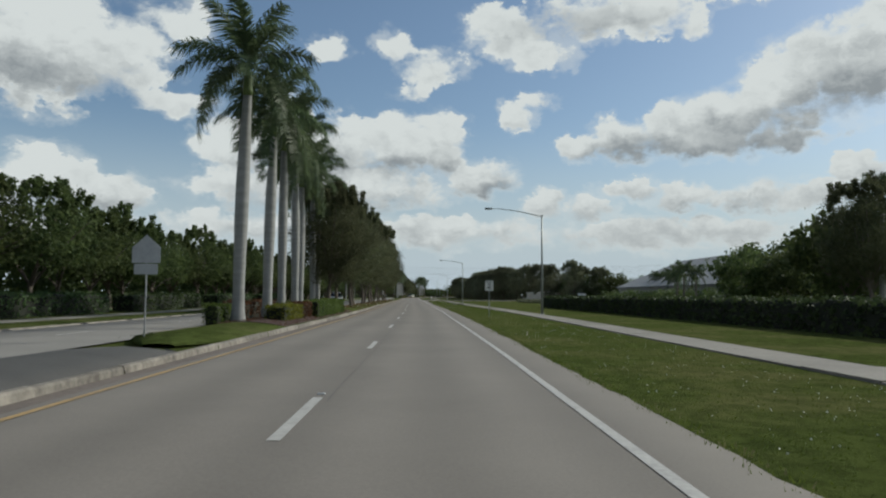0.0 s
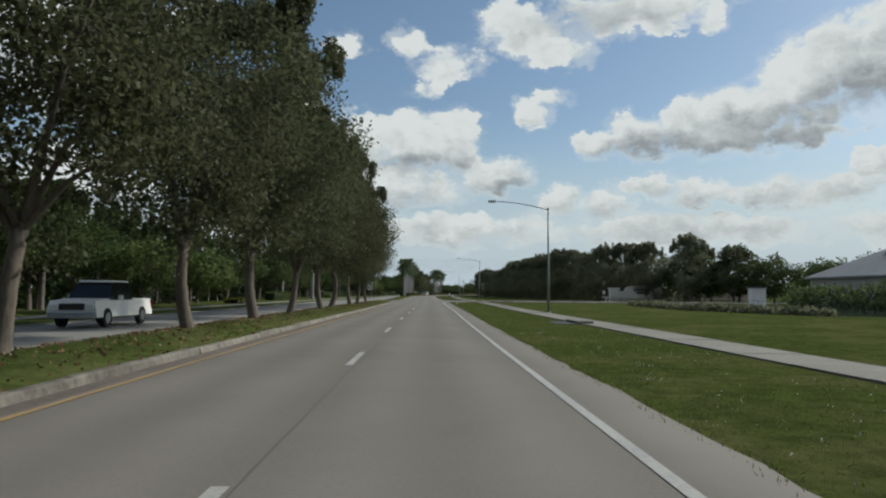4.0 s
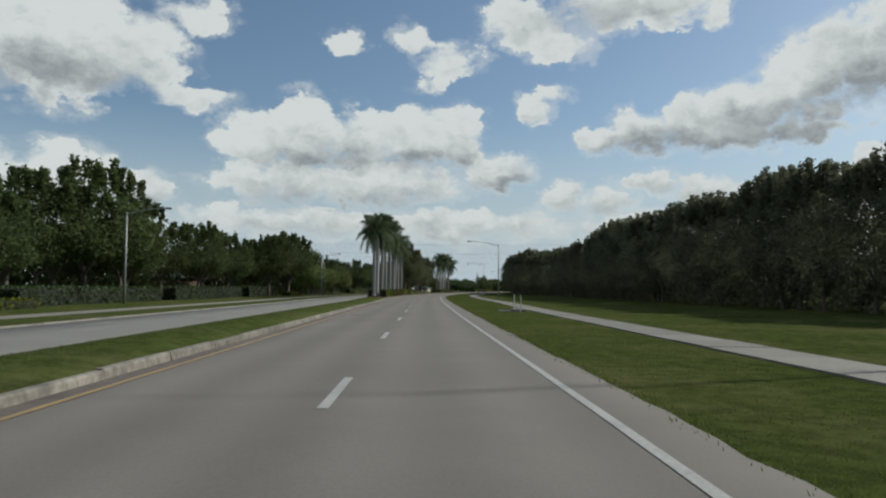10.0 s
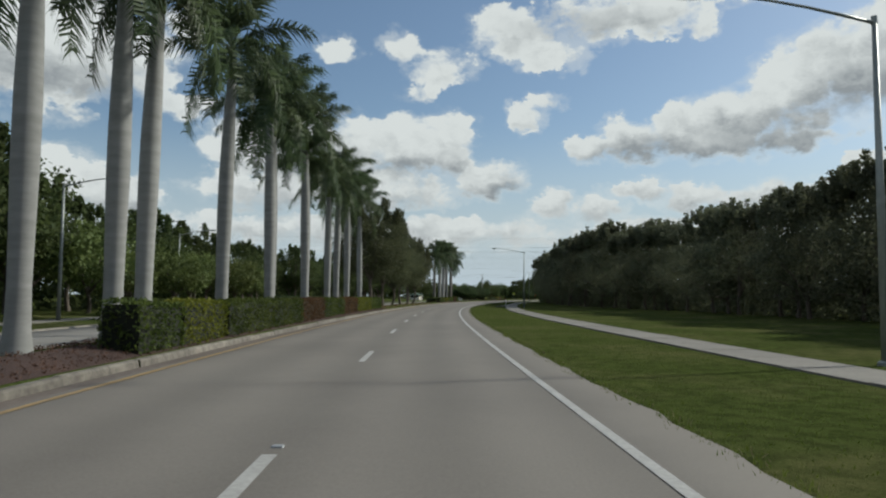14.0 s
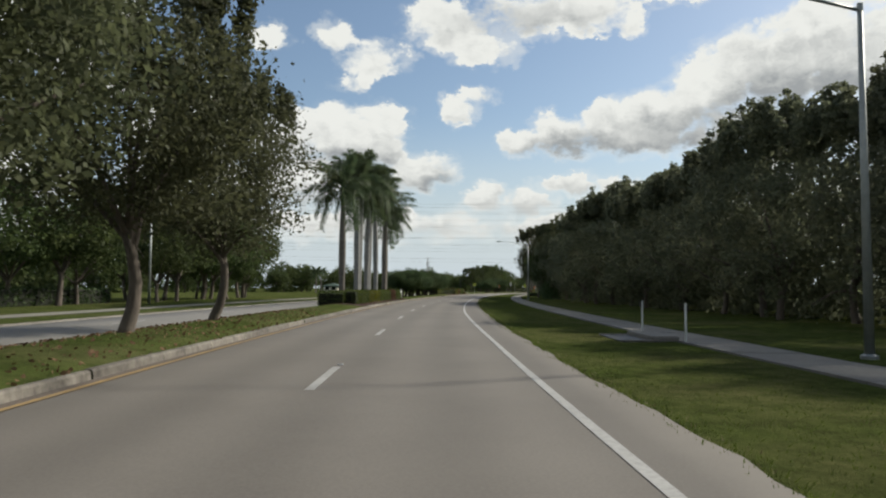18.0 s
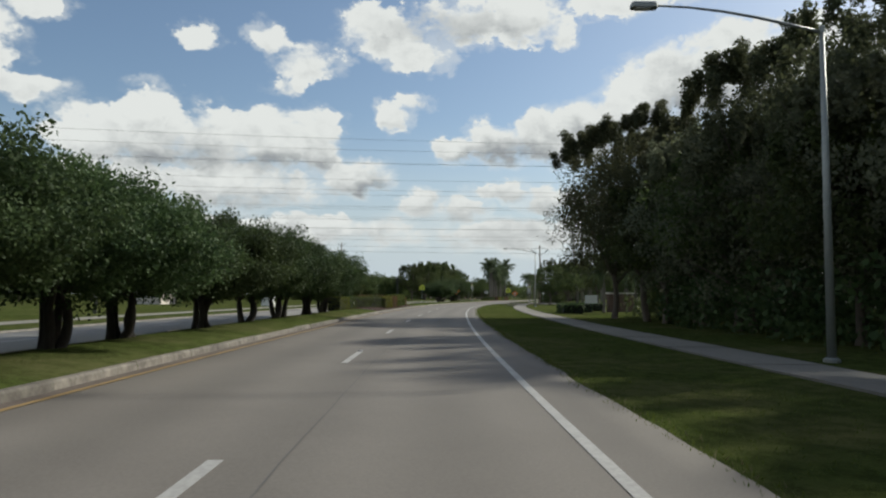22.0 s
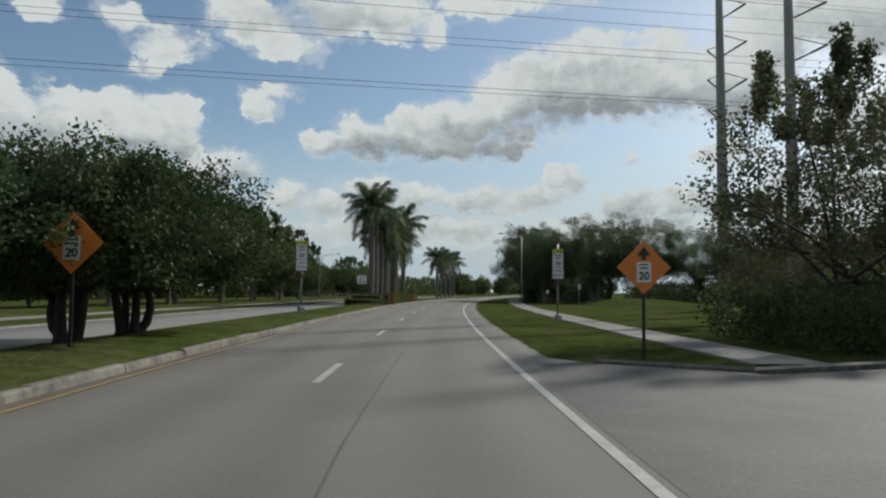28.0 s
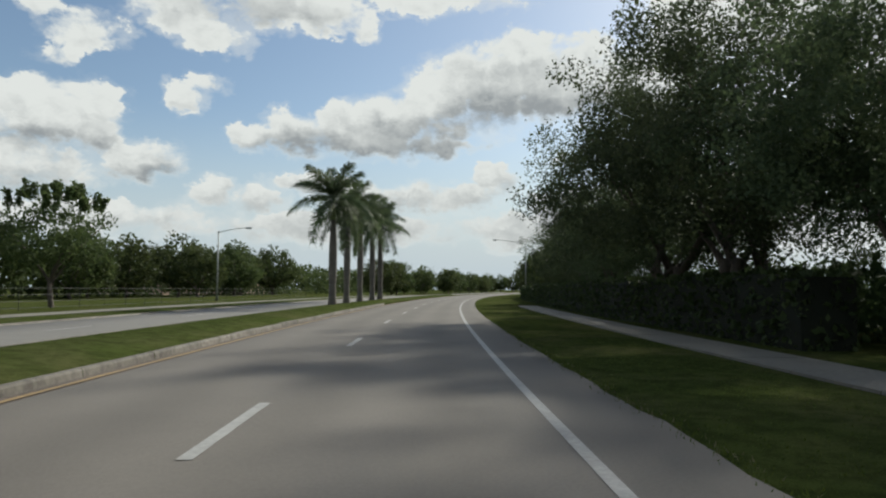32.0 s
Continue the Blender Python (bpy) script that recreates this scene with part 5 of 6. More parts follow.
def hedge(s0, s1, u0, u1, tall, leaf, label, base=0.0, seed=0, density=210.0, size=0.06, group="clipped hedges", shift=0.0):
    """A clipped hedge: a near-black core for the shade inside and a skin of small leaves; it moves over by shift on its
    way.
    """
    rng = np.random.default_rng(seed + int(s0 * 7) + 5000)
    t = thing("hedge", label, "hedge", group, at=turned((s0 + s1) / 2, (u0 + u1) / 2, 0))
    inv = t.matrix_basis.inverted()

    def over(s):
        return shift * (s - s0) / (s1 - s0)

    def top(s):
        return base + tall * (1 + 0.05 * math.sin(s * 1.3) + 0.03 * math.sin(s * 3.1))
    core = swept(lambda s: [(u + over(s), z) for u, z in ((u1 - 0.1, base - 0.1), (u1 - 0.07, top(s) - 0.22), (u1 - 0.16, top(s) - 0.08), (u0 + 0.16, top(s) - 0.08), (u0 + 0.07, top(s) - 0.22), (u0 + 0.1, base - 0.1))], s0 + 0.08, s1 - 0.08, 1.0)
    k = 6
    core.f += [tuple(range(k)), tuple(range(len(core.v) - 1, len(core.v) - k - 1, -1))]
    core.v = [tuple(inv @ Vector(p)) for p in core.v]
    part("inside", core, HEDGE_SHADE_CORE, t)
    pts = []
    wide, length = u1 - u0, s1 - s0
    for area, kind in ((tall * length, "r"), (tall * length, "l"), (wide * length, "t"), (tall * wide, "a"), (tall * wide, "b")):
        for _ in range(int(area * density)):
            s, u, z = rng.uniform(s0, s1), rng.uniform(u0, u1), base + tall * rng.random()
            if kind == "r":
                u = u1
            elif kind == "l":
                u = u0
            elif kind == "t":
                z = top(s)
            else:
                s = s0 if kind == "a" else s1
            if z > top(s):
                z = top(s)
            pts.append(tuple(inv @ on(s, u + over(s), z)))
    part("leaves", leaf_mesh("leaves", leaf, pts, 0.05, 1, size, rng, long=1.6), None, t)
    return t


hedge(-30, 100, 18.1, 19.4, 1.55, LEAF_FIG, "long dark clipped hedge along the lawn", -0.1, 1, 28, 0.16)
hedge(30.5, 33.2, -9.6, -8.9, 0.75, HEDGE_GREEN, "low clipped green hedge among palms", 0.28, 2)
hedge(33.0, 37.5, -7.5, -6.5, 0.8, HEDGE_YELLOW, "low clipped yellow-green hedge on the mulch", 0.18, 3)
hedge(37.7, 40.6, -7.4, -6.5, 0.85, HEDGE_RED, "low dark red hedge on the mulch", 0.2, 4)
hedge(40.8, 54.0, -7.1, -6.1, 0.95, HEDGE_GREEN, "clipped green hedge beside the kerb", 0.18, 5)
hedge(33.5, 45, -9.7, -9.2, 0.85, HEDGE_RED, "dark red shrubs under the palms", 0.28, 6, 45, 0.1)
hedge(340.5, 343.5, -9.8, -8.8, 1.1, HEDGE_GREEN, "rounded green shrub among palms", 0.2, 7)
for s0, s1, leaf, tone in ((334.5, 337.2, HEDGE_GREEN, "green"), (337.3, 341.0, HEDGE_YELLOW, "yellow-green"), (341.4, 353.5, HEDGE_GREEN, "green"), (353.7, 360, HEDGE_RED, "reddish"), (360.2, 368, HEDGE_GREEN, "green"), (368.2, 375, HEDGE_RED, "reddish"), (375.2, 384, HEDGE_YELLOW, "yellow-green"), (384.2, 391.5, HEDGE_GREEN, "green")):
    hedge(s0, s1, -7.3, -6.3, 1.1, leaf, "clipped %s hedge beside the kerb" % tone, 0.2, 8)
for s0, s1, leaf, tone in ((464, 471, HEDGE_GREEN, "dull green"), (471.2, 478.5, HEDGE_YELLOW, "yellow-green"), (478.7, 487, HEDGE_GREEN, "green"), (487.2, 491.5, HEDGE_RED, "reddish"), (491.7, 496.6, HEDGE_GREEN, "dark green")):
    hedge(s0, s1, -7.9, -6.9, 1.05, leaf, "clipped %s hedge under the palms" % tone, 0.22, 9)
for s0, s1, u, leaf, tone, h, slant in ((562.2, 564.8, -9.6, HEDGE_YELLOW, "yellow-green", 1.15, 0.3), (564.9, 567.0, -9.5, HEDGE_GREEN, "green", 1.1, 0.3), (567.1, 572.6, -9.5, HEDGE_GREEN, "dark green", 1.15, 2.2), (572.7, 577.0, -7.0, HEDGE_YELLOW, "yellow-green", 1.1, 0.1), (577.1, 581.3, -6.95, HEDGE_RED, "dark red", 1.15, 0.0), (591.2, 592.4, -7.3, HEDGE_RED, "brownish red", 1.0, 0.0), (581.4, 591.1, -7.0, HEDGE_GREEN, "green", 1.3, -0.3)):
    hedge(s0, s1, u - 0.6, u + 0.6, h, leaf, "clipped %s hedge on the mulch" % tone, 0.22, 10, shift=slant)
hedge(463.4, 465.0, -9.8, -7.8, 1.0, HEDGE_GREEN, "clipped dull green hedge at the end of the palm bed", 0.22, 24)
hedge(573.5, 590, -9.6, -8.7, 1.2, HEDGE_RED, "dark red hedge behind the green ones", 0.25, 11, 55)
hedge(707.6, 710.6, -10.0, -7.4, 0.5, HEDGE_GREEN, "low border of grassy light-green plants", 0.22, 12, 150, 0.09, shift=1.2)
hedge(710.8, 713.4, -9.8, -6.9, 0.95, LEAF_FIG, "clipped dark-green hedge across the end of the bed", 0.2, 13, 170, 0.06)
hedge(713.6, 731, -9.85, -9.3, 1.05, HEDGE_RED, "dark red hedge under the palms", 0.2, 14)
hedge(713.6, 717.4, -7.4, -6.4, 1.0, HEDGE_RED, "brownish red hedge by the kerb", 0.2, 15)
hedge(717.5, 722.4, -7.4, -6.3, 1.05, HEDGE_YELLOW, "bright yellow-green hedge by the kerb", 0.2, 16)
hedge(722.5, 729.4, -7.4, -6.3, 1.05, HEDGE_GREEN, "olive-green hedge with strappy leaves by the kerb", 0.2, 17)
hedge(729.5, 736.2, -7.4, -6.3, 1.08, HEDGE_RED, "brownish red hedge by the kerb", 0.2, 25)
hedge(736.3, 742.4, -7.4, -6.3, 1.0, HEDGE_YELLOW, "yellow-green hedge by the kerb", 0.2, 26)
hedge(742.3, 744.5, -7.9, -7.2, 0.5, HEDGE_RED, "low red shrubs at the end of the bed", 0.2, 18)
hedge(752, 868, 9.9, 11.6, 2.15, LEAF_FIG, "tall dark clipped hedge along the pavement", -0.1, 19, 26, 0.15)
thicket("shrubs", "loose dull-green shrubs at the driveway", LEAF_FAR, 659, 668, lambda s: 10.4, 0, 5.5, 0.0, 1.9, 420, 26, 0.1, 20, 0.3)
for k, (s0, s1) in enumerate(((-28, -8), (-4, 12), (15, 30), (33, 52), (56, 74), (80, 98), (104, 120))):
    hedge(s0, s1, -24.6, -22.9, 1.5, LEAF_FIG, "clipped dark-green hedge in front of the trees", -0.05, 30 + k, 24, 0.16, "hedges beyond the oncoming lanes")
for k, (s0, s1, u, h, leaf) in enumerate(((172, 178, -23, 0.7, HEDGE_YELLOW), (180, 184, -24, 0.6, HEDGE_GREEN), (200, 214, -25, 1.4, HEDGE_GREEN), (262, 271, -24.5, 0.8, HEDGE_YELLOW), (275, 300, -28, 1.5, LEAF_FIG), (304, 330, -28, 1.6, LEAF_FIG), (334, 352, -28, 1.7, LEAF_FIG), (349, 357, -25, 0.8, HEDGE_YELLOW), (418, 428, -26, 0.8, HEDGE_YELLOW), (430, 470, -30, 1.4, LEAF_FIG))):
    hedge(s0, s1, u - 0.8, u + 0.8, h, leaf, "clipped low hedge before the garden trees" if h < 1 else "tall clipped dark hedge before the garden trees", -0.05, 40 + k, 26, 0.15, "hedges beyond the oncoming lanes")
for k, (s0, s1, u) in enumerate(((574, 580, 13.5), (568, 573, 11.8), (581, 586, 16))):
    hedge(s0, s1, u - 1.0, u + 1.0, 0.85, LEAF_FIG, "dark low shrubs on the lawn", -0.07, 60 + k, 30, 0.13)

# ---- street lamps ----


def street_lamp(tall=8.5, reach=4.3, rise=0.65):
    """The pole at the origin, the arm towards -x."""
    t = thing("street_lamp", "grey tapered street lamp with one long arm", "street lamp", "street lamps along the road")
    part("base", Shape().tube([(0, 0, -0.1), (0, 0, 0.06), (0, 0, 0.1)], [0.2, 0.2, 0.13], 12), LAMP_GREY, t)
    part("pole", Shape().tube([(0, 0, 0.02), (0, 0, tall * 0.5), (0, 0, tall)], [0.115, 0.09, 0.062], 10), LAMP_GREY, t, smooth=True)
    part("cap", Shape().tube([(0, 0, tall - 0.15), (0, 0, tall + 0.05)], [0.075, 0.07], 10), LAMP_GREY, t)
    arm = [(-reach * f, 0, tall - 0.12 + rise * math.sin(f * math.pi / 2)) for f in (0, 0.2, 0.4, 0.6, 0.8, 1.0)]
    part("arm", Shape().tube(arm, [0.045, 0.042, 0.038, 0.035, 0.03, 0.028], 8), LAMP_GREY, t, smooth=True)
    x, z = -reach, tall - 0.12 + rise
    part("luminaire", Shape().box((x - 0.62, -0.14, z - 0.07), (x + 0.06, 0.14, z + 0.07), 0.05), LAMP_GREY, t, "flat grey lamp head")
    part("lens", Shape().box((x - 0.5, -0.1, z - 0.1), (x - 0.12, 0.1, z - 0.068), 0.01), SIGN_WHITE, t)
    return t


LAMP = keep([street_lamp()])[0]
TALL_LAMP = keep([street_lamp(9.7, 2.7, 0.5)])[0]
LOW_LAMP = keep([street_lamp(7.6, 3.0, 0.5)])[0]
for s, u in ((58.9, 10.2), (147.0, 9.8), (241.6, 11.1), (335.4, 11.0), (427.0, 10.3), (519.8, 10.0), (612.4, 10.6), (838, 10)):
    copy_thing(LAMP, turned(s, u, -0.05))
copy_thing(TALL_LAMP, turned(742.0, 8.9, -0.05))
for s, u in ((284.2, -24.2), (357, -20.3), (387, -26), (467, -24.5), (550, -23.8), (759, -25.5), (806.5, -24.6), (880, -24)):
    copy_thing(LOW_LAMP, turned(s, u, -0.05, 180))

# ---- signs ----


def words(text, size, mat, parent, x, z, y=-0.012, align="CENTER"):
    c = bpy.data.curves.new("lettering", "FONT")
    c.body, c.size, c.align_x, c.align_y, c.extrude = text, size, align, "CENTER", 0.0012
    c.offset = size * 0.025
    c.materials.append(mat)
    ob = new("lettering", c)
    ob.parent = parent
    ob.matrix_basis = pose(x, y, z, 90, 0, 0)
    return ob


def rect(w, h, z, r=0.04):
    """Outline of a plate with rounded corners, its middle at height z."""
    out = []
    for cx, cz, a0 in ((w / 2 - r, -h / 2 + r, -90), (w / 2 - r, h / 2 - r, 0), (-w / 2 + r, h / 2 - r, 90), (-w / 2 + r, -h / 2 + r, 180)):
        out += [(cx + r * math.cos(radians(a0 + a)), z + cz + r * math.sin(radians(a0 + a))) for a in (0, 45, 90)]
    return out


def sign_post(name, label, s, u, z=0.0, tall=3.0, post=STEEL, turn=0.0, wide=0.045):
    t = thing(name, label, "road sign", at=turned(s, u, z, turn))
    part("post", Shape().box((-wide / 2, 0.03, -0.2), (wide / 2, 0.03 + wide, tall), 0.008), post, t)
    return t


def bars(parent, rows, width, z, step, thick=0.035, y=-0.014):
    """Writing that cannot be read, as plain bars."""
    for k in range(rows):
        w = width * (1, 0.8, 0.92, 0.7)[k % 4]
        part("bar", Shape().box((-w / 2, y, z - k * step - thick / 2), (w / 2, y + 0.004, z - k * step + thick / 2)), SIGN_INK, parent)


def framed(name, w, h, z, parent, face=SIGN_WHITE, edge=SIGN_INK):
    plate = part(name, Shape().plate(rect(w, h, z), 0.012), face, parent)
    for x0, x1, z0, z1 in ((-w / 2 + 0.03, w / 2 - 0.03, h / 2 - 0.035, h / 2 - 0.022), (-w / 2 + 0.03, w / 2 - 0.03, -h / 2 + 0.022, -h / 2 + 0.035), (-w / 2 + 0.022, -w / 2 + 0.035, -h / 2 + 0.03, h / 2 - 0.03), (w / 2 - 0.035, w / 2 - 0.022, -h / 2 + 0.03, h / 2 - 0.03)):
        part("border", Shape().box((x0, -0.0085, z + z0), (x1, -0.0065, z + z1)), edge, plate)
    return plate


t = sign_post("school_sign", "back of a grey five-sided sign with a plate below", 22.4, -8.9, 0.2, 3.15)
penta = [(-0.45, 2.3), (0.45, 2.3), (0.45, 2.8), (0.0, 3.2), (-0.45, 2.8)]
part("panel", Shape().plate(penta, 0.012), SIGN_BACK, t)
part("plate", Shape().plate(rect(0.75, 0.34, 2.1), 0.012), SIGN_BACK, t)
t = sign_post("speed_limit_sign", "white speed limit sign on a thin steel post", 51.5, 4.9, -0.05, 2.75)
p = framed("panel", 0.62, 0.76, 2.32, t)
words("SPEED", 0.15, SIGN_INK, p, 0, 2.56), words("LIMIT", 0.15, SIGN_INK, p, 0, 2.41), words("45", 0.34, SIGN_INK, p, 0, 2.16)
t = sign_post("notice_board", "tall white notice with dark header on two dark posts", 199.0, -9.3, 0.15, 2.9, DARK_METAL)
p = framed("panel", 0.78, 1.15, 2.3, t)
part("header", Shape().box((-0.26, -0.012, 2.6), (0.26, -0.008, 2.78), 0.001), SIGN_INK, p)
bars(p, 1, 0.56, 2.5, 0.115, 0.06)
words("Market", 0.13, SIGN_INK, p, 0, 2.38, -0.016), words("FRIDAYS", 0.13, SIGN_RED, p, 0, 2.23, -0.016), words("5-9 PM", 0.13, SIGN_RED, p, 0, 2.09, -0.016)
bars(p, 2, 0.45, 1.96, 0.1, 0.04)
t = sign_post("street_name_sign", "green street name plates over a stop sign seen edge-on", 220.8, 10.0, -0.07, 3.15)
part("name_plate", Shape().box((-0.55, -0.006, 3.1), (0.55, 0.006, 3.3)), SIGN_GREEN, t)
part("name_plate", Shape().box((-0.006, -0.4, 2.95), (0.006, 0.4, 3.1)), SIGN_GREEN, t)
part("bar", Shape().box((-0.42, -0.0095, 3.17), (0.42, -0.0065, 3.23)), SIGN_WHITE, t)
octagon = [(0.38 * math.cos(radians(22.5 + 45 * k)), 2.45 + 0.38 * math.sin(radians(22.5 + 45 * k))) for k in range(8)]
part("stop_plate", Shape().plate(octagon, 0.012), SIGN_BACK, t, "back of an eight-sided plate").matrix_basis = pose(0, 0, 0, 0, 0, 88)
part("plate", Shape().plate(rect(0.3, 0.45, 1.75), 0.012), SIGN_BACK, t).matrix_basis = pose(0, 0, 0, 0, 0, 88)
t = sign_post("keep_clear_sign", "small white sign on a thin post", 231, 35.6, -0.07, 2.2)
part("panel", Shape().plate(rect(0.45, 0.6, 1.9), 0.012), SIGN_WHITE, t)
sign_post("white_marker", "thin white marker post in the bed", 567.2, -8.75, 0.25, 1.05, SIGN_WHITE, wide=0.06)
for s, u, z in ((614.6, -7.6, 0.25), (626.2, 5.9, -0.05)):
    t = sign_post("school_crossing_sign", "yellow-green five-sided school sign on a post", s, u, z, 3.0)
    part("panel", Shape().plate([(x * 0.95, zz - 0.1) for x, zz in penta], 0.012), SIGN_LIME, t)
    part("symbol", Shape().box((-0.2, -0.012, 2.42), (-0.05, -0.008, 2.78), 0.001), SIGN_INK, t)
    part("symbol", Shape().box((0.05, -0.012, 2.38), (0.2, -0.008, 2.72), 0.001), SIGN_INK, t)
diamond = [(-0.66, 2.2), (0.0, 1.54), (0.66, 2.2), (0.0, 2.86)]
for s, u, z in ((655.5, -7.5, 0.3), (657.8, 5.2, -0.05)):
    t = sign_post("orange_warning_sign", "orange diamond warning sign on a dark post", s, u, z, 2.6, DARK_METAL, wide=0.07)
    p = part("panel", Shape().plate(diamond, 0.012), SIGN_ORANGE, t)
    part("inset", Shape().plate(rect(0.36, 0.5, 2.08, 0.02), 0.008), SIGN_WHITE, p, at=pose(0, -0.009, 0))
    part("arrow", Shape().plate([(-0.05, 2.38), (0.05, 2.38), (0.05, 2.48), (0.17, 2.48), (0, 2.7), (-0.17, 2.48), (-0.05, 2.48)], 0.006), SIGN_INK, p, at=pose(0, -0.01, 0))
    words("20", 0.26, SIGN_INK, p, 0, 1.98, -0.02)
    bars(p, 2, 0.24, 2.26, 0.08, 0.03, -0.02)
for s, u, z in ((680.0, -7.7, 0.3), (680.4, 6.8, -0.06)):
    t = thing("school_speed_signal", "school speed limit sign between two dark beacons on a steel post", "road sign", "school signals", at=turned(s, u, z))
    part("base", Shape().tube([(0, 0, -0.1), (0, 0, 0.28), (0, 0, 0.36)], [0.24, 0.2, 0.1], 4), POLE_CONCRETE, t)
    part("post", Shape().tube([(0, 0, 0.2), (0, 0, 4.35)], 0.055, 10), STEEL, t, smooth=True)
    p = part("header", Shape().plate(rect(0.62, 0.24, 3.92, 0.03), 0.012), SIGN_LIME, t, at=pose(0, -0.07, 0))
    words("SCHOOL", 0.15, SIGN_INK, p, 0, 3.92)
    q = framed("panel", 0.62, 0.80, 3.39, t)
    q.matrix_basis = pose(0, -0.07, 0)
    words("SPEED", 0.15, SIGN_INK, q, 0, 3.67), words("LIMIT", 0.15, SIGN_INK, q, 0, 3.51), words("20", 0.32, SIGN_INK, q, 0, 3.22)
    q = framed("panel", 0.64, 0.62, 2.67, t)
    q.matrix_basis = pose(0, -0.07, 0)
    words("WHEN", 0.13, SIGN_INK, q, 0, 2.79), words("FLASHING", 0.12, SIGN_INK, q, 0, 2.56)
    for z0 in (4.5, 2.15):
        b = part("beacon", Shape().box((-0.17, -0.22, z0 - 0.17), (0.17, 0.0, z0 + 0.17), 0.05), DARK_METAL, t, "dark signal head")
        part("visor", Shape().tube([(0, -0.22, z0), (0, -0.46, z0)], 0.15, 14, cap=False), DARK_METAL, b, smooth=True)
        part("lens", Shape().tube([(0, -0.225, z0), (0, -0.235, z0)], 0.13, 14), AMBER_LENS, b)
t = sign_post("fines_sign", "white notice with black writing on a dark post", 708.0, -8.35, 0.3, 2.75, DARK_METAL)
p = framed("panel", 0.95, 0.85, 2.35, t)
words("SPEEDING", 0.17, SIGN_RED, p, 0, 2.60), words("FINES", 0.19, SIGN_INK, p, 0, 2.35), words("DOUBLED", 0.18, SIGN_INK, p, 0, 2.10)
t = sign_post("small_white_sign", "small white sign on a steel post near the bank", 719, 14.2, 0.0, 2.5)
p = framed("panel", 0.32, 0.55, 2.2, t)
bars(p, 3, 0.18, 2.35, 0.14, 0.05)
t = sign_post("white_plate", "small white plate on the wooden gate", 737.0, 12.2, 0.0, 1.75, POLE_WOOD)
part("panel", Shape().plate(rect(0.36, 0.42, 1.6), 0.012), SIGN_WHITE, t)
t = sign_post("stop_sign", "stop sign seen from behind at the driveway", 657.4, 11.4, -0.07, 2.6)
part("panel", Shape().plate([(x, z - 0.15) for x, z in octagon], 0.012), SIGN_BACK, t, at=pose(0, 0, 0, 0, 0, 55))
t = thing("beacon_post", "dark slim post with a flat box on top", "post", at=turned(601.5, -9.3, 0.2))
part("post", Shape().tube([(0, 0, -0.1), (0, 0, 3.75)], 0.07, 8), DARK_METAL, t)
part("box", Shape().box((-0.3, -0.14, 3.75), (0.3, 0.14, 3.87), 0.03), DARK_METAL, t)
part("lamp", Shape().box((-0.12, -0.12, 3.4), (0.12, 0.02, 3.68), 0.03), DARK_METAL, t)
t = sign_post("white_board", "white board on two short posts by the shrubs", 571.5, 14.0, -0.07, 0.9, DARK_METAL)
part("panel", Shape().plate(rect(1.2, 0.8, 1.35), 0.03), SIGN_WHITE, t)

t = thing("light_pole", "slim dark pole with a small floodlight by the school", "lamp post", at=turned(648, 40.0, -0.07))
part("pole", Shape().tube([(0, 0, 0), (0, 0, 9.4)], [0.11, 0.07], 8), DARK_METAL, t, smooth=True)
part("floodlight", Shape().box((-0.35, -0.18, 9.3), (0.35, 0.18, 9.55), 0.06), DARK_METAL, t)
part("collar", Shape().tube([(0, 0, 8.95), (0, 0, 9.1)], 0.13, 10), DARK_METAL, t)

# ---- utility poles and wires ----


def mast(s, u, tall, label, mat=POLE_CONCRETE, base_r=0.42, top_r=0.22, arms=4, side=1, reach=1.9):
    t = thing("transmission_pole", label, "power pole", "transmission poles", at=turned(s, u, -0.1))
    part("pole", Shape().tube([(0, 0, 0), (0, 0, tall * 0.5), (0, 0, tall)], [base_r, (base_r + top_r) / 2, top_r], 12), mat, t, smooth=True)
    for k in range(arms):
        z = tall - 1.0 - k * 2.75
        for way in ((-1, 1) if side == 0 else (side,)):
            arm = part("arm", Shape().tube([(0, 0, z - 1.15), (way * reach, 0, z)], [0.065, 0.05], 6).tube([(0, 0, z + 0.55), (way * reach, 0, z)], [0.04, 0.03], 6), DARK_METAL, t)
            part("insulator", Shape().tube([(way * reach * 0.55, 0, z - 0.5), (way * reach, 0, z + 0.03)], 0.075, 8), DARK_METAL, arm)
    return t


mast(704.0, 25.00, 24.8, "grey transmission pole with short arms that point over the road", arms=3, side=-1, reach=1.3, base_r=0.46)
mast(684.0, 21.9, 26.5, "tall grey transmission pole with slanting arms", side=1, reach=2.4)
mast(690.2, 19.9, 26.2, "tall grey transmission pole with slanting arms", arms=4, side=1, reach=1.9, base_r=0.46)
mast(667.5, 19.0, 17.5, "leaning grey utility pole beside the driveway", base_r=0.3, top_r=0.18, arms=2, side=1).matrix_basis = turned(667.5, 19, -0.1) @ pose(0, 0, 0, 0, -4.5, 0)
mast(652.5, 10.9, 12.5, "slim weathered utility pole", POLE_WOOD, 0.17, 0.12, 1, 0)
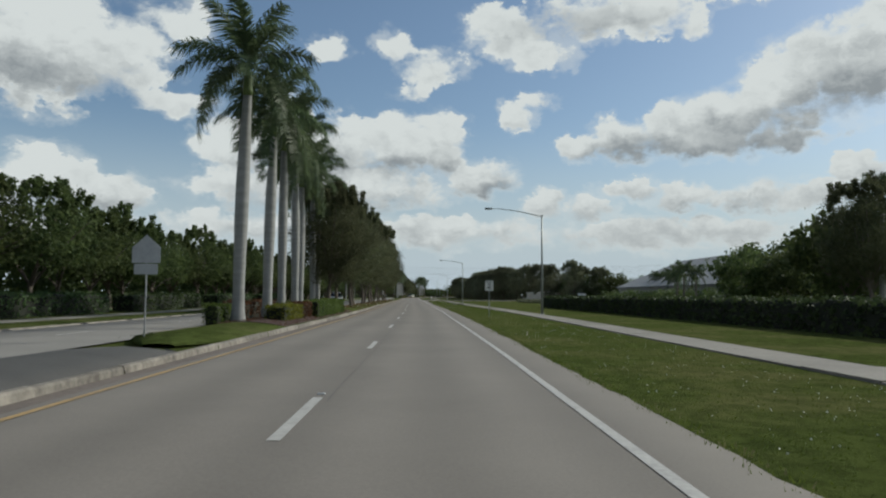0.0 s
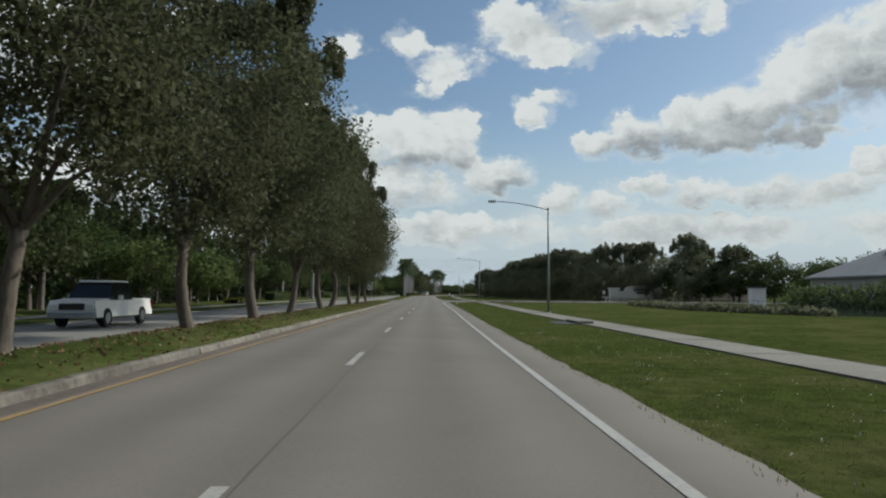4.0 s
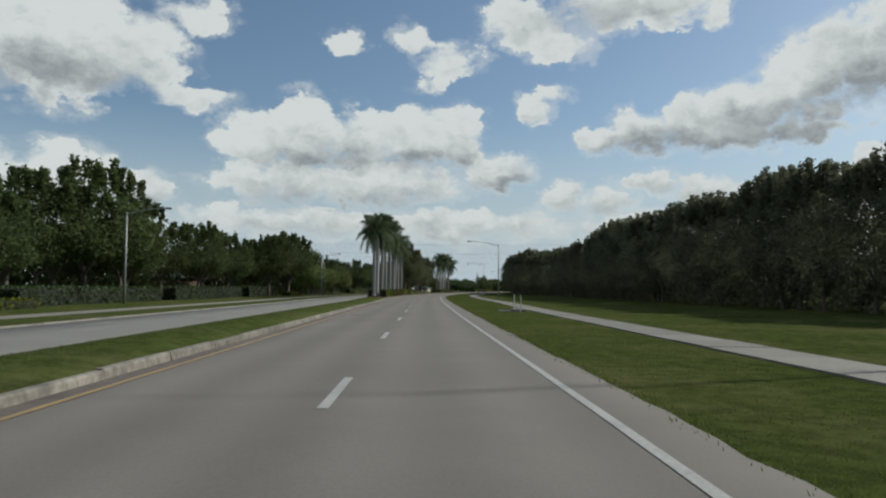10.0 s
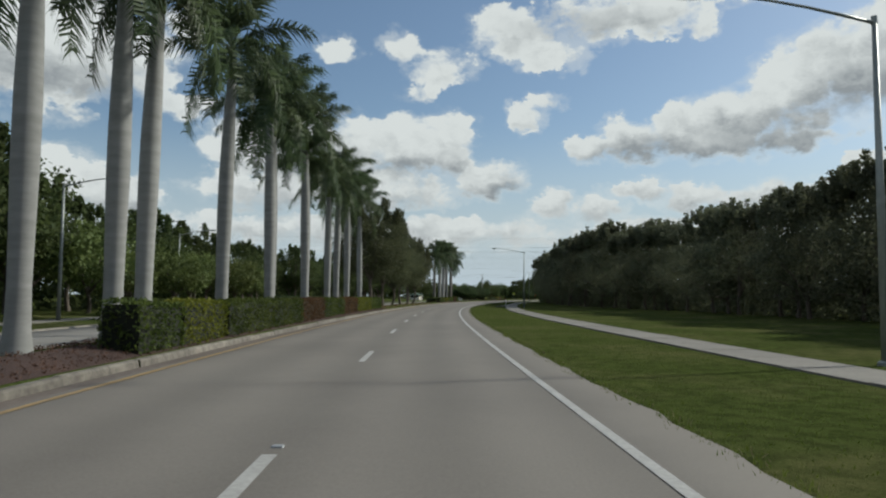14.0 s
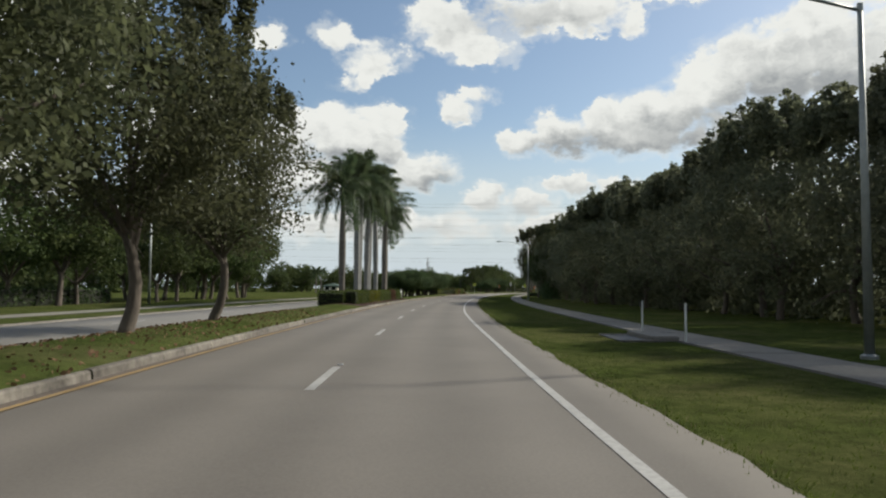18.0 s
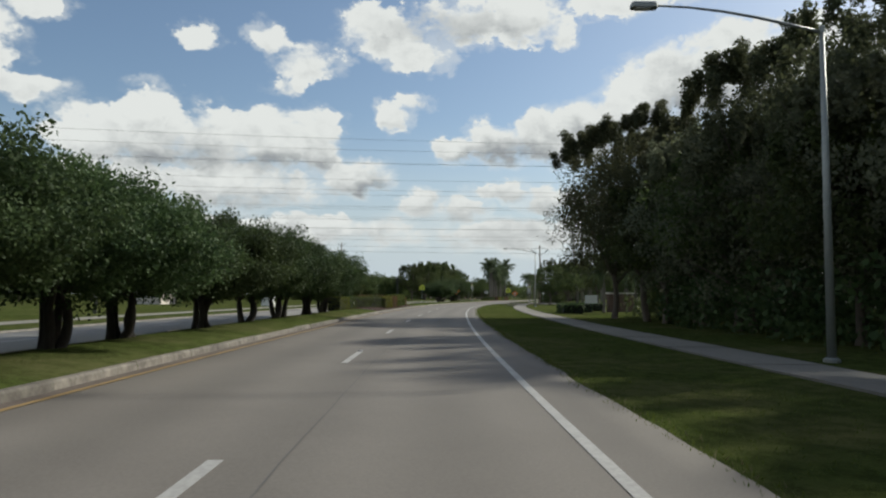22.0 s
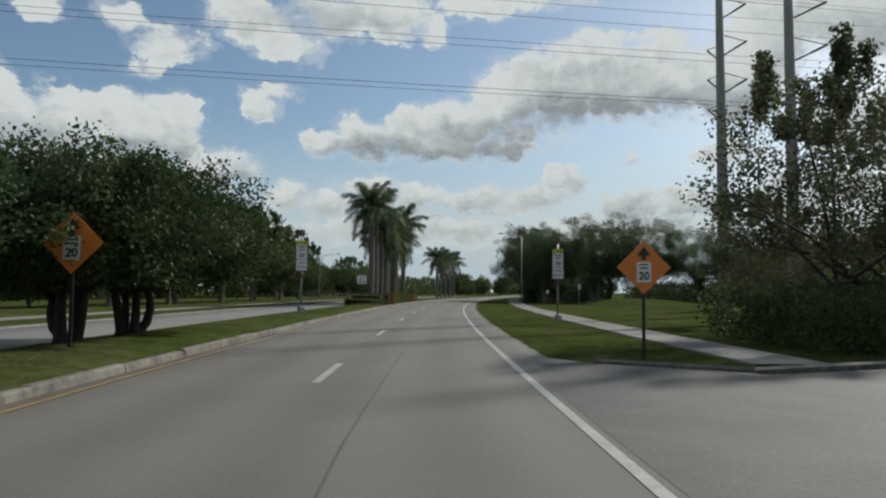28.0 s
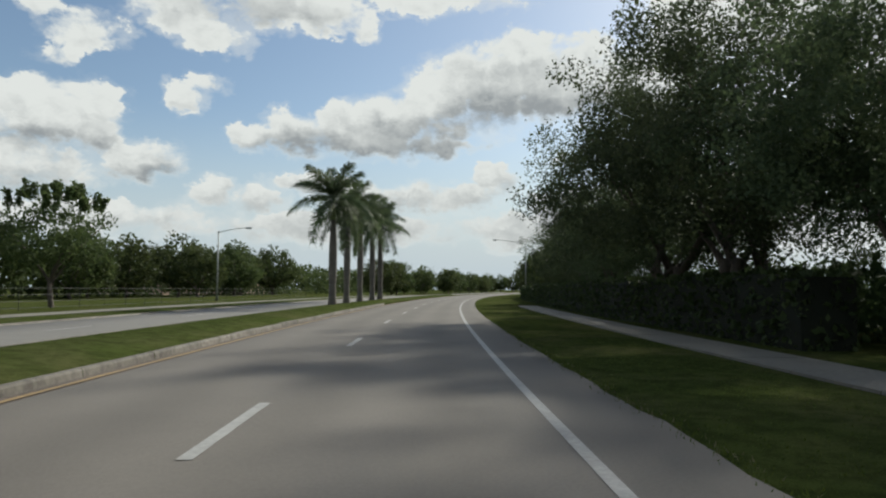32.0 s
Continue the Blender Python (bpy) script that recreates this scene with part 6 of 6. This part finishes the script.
for s, u, z in ((635.5, -27.5, 12.0), (560, -62, 11.0), (600, -95, 11)):
    t = thing("distribution_pole", "grey distribution pole with clustered insulators", "power pole", "distribution poles", at=turned(s, u, -0.1))
    part("pole", Shape().tube([(0, 0, 0), (0, 0, z)], [0.2, 0.12], 10), POLE_CONCRETE, t, smooth=True)
    for k in range(3):
        part("crossarm", Shape().tube([(-0.45, 0, z - 1.9 - k * 0.5), (0.45, 0, z - 1.9 - k * 0.5)], 0.05, 6).tube([(-0.42, 0, z - 1.9 - k * 0.5), (-0.5, 0, z - 1.4 - k * 0.5)], 0.06, 6).tube([(0.42, 0, z - 1.9 - k * 0.5), (0.5, 0, z - 1.4 - k * 0.5)], 0.06, 6), DARK_METAL, t)
    part("horns", Shape().tube([(-0.9, 0, z - 0.1), (0, 0, z - 1.0), (0.9, 0, z - 0.1)], 0.03, 5), DARK_METAL, t)
t = thing("roadside_pole", "short pale wooden pole behind the far pavement", "pole", at=turned(173.5, -21.5, -0.1))
part("pole", Shape().tube([(0, 0, 0), (0.12, 0, 6.4)], [0.15, 0.11], 10), POLE_CONCRETE, t, smooth=True)
wires = thing("power_lines", "thin dark power lines sagging across the road", "power line")
for s0, z, skew in ((612, 26, 0.2), (620, 26, 0.2), (622.5, 24.3, 0.2), (632, 26, 0.2), (638.5, 24, 0.2), (640, 22.2, 0.2), (648, 22.4, 0.2), (657, 21.2, 0.2), (668, 20, 0.2), (676, 18, 0.2), (690, 24.6, 0.2), (690.3, 22.0, 0.2), (690, 19.4, 0.2),
                    (690.3, 16.4, 0.2), (697, 26, 0.2), (697, 22.5, 0.2), (697, 18, 0.2), (652, 11.8, 0.25), (650, 10.6, 0.25)):
    path = []
    for k in range(29):
        u = -165 + k * 11.8
        f = (u + 165) / 330
        path.append(on(s0 + skew * u, u, z + 2.4 - 9.6 * f * (1 - f) * 1.0))
    part("wire", Shape().tube(path, 0.017, 4, cap=False), WIRE, wires)

# ---- buildings ----


def house(name, label, s, u, length, depth, eave, ridge, wall, roof, turn=0.0, windows=4, side_windows=2):
    """Length along the road, a hipped roof with overhang, windows and a door towards the road (-x side)."""
    t = thing(name, label, "house", at=turned(s, u, -0.07, turn))
    a, b = length / 2, depth / 2
    part("wall", Shape().box((-b, -a, 0), (b, a, eave)), wall, t)
    o, r = 0.6, max(0.5, a - b, a * 0.4)
    v = [(-b - o, -a - o, eave), (b + o, -a - o, eave), (b + o, a + o, eave), (-b - o, a + o, eave), (0, -r, ridge), (0, r, ridge)]
    v += [(x, y, eave - 0.22) for x, y, _ in v[:4]]
    part("roof", Shape().add(v, [(0, 1, 4), (1, 2, 5, 4), (2, 3, 5), (3, 0, 4, 5), (6, 7, 1, 0), (7, 8, 2, 1), (8, 9, 3, 2), (9, 6, 0, 3), (9, 8, 7, 6)]), roof, t)
    for k in range(windows):
        y = -a + length * (k + 0.5) / windows
        w = part("window", Shape().box((-b - 0.05, y - 0.75, 0.9), (-b + 0.05, y + 0.75, 2.3)), SIGN_WHITE, t)
        part("pane", Shape().box((-b - 0.07, y - 0.65, 1.0), (-b - 0.052, y + 0.65, 2.2)), GLASS, w)
    for k in range(side_windows):
        x = -b + depth * (k + 0.5) / side_windows
        w = part("window", Shape().box((x - 0.75, -a - 0.05, 0.9), (x + 0.75, -a + 0.05, 2.3)), SIGN_WHITE, t)
        part("pane", Shape().box((x - 0.65, -a - 0.07, 1.0), (x + 0.65, -a - 0.052, 2.2)), GLASS, w)
    return t


house("club_house", "long pale building under a wide grey hipped roof", 162, 70, 64, 26, 4.2, 11.2, STUCCO_GREY, ROOF_GREY, windows=9)
house("school_building", "white school block with dark windows and pale roof", 662, 66, 32, 42, 5.4, 9.2, STUCCO, ROOF_WHITE, windows=7, side_windows=9)
house("school_annex", "low white annex beside the school block", 652, 41, 12, 7.5, 3.3, 3.9, STUCCO, ROOF_WHITE, windows=2)
house("villa", "pink villa with tiled roof behind trees", 40, -42, 20, 14, 3.4, 6.0, STUCCO_PINK, ROOF_PALE)
house("villa", "pink villa with tiled roof behind trees", 5, -44, 18, 14, 3.4, 6.0, STUCCO_PINK, ROOF_PALE)
house("villa", "pink villa with pale tiled roof behind hedges", 345, -45, 22, 14, 3.2, 5.8, STUCCO_PINK, ROOF_PALE)
house("villa", "pale villa with tiled roof behind palms", 200, -46, 18, 14, 3.2, 5.8, STUCCO, ROOF_PALE)
house("villa", "pink villa behind the entrance wall", 262, 70, 18, 14, 3.6, 6.6, STUCCO_PINK, ROOF_PALE)
house("shed", "small hut with green roof beyond the field", 606, -48, 5, 4, 2.2, 3.0, STUCCO, UTILITY_GREEN, windows=1)
house("store", "long low dark-roofed building beyond the playing field", 905, -78, 60, 22, 4.5, 6.5, STUCCO_PINK, ROOF_GREY, windows=8)
# entrance wall at the side street
t = thing("entrance_wall", "white stucco entrance wall with an arched name panel", "wall", at=turned(238.5, 46, -0.07, 8))
part("panel", Shape().plate([(-4.2, 0.2), (4.2, 0.2), (4.2, 2.5)] + [(4.2 * math.cos(radians(a)), 2.5 + 1.0 * math.sin(radians(a))) for a in range(15, 180, 15)] + [(-4.2, 2.5)], 0.4), STUCCO, t)
part("pillar", Shape().box((-7.6, -0.6, 0), (-5.6, 0.6, 2.6), 0.12), STUCCO, t)
part("pillar_cap", Shape().box((-7.8, -0.75, 2.6), (-5.4, 0.75, 2.85), 0.08), STUCCO, t)
part("ledge", Shape().box((-9.6, -1.0, 0.75), (6.5, -0.6, 1.0), 0.06), STUCCO, t)
part("wing", Shape().box((-5.6, -0.2, 0), (-4.2, 0.2, 2.2), 0.05), STUCCO, t)
for k, w in enumerate((4.6, 3.2)):
    part("bar", Shape().box((-w / 2, -0.24, 2.2 - 0.62 * k), (w / 2, -0.21, 2.55 - 0.62 * k)), SIGN_INK, t)
for k in range(5):
    part("bracket", Shape().box((-8.8 + 3.4 * k, -0.95, 0), (-8.5 + 3.4 * k, -0.6, 0.75), 0.03), STUCCO, t)
t = thing("sign_wall", "brown brick sign wall in the planting bed", "wall", at=turned(577, 18.0, -0.07, 20))
part("wall", Shape().box((-1.6, -0.3, 0), (1.6, 0.3, 1.9), 0.05), BRICK_BROWN, t)
part("cap", Shape().box((-1.75, -0.4, 1.9), (1.75, 0.4, 2.05), 0.03), STUCCO, t)

# ---- fences and gates ----


def rail_fence(points, tall, label, rails=3, every=3.0, mat=STEEL, r=0.028):
    """Posts and rails along (s, u) points."""
    t = thing("fence", label, "fence")
    pts = [on(s, u, -0.07) for s, u in points]
    post = Shape().tube([(0, 0, 0), (0, 0, tall + 0.05)], r * 1.3, 6).mesh("post", mat)
    for a, b in zip(pts, pts[1:]):
        n = max(1, int((b - a).length / every))
        for k in range(n + 1):
            part("post", post, None, t, at=Matrix.Translation(a.lerp(b, k / n)))
        for k in range(rails):
            z = Vector((0, 0, tall * (k + 1) / rails))
            part("rail", Shape().tube([a + z, b + z], r, 5), mat, t)
    return t


rail_fence([(588, 21.5), (645, 22.5)], 1.5, "dark chain-link fence along the school lawn", 5, 3.2, DARK_METAL, 0.016)
rail_fence([(668, 20), (700, 21.5)], 1.3, "dark wire fence beside the driveway", 4, 3.2, DARK_METAL, 0.016)
rail_fence([(735, -23), (766, -23.4), (800, -23.5), (840, -24)], 1.5, "dark chain-link fence along the playing field", 4, 3.0, DARK_METAL, 0.013)
rail_fence([(742, 11.3), (746.5, 17.5)], 1.15, "dark weathered wooden rail gate by the trees", 3, 2.0, GATE_WOOD, 0.06)
rail_fence([(150, 44), (178, 31)], 0.9, "low dark fence beside the pond", 2, 2.0, DARK_METAL, 0.02)

# ---- pond, bank and small things by the road ----
structure("pond", Shape().add([on(s, u, -0.055) for s, u in ((142, 30), (160, 26), (184, 27), (192, 34), (186, 52), (160, 58), (140, 48))], [(6, 5, 4, 3, 2, 1, 0)]), WATER, "dark still pond in the lawn", "pond")
rng = np.random.default_rng(15)
rim = [on(s, u, 0.12) for s, u in ((142, 30), (160, 26), (184, 27), (192, 34))]
reeds = [tuple(a.lerp(b, f)) for a, b in zip(rim, rim[1:]) for f in np.linspace(0, 1, 90)]
tagged(new("pond_reeds", leaf_mesh("pond_reeds", LEAF_WOOD, reeds, 0.35, 12, 0.22, rng, 0, 2.6)), "dull reeds along the edge of the pond", "reeds", kind="stuff")
sh = Shape()
for k in range(25):
    s = 698 + k * 2.4
    f = math.sin(math.pi * k / 24)
    for u, z in ((16.0, -0.08), (18.2, 0.5 * f - 0.08), (20.5, 0.95 * f - 0.08), (24, 0.9 * f - 0.08), (30, -0.08)):
        sh.v.append(tuple(on(s, u + 0.4 * math.sin(k), z)))
sh.f = [(i * 5 + j, i * 5 + j + 1, (i + 1) * 5 + j + 1, (i + 1) * 5 + j) for i in range(24) for j in range(4)]
structure("grass_bank", sh, GRASS_MEDIAN, "low pale grassy bank behind the pavement", "bank", True)


def drain(s, u):
    t = thing("storm_drain", "dark storm drain slot under a concrete slab", "storm drain", "storm drains in the verge", at=turned(s, u, -0.07))
    # no hole: a flat black plate gives the shade of the opening
    part("pit", Shape().box((-0.75, -1.3, 0.0), (0.55, 1.3, 0.025), 0.01), SIGN_INK, t)
    part("slab", Shape().box((0.2, -1.5, 0.02), (1.05, 1.5, 0.17), 0.04), CONCRETE, t)
    for y in (-1.5, 1.5):
        part("apron", Shape().box((-0.75, y - 0.14, 0.0), (0.6, y + 0.14, 0.05), 0.02), KERB, t)
    return t


drain(278.6, 6.3)
drain(613.3, 6.5), drain(128, 7.6), drain(433.6, 6.5)
for s, u in ((280.4, 6.9), (276.8, 6.9), (436.0, 7.5), (431.4, 7.5)):
    t = thing("marker_stake", "thin pale wooden stake beside the drain", "stake", "stakes", at=turned(s, u, -0.07))
    part("stake", Shape().box((-0.03, -0.02, 0), (0.03, 0.02, 1.2), 0.006), SIGN_WHITE, t)
t = thing("utility_box", "dark green electrical cabinet on the far lawn", "utility box", at=turned(188, -26.0, -0.07))
part("body", Shape().box((-1.0, -0.8, 0), (1.0, 0.8, 1.25), 0.06), UTILITY_GREEN, t)
part("lid", Shape().box((-1.05, -0.85, 1.25), (1.05, 0.85, 1.33), 0.03), UTILITY_GREEN, t)
part("side_panel", Shape().box((1.0, -0.7, 0.1), (1.03, 0.2, 1.2), 0.01), SIGN_BACK, t)
t = thing("pump_house", "small white shed by the pond", "shed", at=turned(183.7, 44, -0.07))
part("body", Shape().box((-0.9, -0.7, 0), (0.9, 0.7, 2.4), 0.04), SIGN_WHITE, t)
part("roof", Shape().box((-1.05, -0.85, 2.4), (1.05, 0.85, 2.55), 0.04), ROOF_GREY, t)
t = thing("letter_box", "pale roadside cabinet with grey lid beyond the far lanes", "cabinet", at=turned(588, -23.5, -0.07))
part("body", Shape().box((-0.75, -0.5, 0), (0.75, 0.5, 1.2), 0.04), SIGN_WHITE, t)
part("lid", Shape().box((-0.85, -0.6, 1.2), (0.85, 0.6, 1.75), 0.1), SIGN_BACK, t)
t = thing("barrier_block", "low pale kerb blocks stacked at the corner", "block", at=turned(206.2, 8.3, -0.07))
for k in range(3):
    part("block", Shape().box((-0.3, -0.8 + 0.6 * k, 0), (0.3, -0.4 + 0.6 * k, 0.16), 0.04), KERB, t)

# ---- vehicles on the oncoming lanes ----


def loft(shape, profile, half, tuck=0.12):
    """A body from a side outline of (y, z); its sides lean in towards the top."""
    top = max(z for _, z in profile)
    low = min(z for _, z in profile)
    rings = []
    for side in (-1, 1):
        rings.append([(side * (half - tuck * ((z - low) / (top - low)) ** 2), y, z) for y, z in profile])
        rings.append([(side * (half - tuck * ((z - low) / (top - low)) ** 2) * 0.9, y * 0.985, low + (z - low) * 1.015) for y, z in profile])
    left, left_in, right, right_in = rings
    k = len(profile)
    shape.add(left + left_in + right_in + right, [])
    for i in range(k):
        j = (i + 1) % k
        shape.f += [(i, j, j + k, i + k), (i + k, j + k, j + 2 * k, i + 2 * k), (i + 2 * k, j + 2 * k, j + 3 * k, i + 3 * k)]
    shape.f += [tuple(range(k - 1, -1, -1)), tuple(range(3 * k, 4 * k))]
    return shape


def wheel(t, x, y, r, side):
    w = part("wheel", Shape().tube([(x - 0.11, y, r), (x - 0.09, y, r), (x + 0.09, y, r), (x + 0.11, y, r)], [r * 0.92, r, r, r * 0.92], 18), RUBBER, t, smooth=False)
    part("rim", Shape().tube([(x + side * 0.1, y, r), (x + side * 0.125, y, r)], [r * 0.62, r * 0.55], 12), STEEL, w)


def vehicle(name, label, s, u, paint, body, glass, length, half, r, axles, bed=False):
    t = thing(name, label, "car", at=turned(s, u, 0.02, 180))
    part("body", loft(Shape(), body, half), paint, t)
    part("glasshouse", loft(Shape(), glass, half - 0.1, 0.2), GLASS, t, "dark tinted windows")
    roof = [(y, z) for y, z in glass if z > max(zz for _, zz in glass) - 0.12]
    y0, y1, z1 = min(y for y, _ in roof), max(y for y, _ in roof), max(z for _, z in glass)
    part("roof", Shape().box((-half + 0.28, y0 - 0.05, z1 - 0.02), (half - 0.28, y1 + 0.05, z1 + 0.06), 0.05), paint, t)
    for y in axles:
        for side in (-1, 1):
            wheel(t, side * (half - 0.1), y, r, side)
    front, back = length / 2, -length / 2
    part("bumper", Shape().box((-half + 0.05, front - 0.14, 0.4), (half - 0.05, front + 0.06, 0.66), 0.05), STEEL, t)
    part("grille", Shape().box((-0.5, front - 0.04, 0.72), (0.5, front + 0.03, 0.98), 0.02), DARK_METAL, t)
    for side in (-1, 1):
        part("headlight", Shape().box((side * (half - 0.28) - 0.17, front - 0.06, 0.78), (side * (half - 0.28) + 0.17, front + 0.03, 0.96), 0.03), SIGN_WHITE, t)
        part("taillight", Shape().box((side * (half - 0.12) - 0.08, back - 0.02, 0.75), (side * (half - 0.12) + 0.08, back + 0.06, 1.05), 0.02), RED_LENS, t)
        part("mirror", Shape().box((side * (half + 0.08) - 0.09, 0.75, 1.12), (side * (half + 0.08) + 0.09, 0.87, 1.3), 0.03), paint, t)
    return t


pick_body = [(-2.75, 0.42), (2.7, 0.42), (2.78, 0.75), (2.7, 1.08), (1.55, 1.16), (-0.9, 1.16), (-2.75, 1.14)]
pick_glass = [(-0.75, 1.1), (1.45, 1.1), (0.85, 1.78), (0.5, 1.86), (-0.5, 1.86), (-0.7, 1.78)]
vehicle("pickup_truck", "white pickup truck on the oncoming lanes", 121.2, -13.9, CAR_WHITE, pick_body, pick_glass, 5.5, 0.98, 0.39, (1.75, -1.65))

# ---- grass tufts and litter, too many to count ----


def tufts(name, label, spots, mat, tall, seed):
    rng = np.random.default_rng(seed)
    n = len(spots)
    p = np.array(spots, float)
    a = rng.uniform(0, 2 * math.pi, n)
    w = np.stack([np.cos(a), np.sin(a), 0 * a], 1) * rng.uniform(0.006, 0.014, n)[:, None]
    lean = rng.normal(size=(n, 3)) * 0.025
    lean[:, 2] = tall * rng.uniform(0.5, 1.3, n)
    v = np.stack([p - w, p + w, p + lean], 1).reshape(-1, 3)
    me = bpy.data.meshes.new(name)
    me.vertices.add(3 * n)
    me.vertices.foreach_set("co", v.astype(np.float32).ravel())
    me.loops.add(3 * n)
    me.loops.foreach_set("vertex_index", np.arange(3 * n, dtype=np.int32))
    me.polygons.add(n)
    me.polygons.foreach_set("loop_start", np.arange(0, 3 * n, 3, dtype=np.int32))
    me.materials.append(mat)
    me.update(calc_edges=True)
    return tagged(new(name, me), label, "grass", kind="stuff")


GRASS_BLADES = foliage("grass_blades", (0.060, 0.085, 0.016), (0.105, 0.130, 0.030), 0.5, 0.8)
DRY_BLADES = foliage("dry_grass_blades", (0.11, 0.10, 0.05), (0.22, 0.20, 0.11), 0.2, 0.8)
rng = np.random.default_rng(21)


def scatter(n, s0, s1, lo, hi, z):
    out = []
    while len(out) < n:
        s = rng.uniform(s0, s1)
        u = lo(s) + (hi(s) - lo(s)) * rng.random()
        if 198 < s < 230 and 2 < u < 14 or 635 < s < 657 and u > 2:
            continue
        out.append(tuple(on(s, u, z(s, u))))
    return out


flat_z = lambda s, u: -0.075
edge_u = ragged
tufts("verge_grass", "short uneven mown grass of the verge", scatter(170000, -2, 760, lambda s: edge_u(s), lambda s: walk_u(s) - 0.95, flat_z), GRASS_BLADES, 0.038, 1)
tufts("verge_grass", "mown grass beyond the pavement", scatter(40000, -2, 760, lambda s: walk_u(s) + 0.95, lambda s: 17.5, flat_z), GRASS_BLADES, 0.038, 2)
tufts("edge_grass", "ragged grass that creeps over the edge of the asphalt", scatter(26000, -2, 760, lambda s: edge_u(s) - 0.12 - 0.14 * abs(math.sin(s * 0.9) * math.sin(s * 0.37)), lambda s: edge_u(s) + 0.22, lambda s, u: -0.04), GRASS_BLADES, 0.07, 3)
tufts("edge_grass", "dry brown grass at the edge of the asphalt", scatter(9000, -2, 760, lambda s: edge_u(s) - 0.1, lambda s: edge_u(s) + 0.3, lambda s, u: -0.05), DRY_BLADES, 0.06, 4)


def crown_z(s, u):
    a, b = kerb_u(s) - 0.2, median_far(s) + 0.18
    f = min(1, max(0, (u - b) / (a - b)))
    return float(np.interp(f, (0, 0.25, 0.5, 0.75, 1), (0.13, 0.27, 0.34, 0.27, 0.14))) - 0.01


for s0, s1 in ((22, 30), (66, 202), (227, 325), (392, 462), (504, 563), (603, 710), (748, 800)):
    tufts("median_grass", "short mown grass of the median", scatter(int(95 * (s1 - s0)), s0, s1, lambda s: median_far(s) + 0.25, lambda s: kerb_u(s) - 0.25, crown_z), GRASS_BLADES, 0.038, int(s0))
white_spots = [p for p in scatter(1500, -2, 230, lambda s: 3.4, lambda s: 8, flat_z)] + scatter(700, 60, 205, lambda s: median_far(s) + 0.4, lambda s: kerb_u(s) - 0.3, crown_z)
tagged(new("clover_flowers", leaf_mesh("clover_flowers", SIGN_WHITE, [(x, y, z + 0.06) for x, y, z in white_spots], 0.05, 2, 0.022, rng, 0, 1.0)), "tiny white flowers in the grass", "flowers", kind="stuff")
DRY_LEAF = foliage("dry_leaves", (0.09, 0.05, 0.03), (0.22, 0.14, 0.08), 0.1, 0.8)
fallen = [(x, y, z + 0.03) for x, y, z in scatter(5000, 66, 182, lambda s: median_far(s) + 0.4, lambda s: kerb_u(s) - 0.1, crown_z) + scatter(2600, 390, 450, lambda s: median_far(s) + 0.4, lambda s: kerb_u(s) - 0.1, crown_z)]
tagged(new("fallen_leaves", leaf_mesh("fallen_leaves", DRY_LEAF, fallen, 0.02, 1, 0.07, rng, 0, 1.4)), "dry brown leaves on the median grass", "leaves", kind="stuff")


MULCH_CHIP = foliage("mulch_chips", (0.045, 0.022, 0.016), (0.125, 0.066, 0.046), 0.05, 0.9)
chips = [p for s0, s1 in ((30, 59), (326, 392), (462, 499), (563, 594), (706, 742)) for p in scatter(int(150 * (s1 - s0)), s0, s1, lambda s: median_far(s) + 0.8, lambda s: kerb_u(s) - 0.26, crown_z)]
tagged(new("mulch_chips", leaf_mesh("mulch_chips", MULCH_CHIP, [(x, y, z + 0.045) for x, y, z in chips], 0.05, 3, 0.024, rng, 0, 2.2)), "loose shredded wood chips on the mulch beds", "mulch", kind="stuff")

# the model trees have been copied to their places
for model in stock:
    for ob in (*model.children_recursive, model):
        bpy.data.objects.remove(ob)
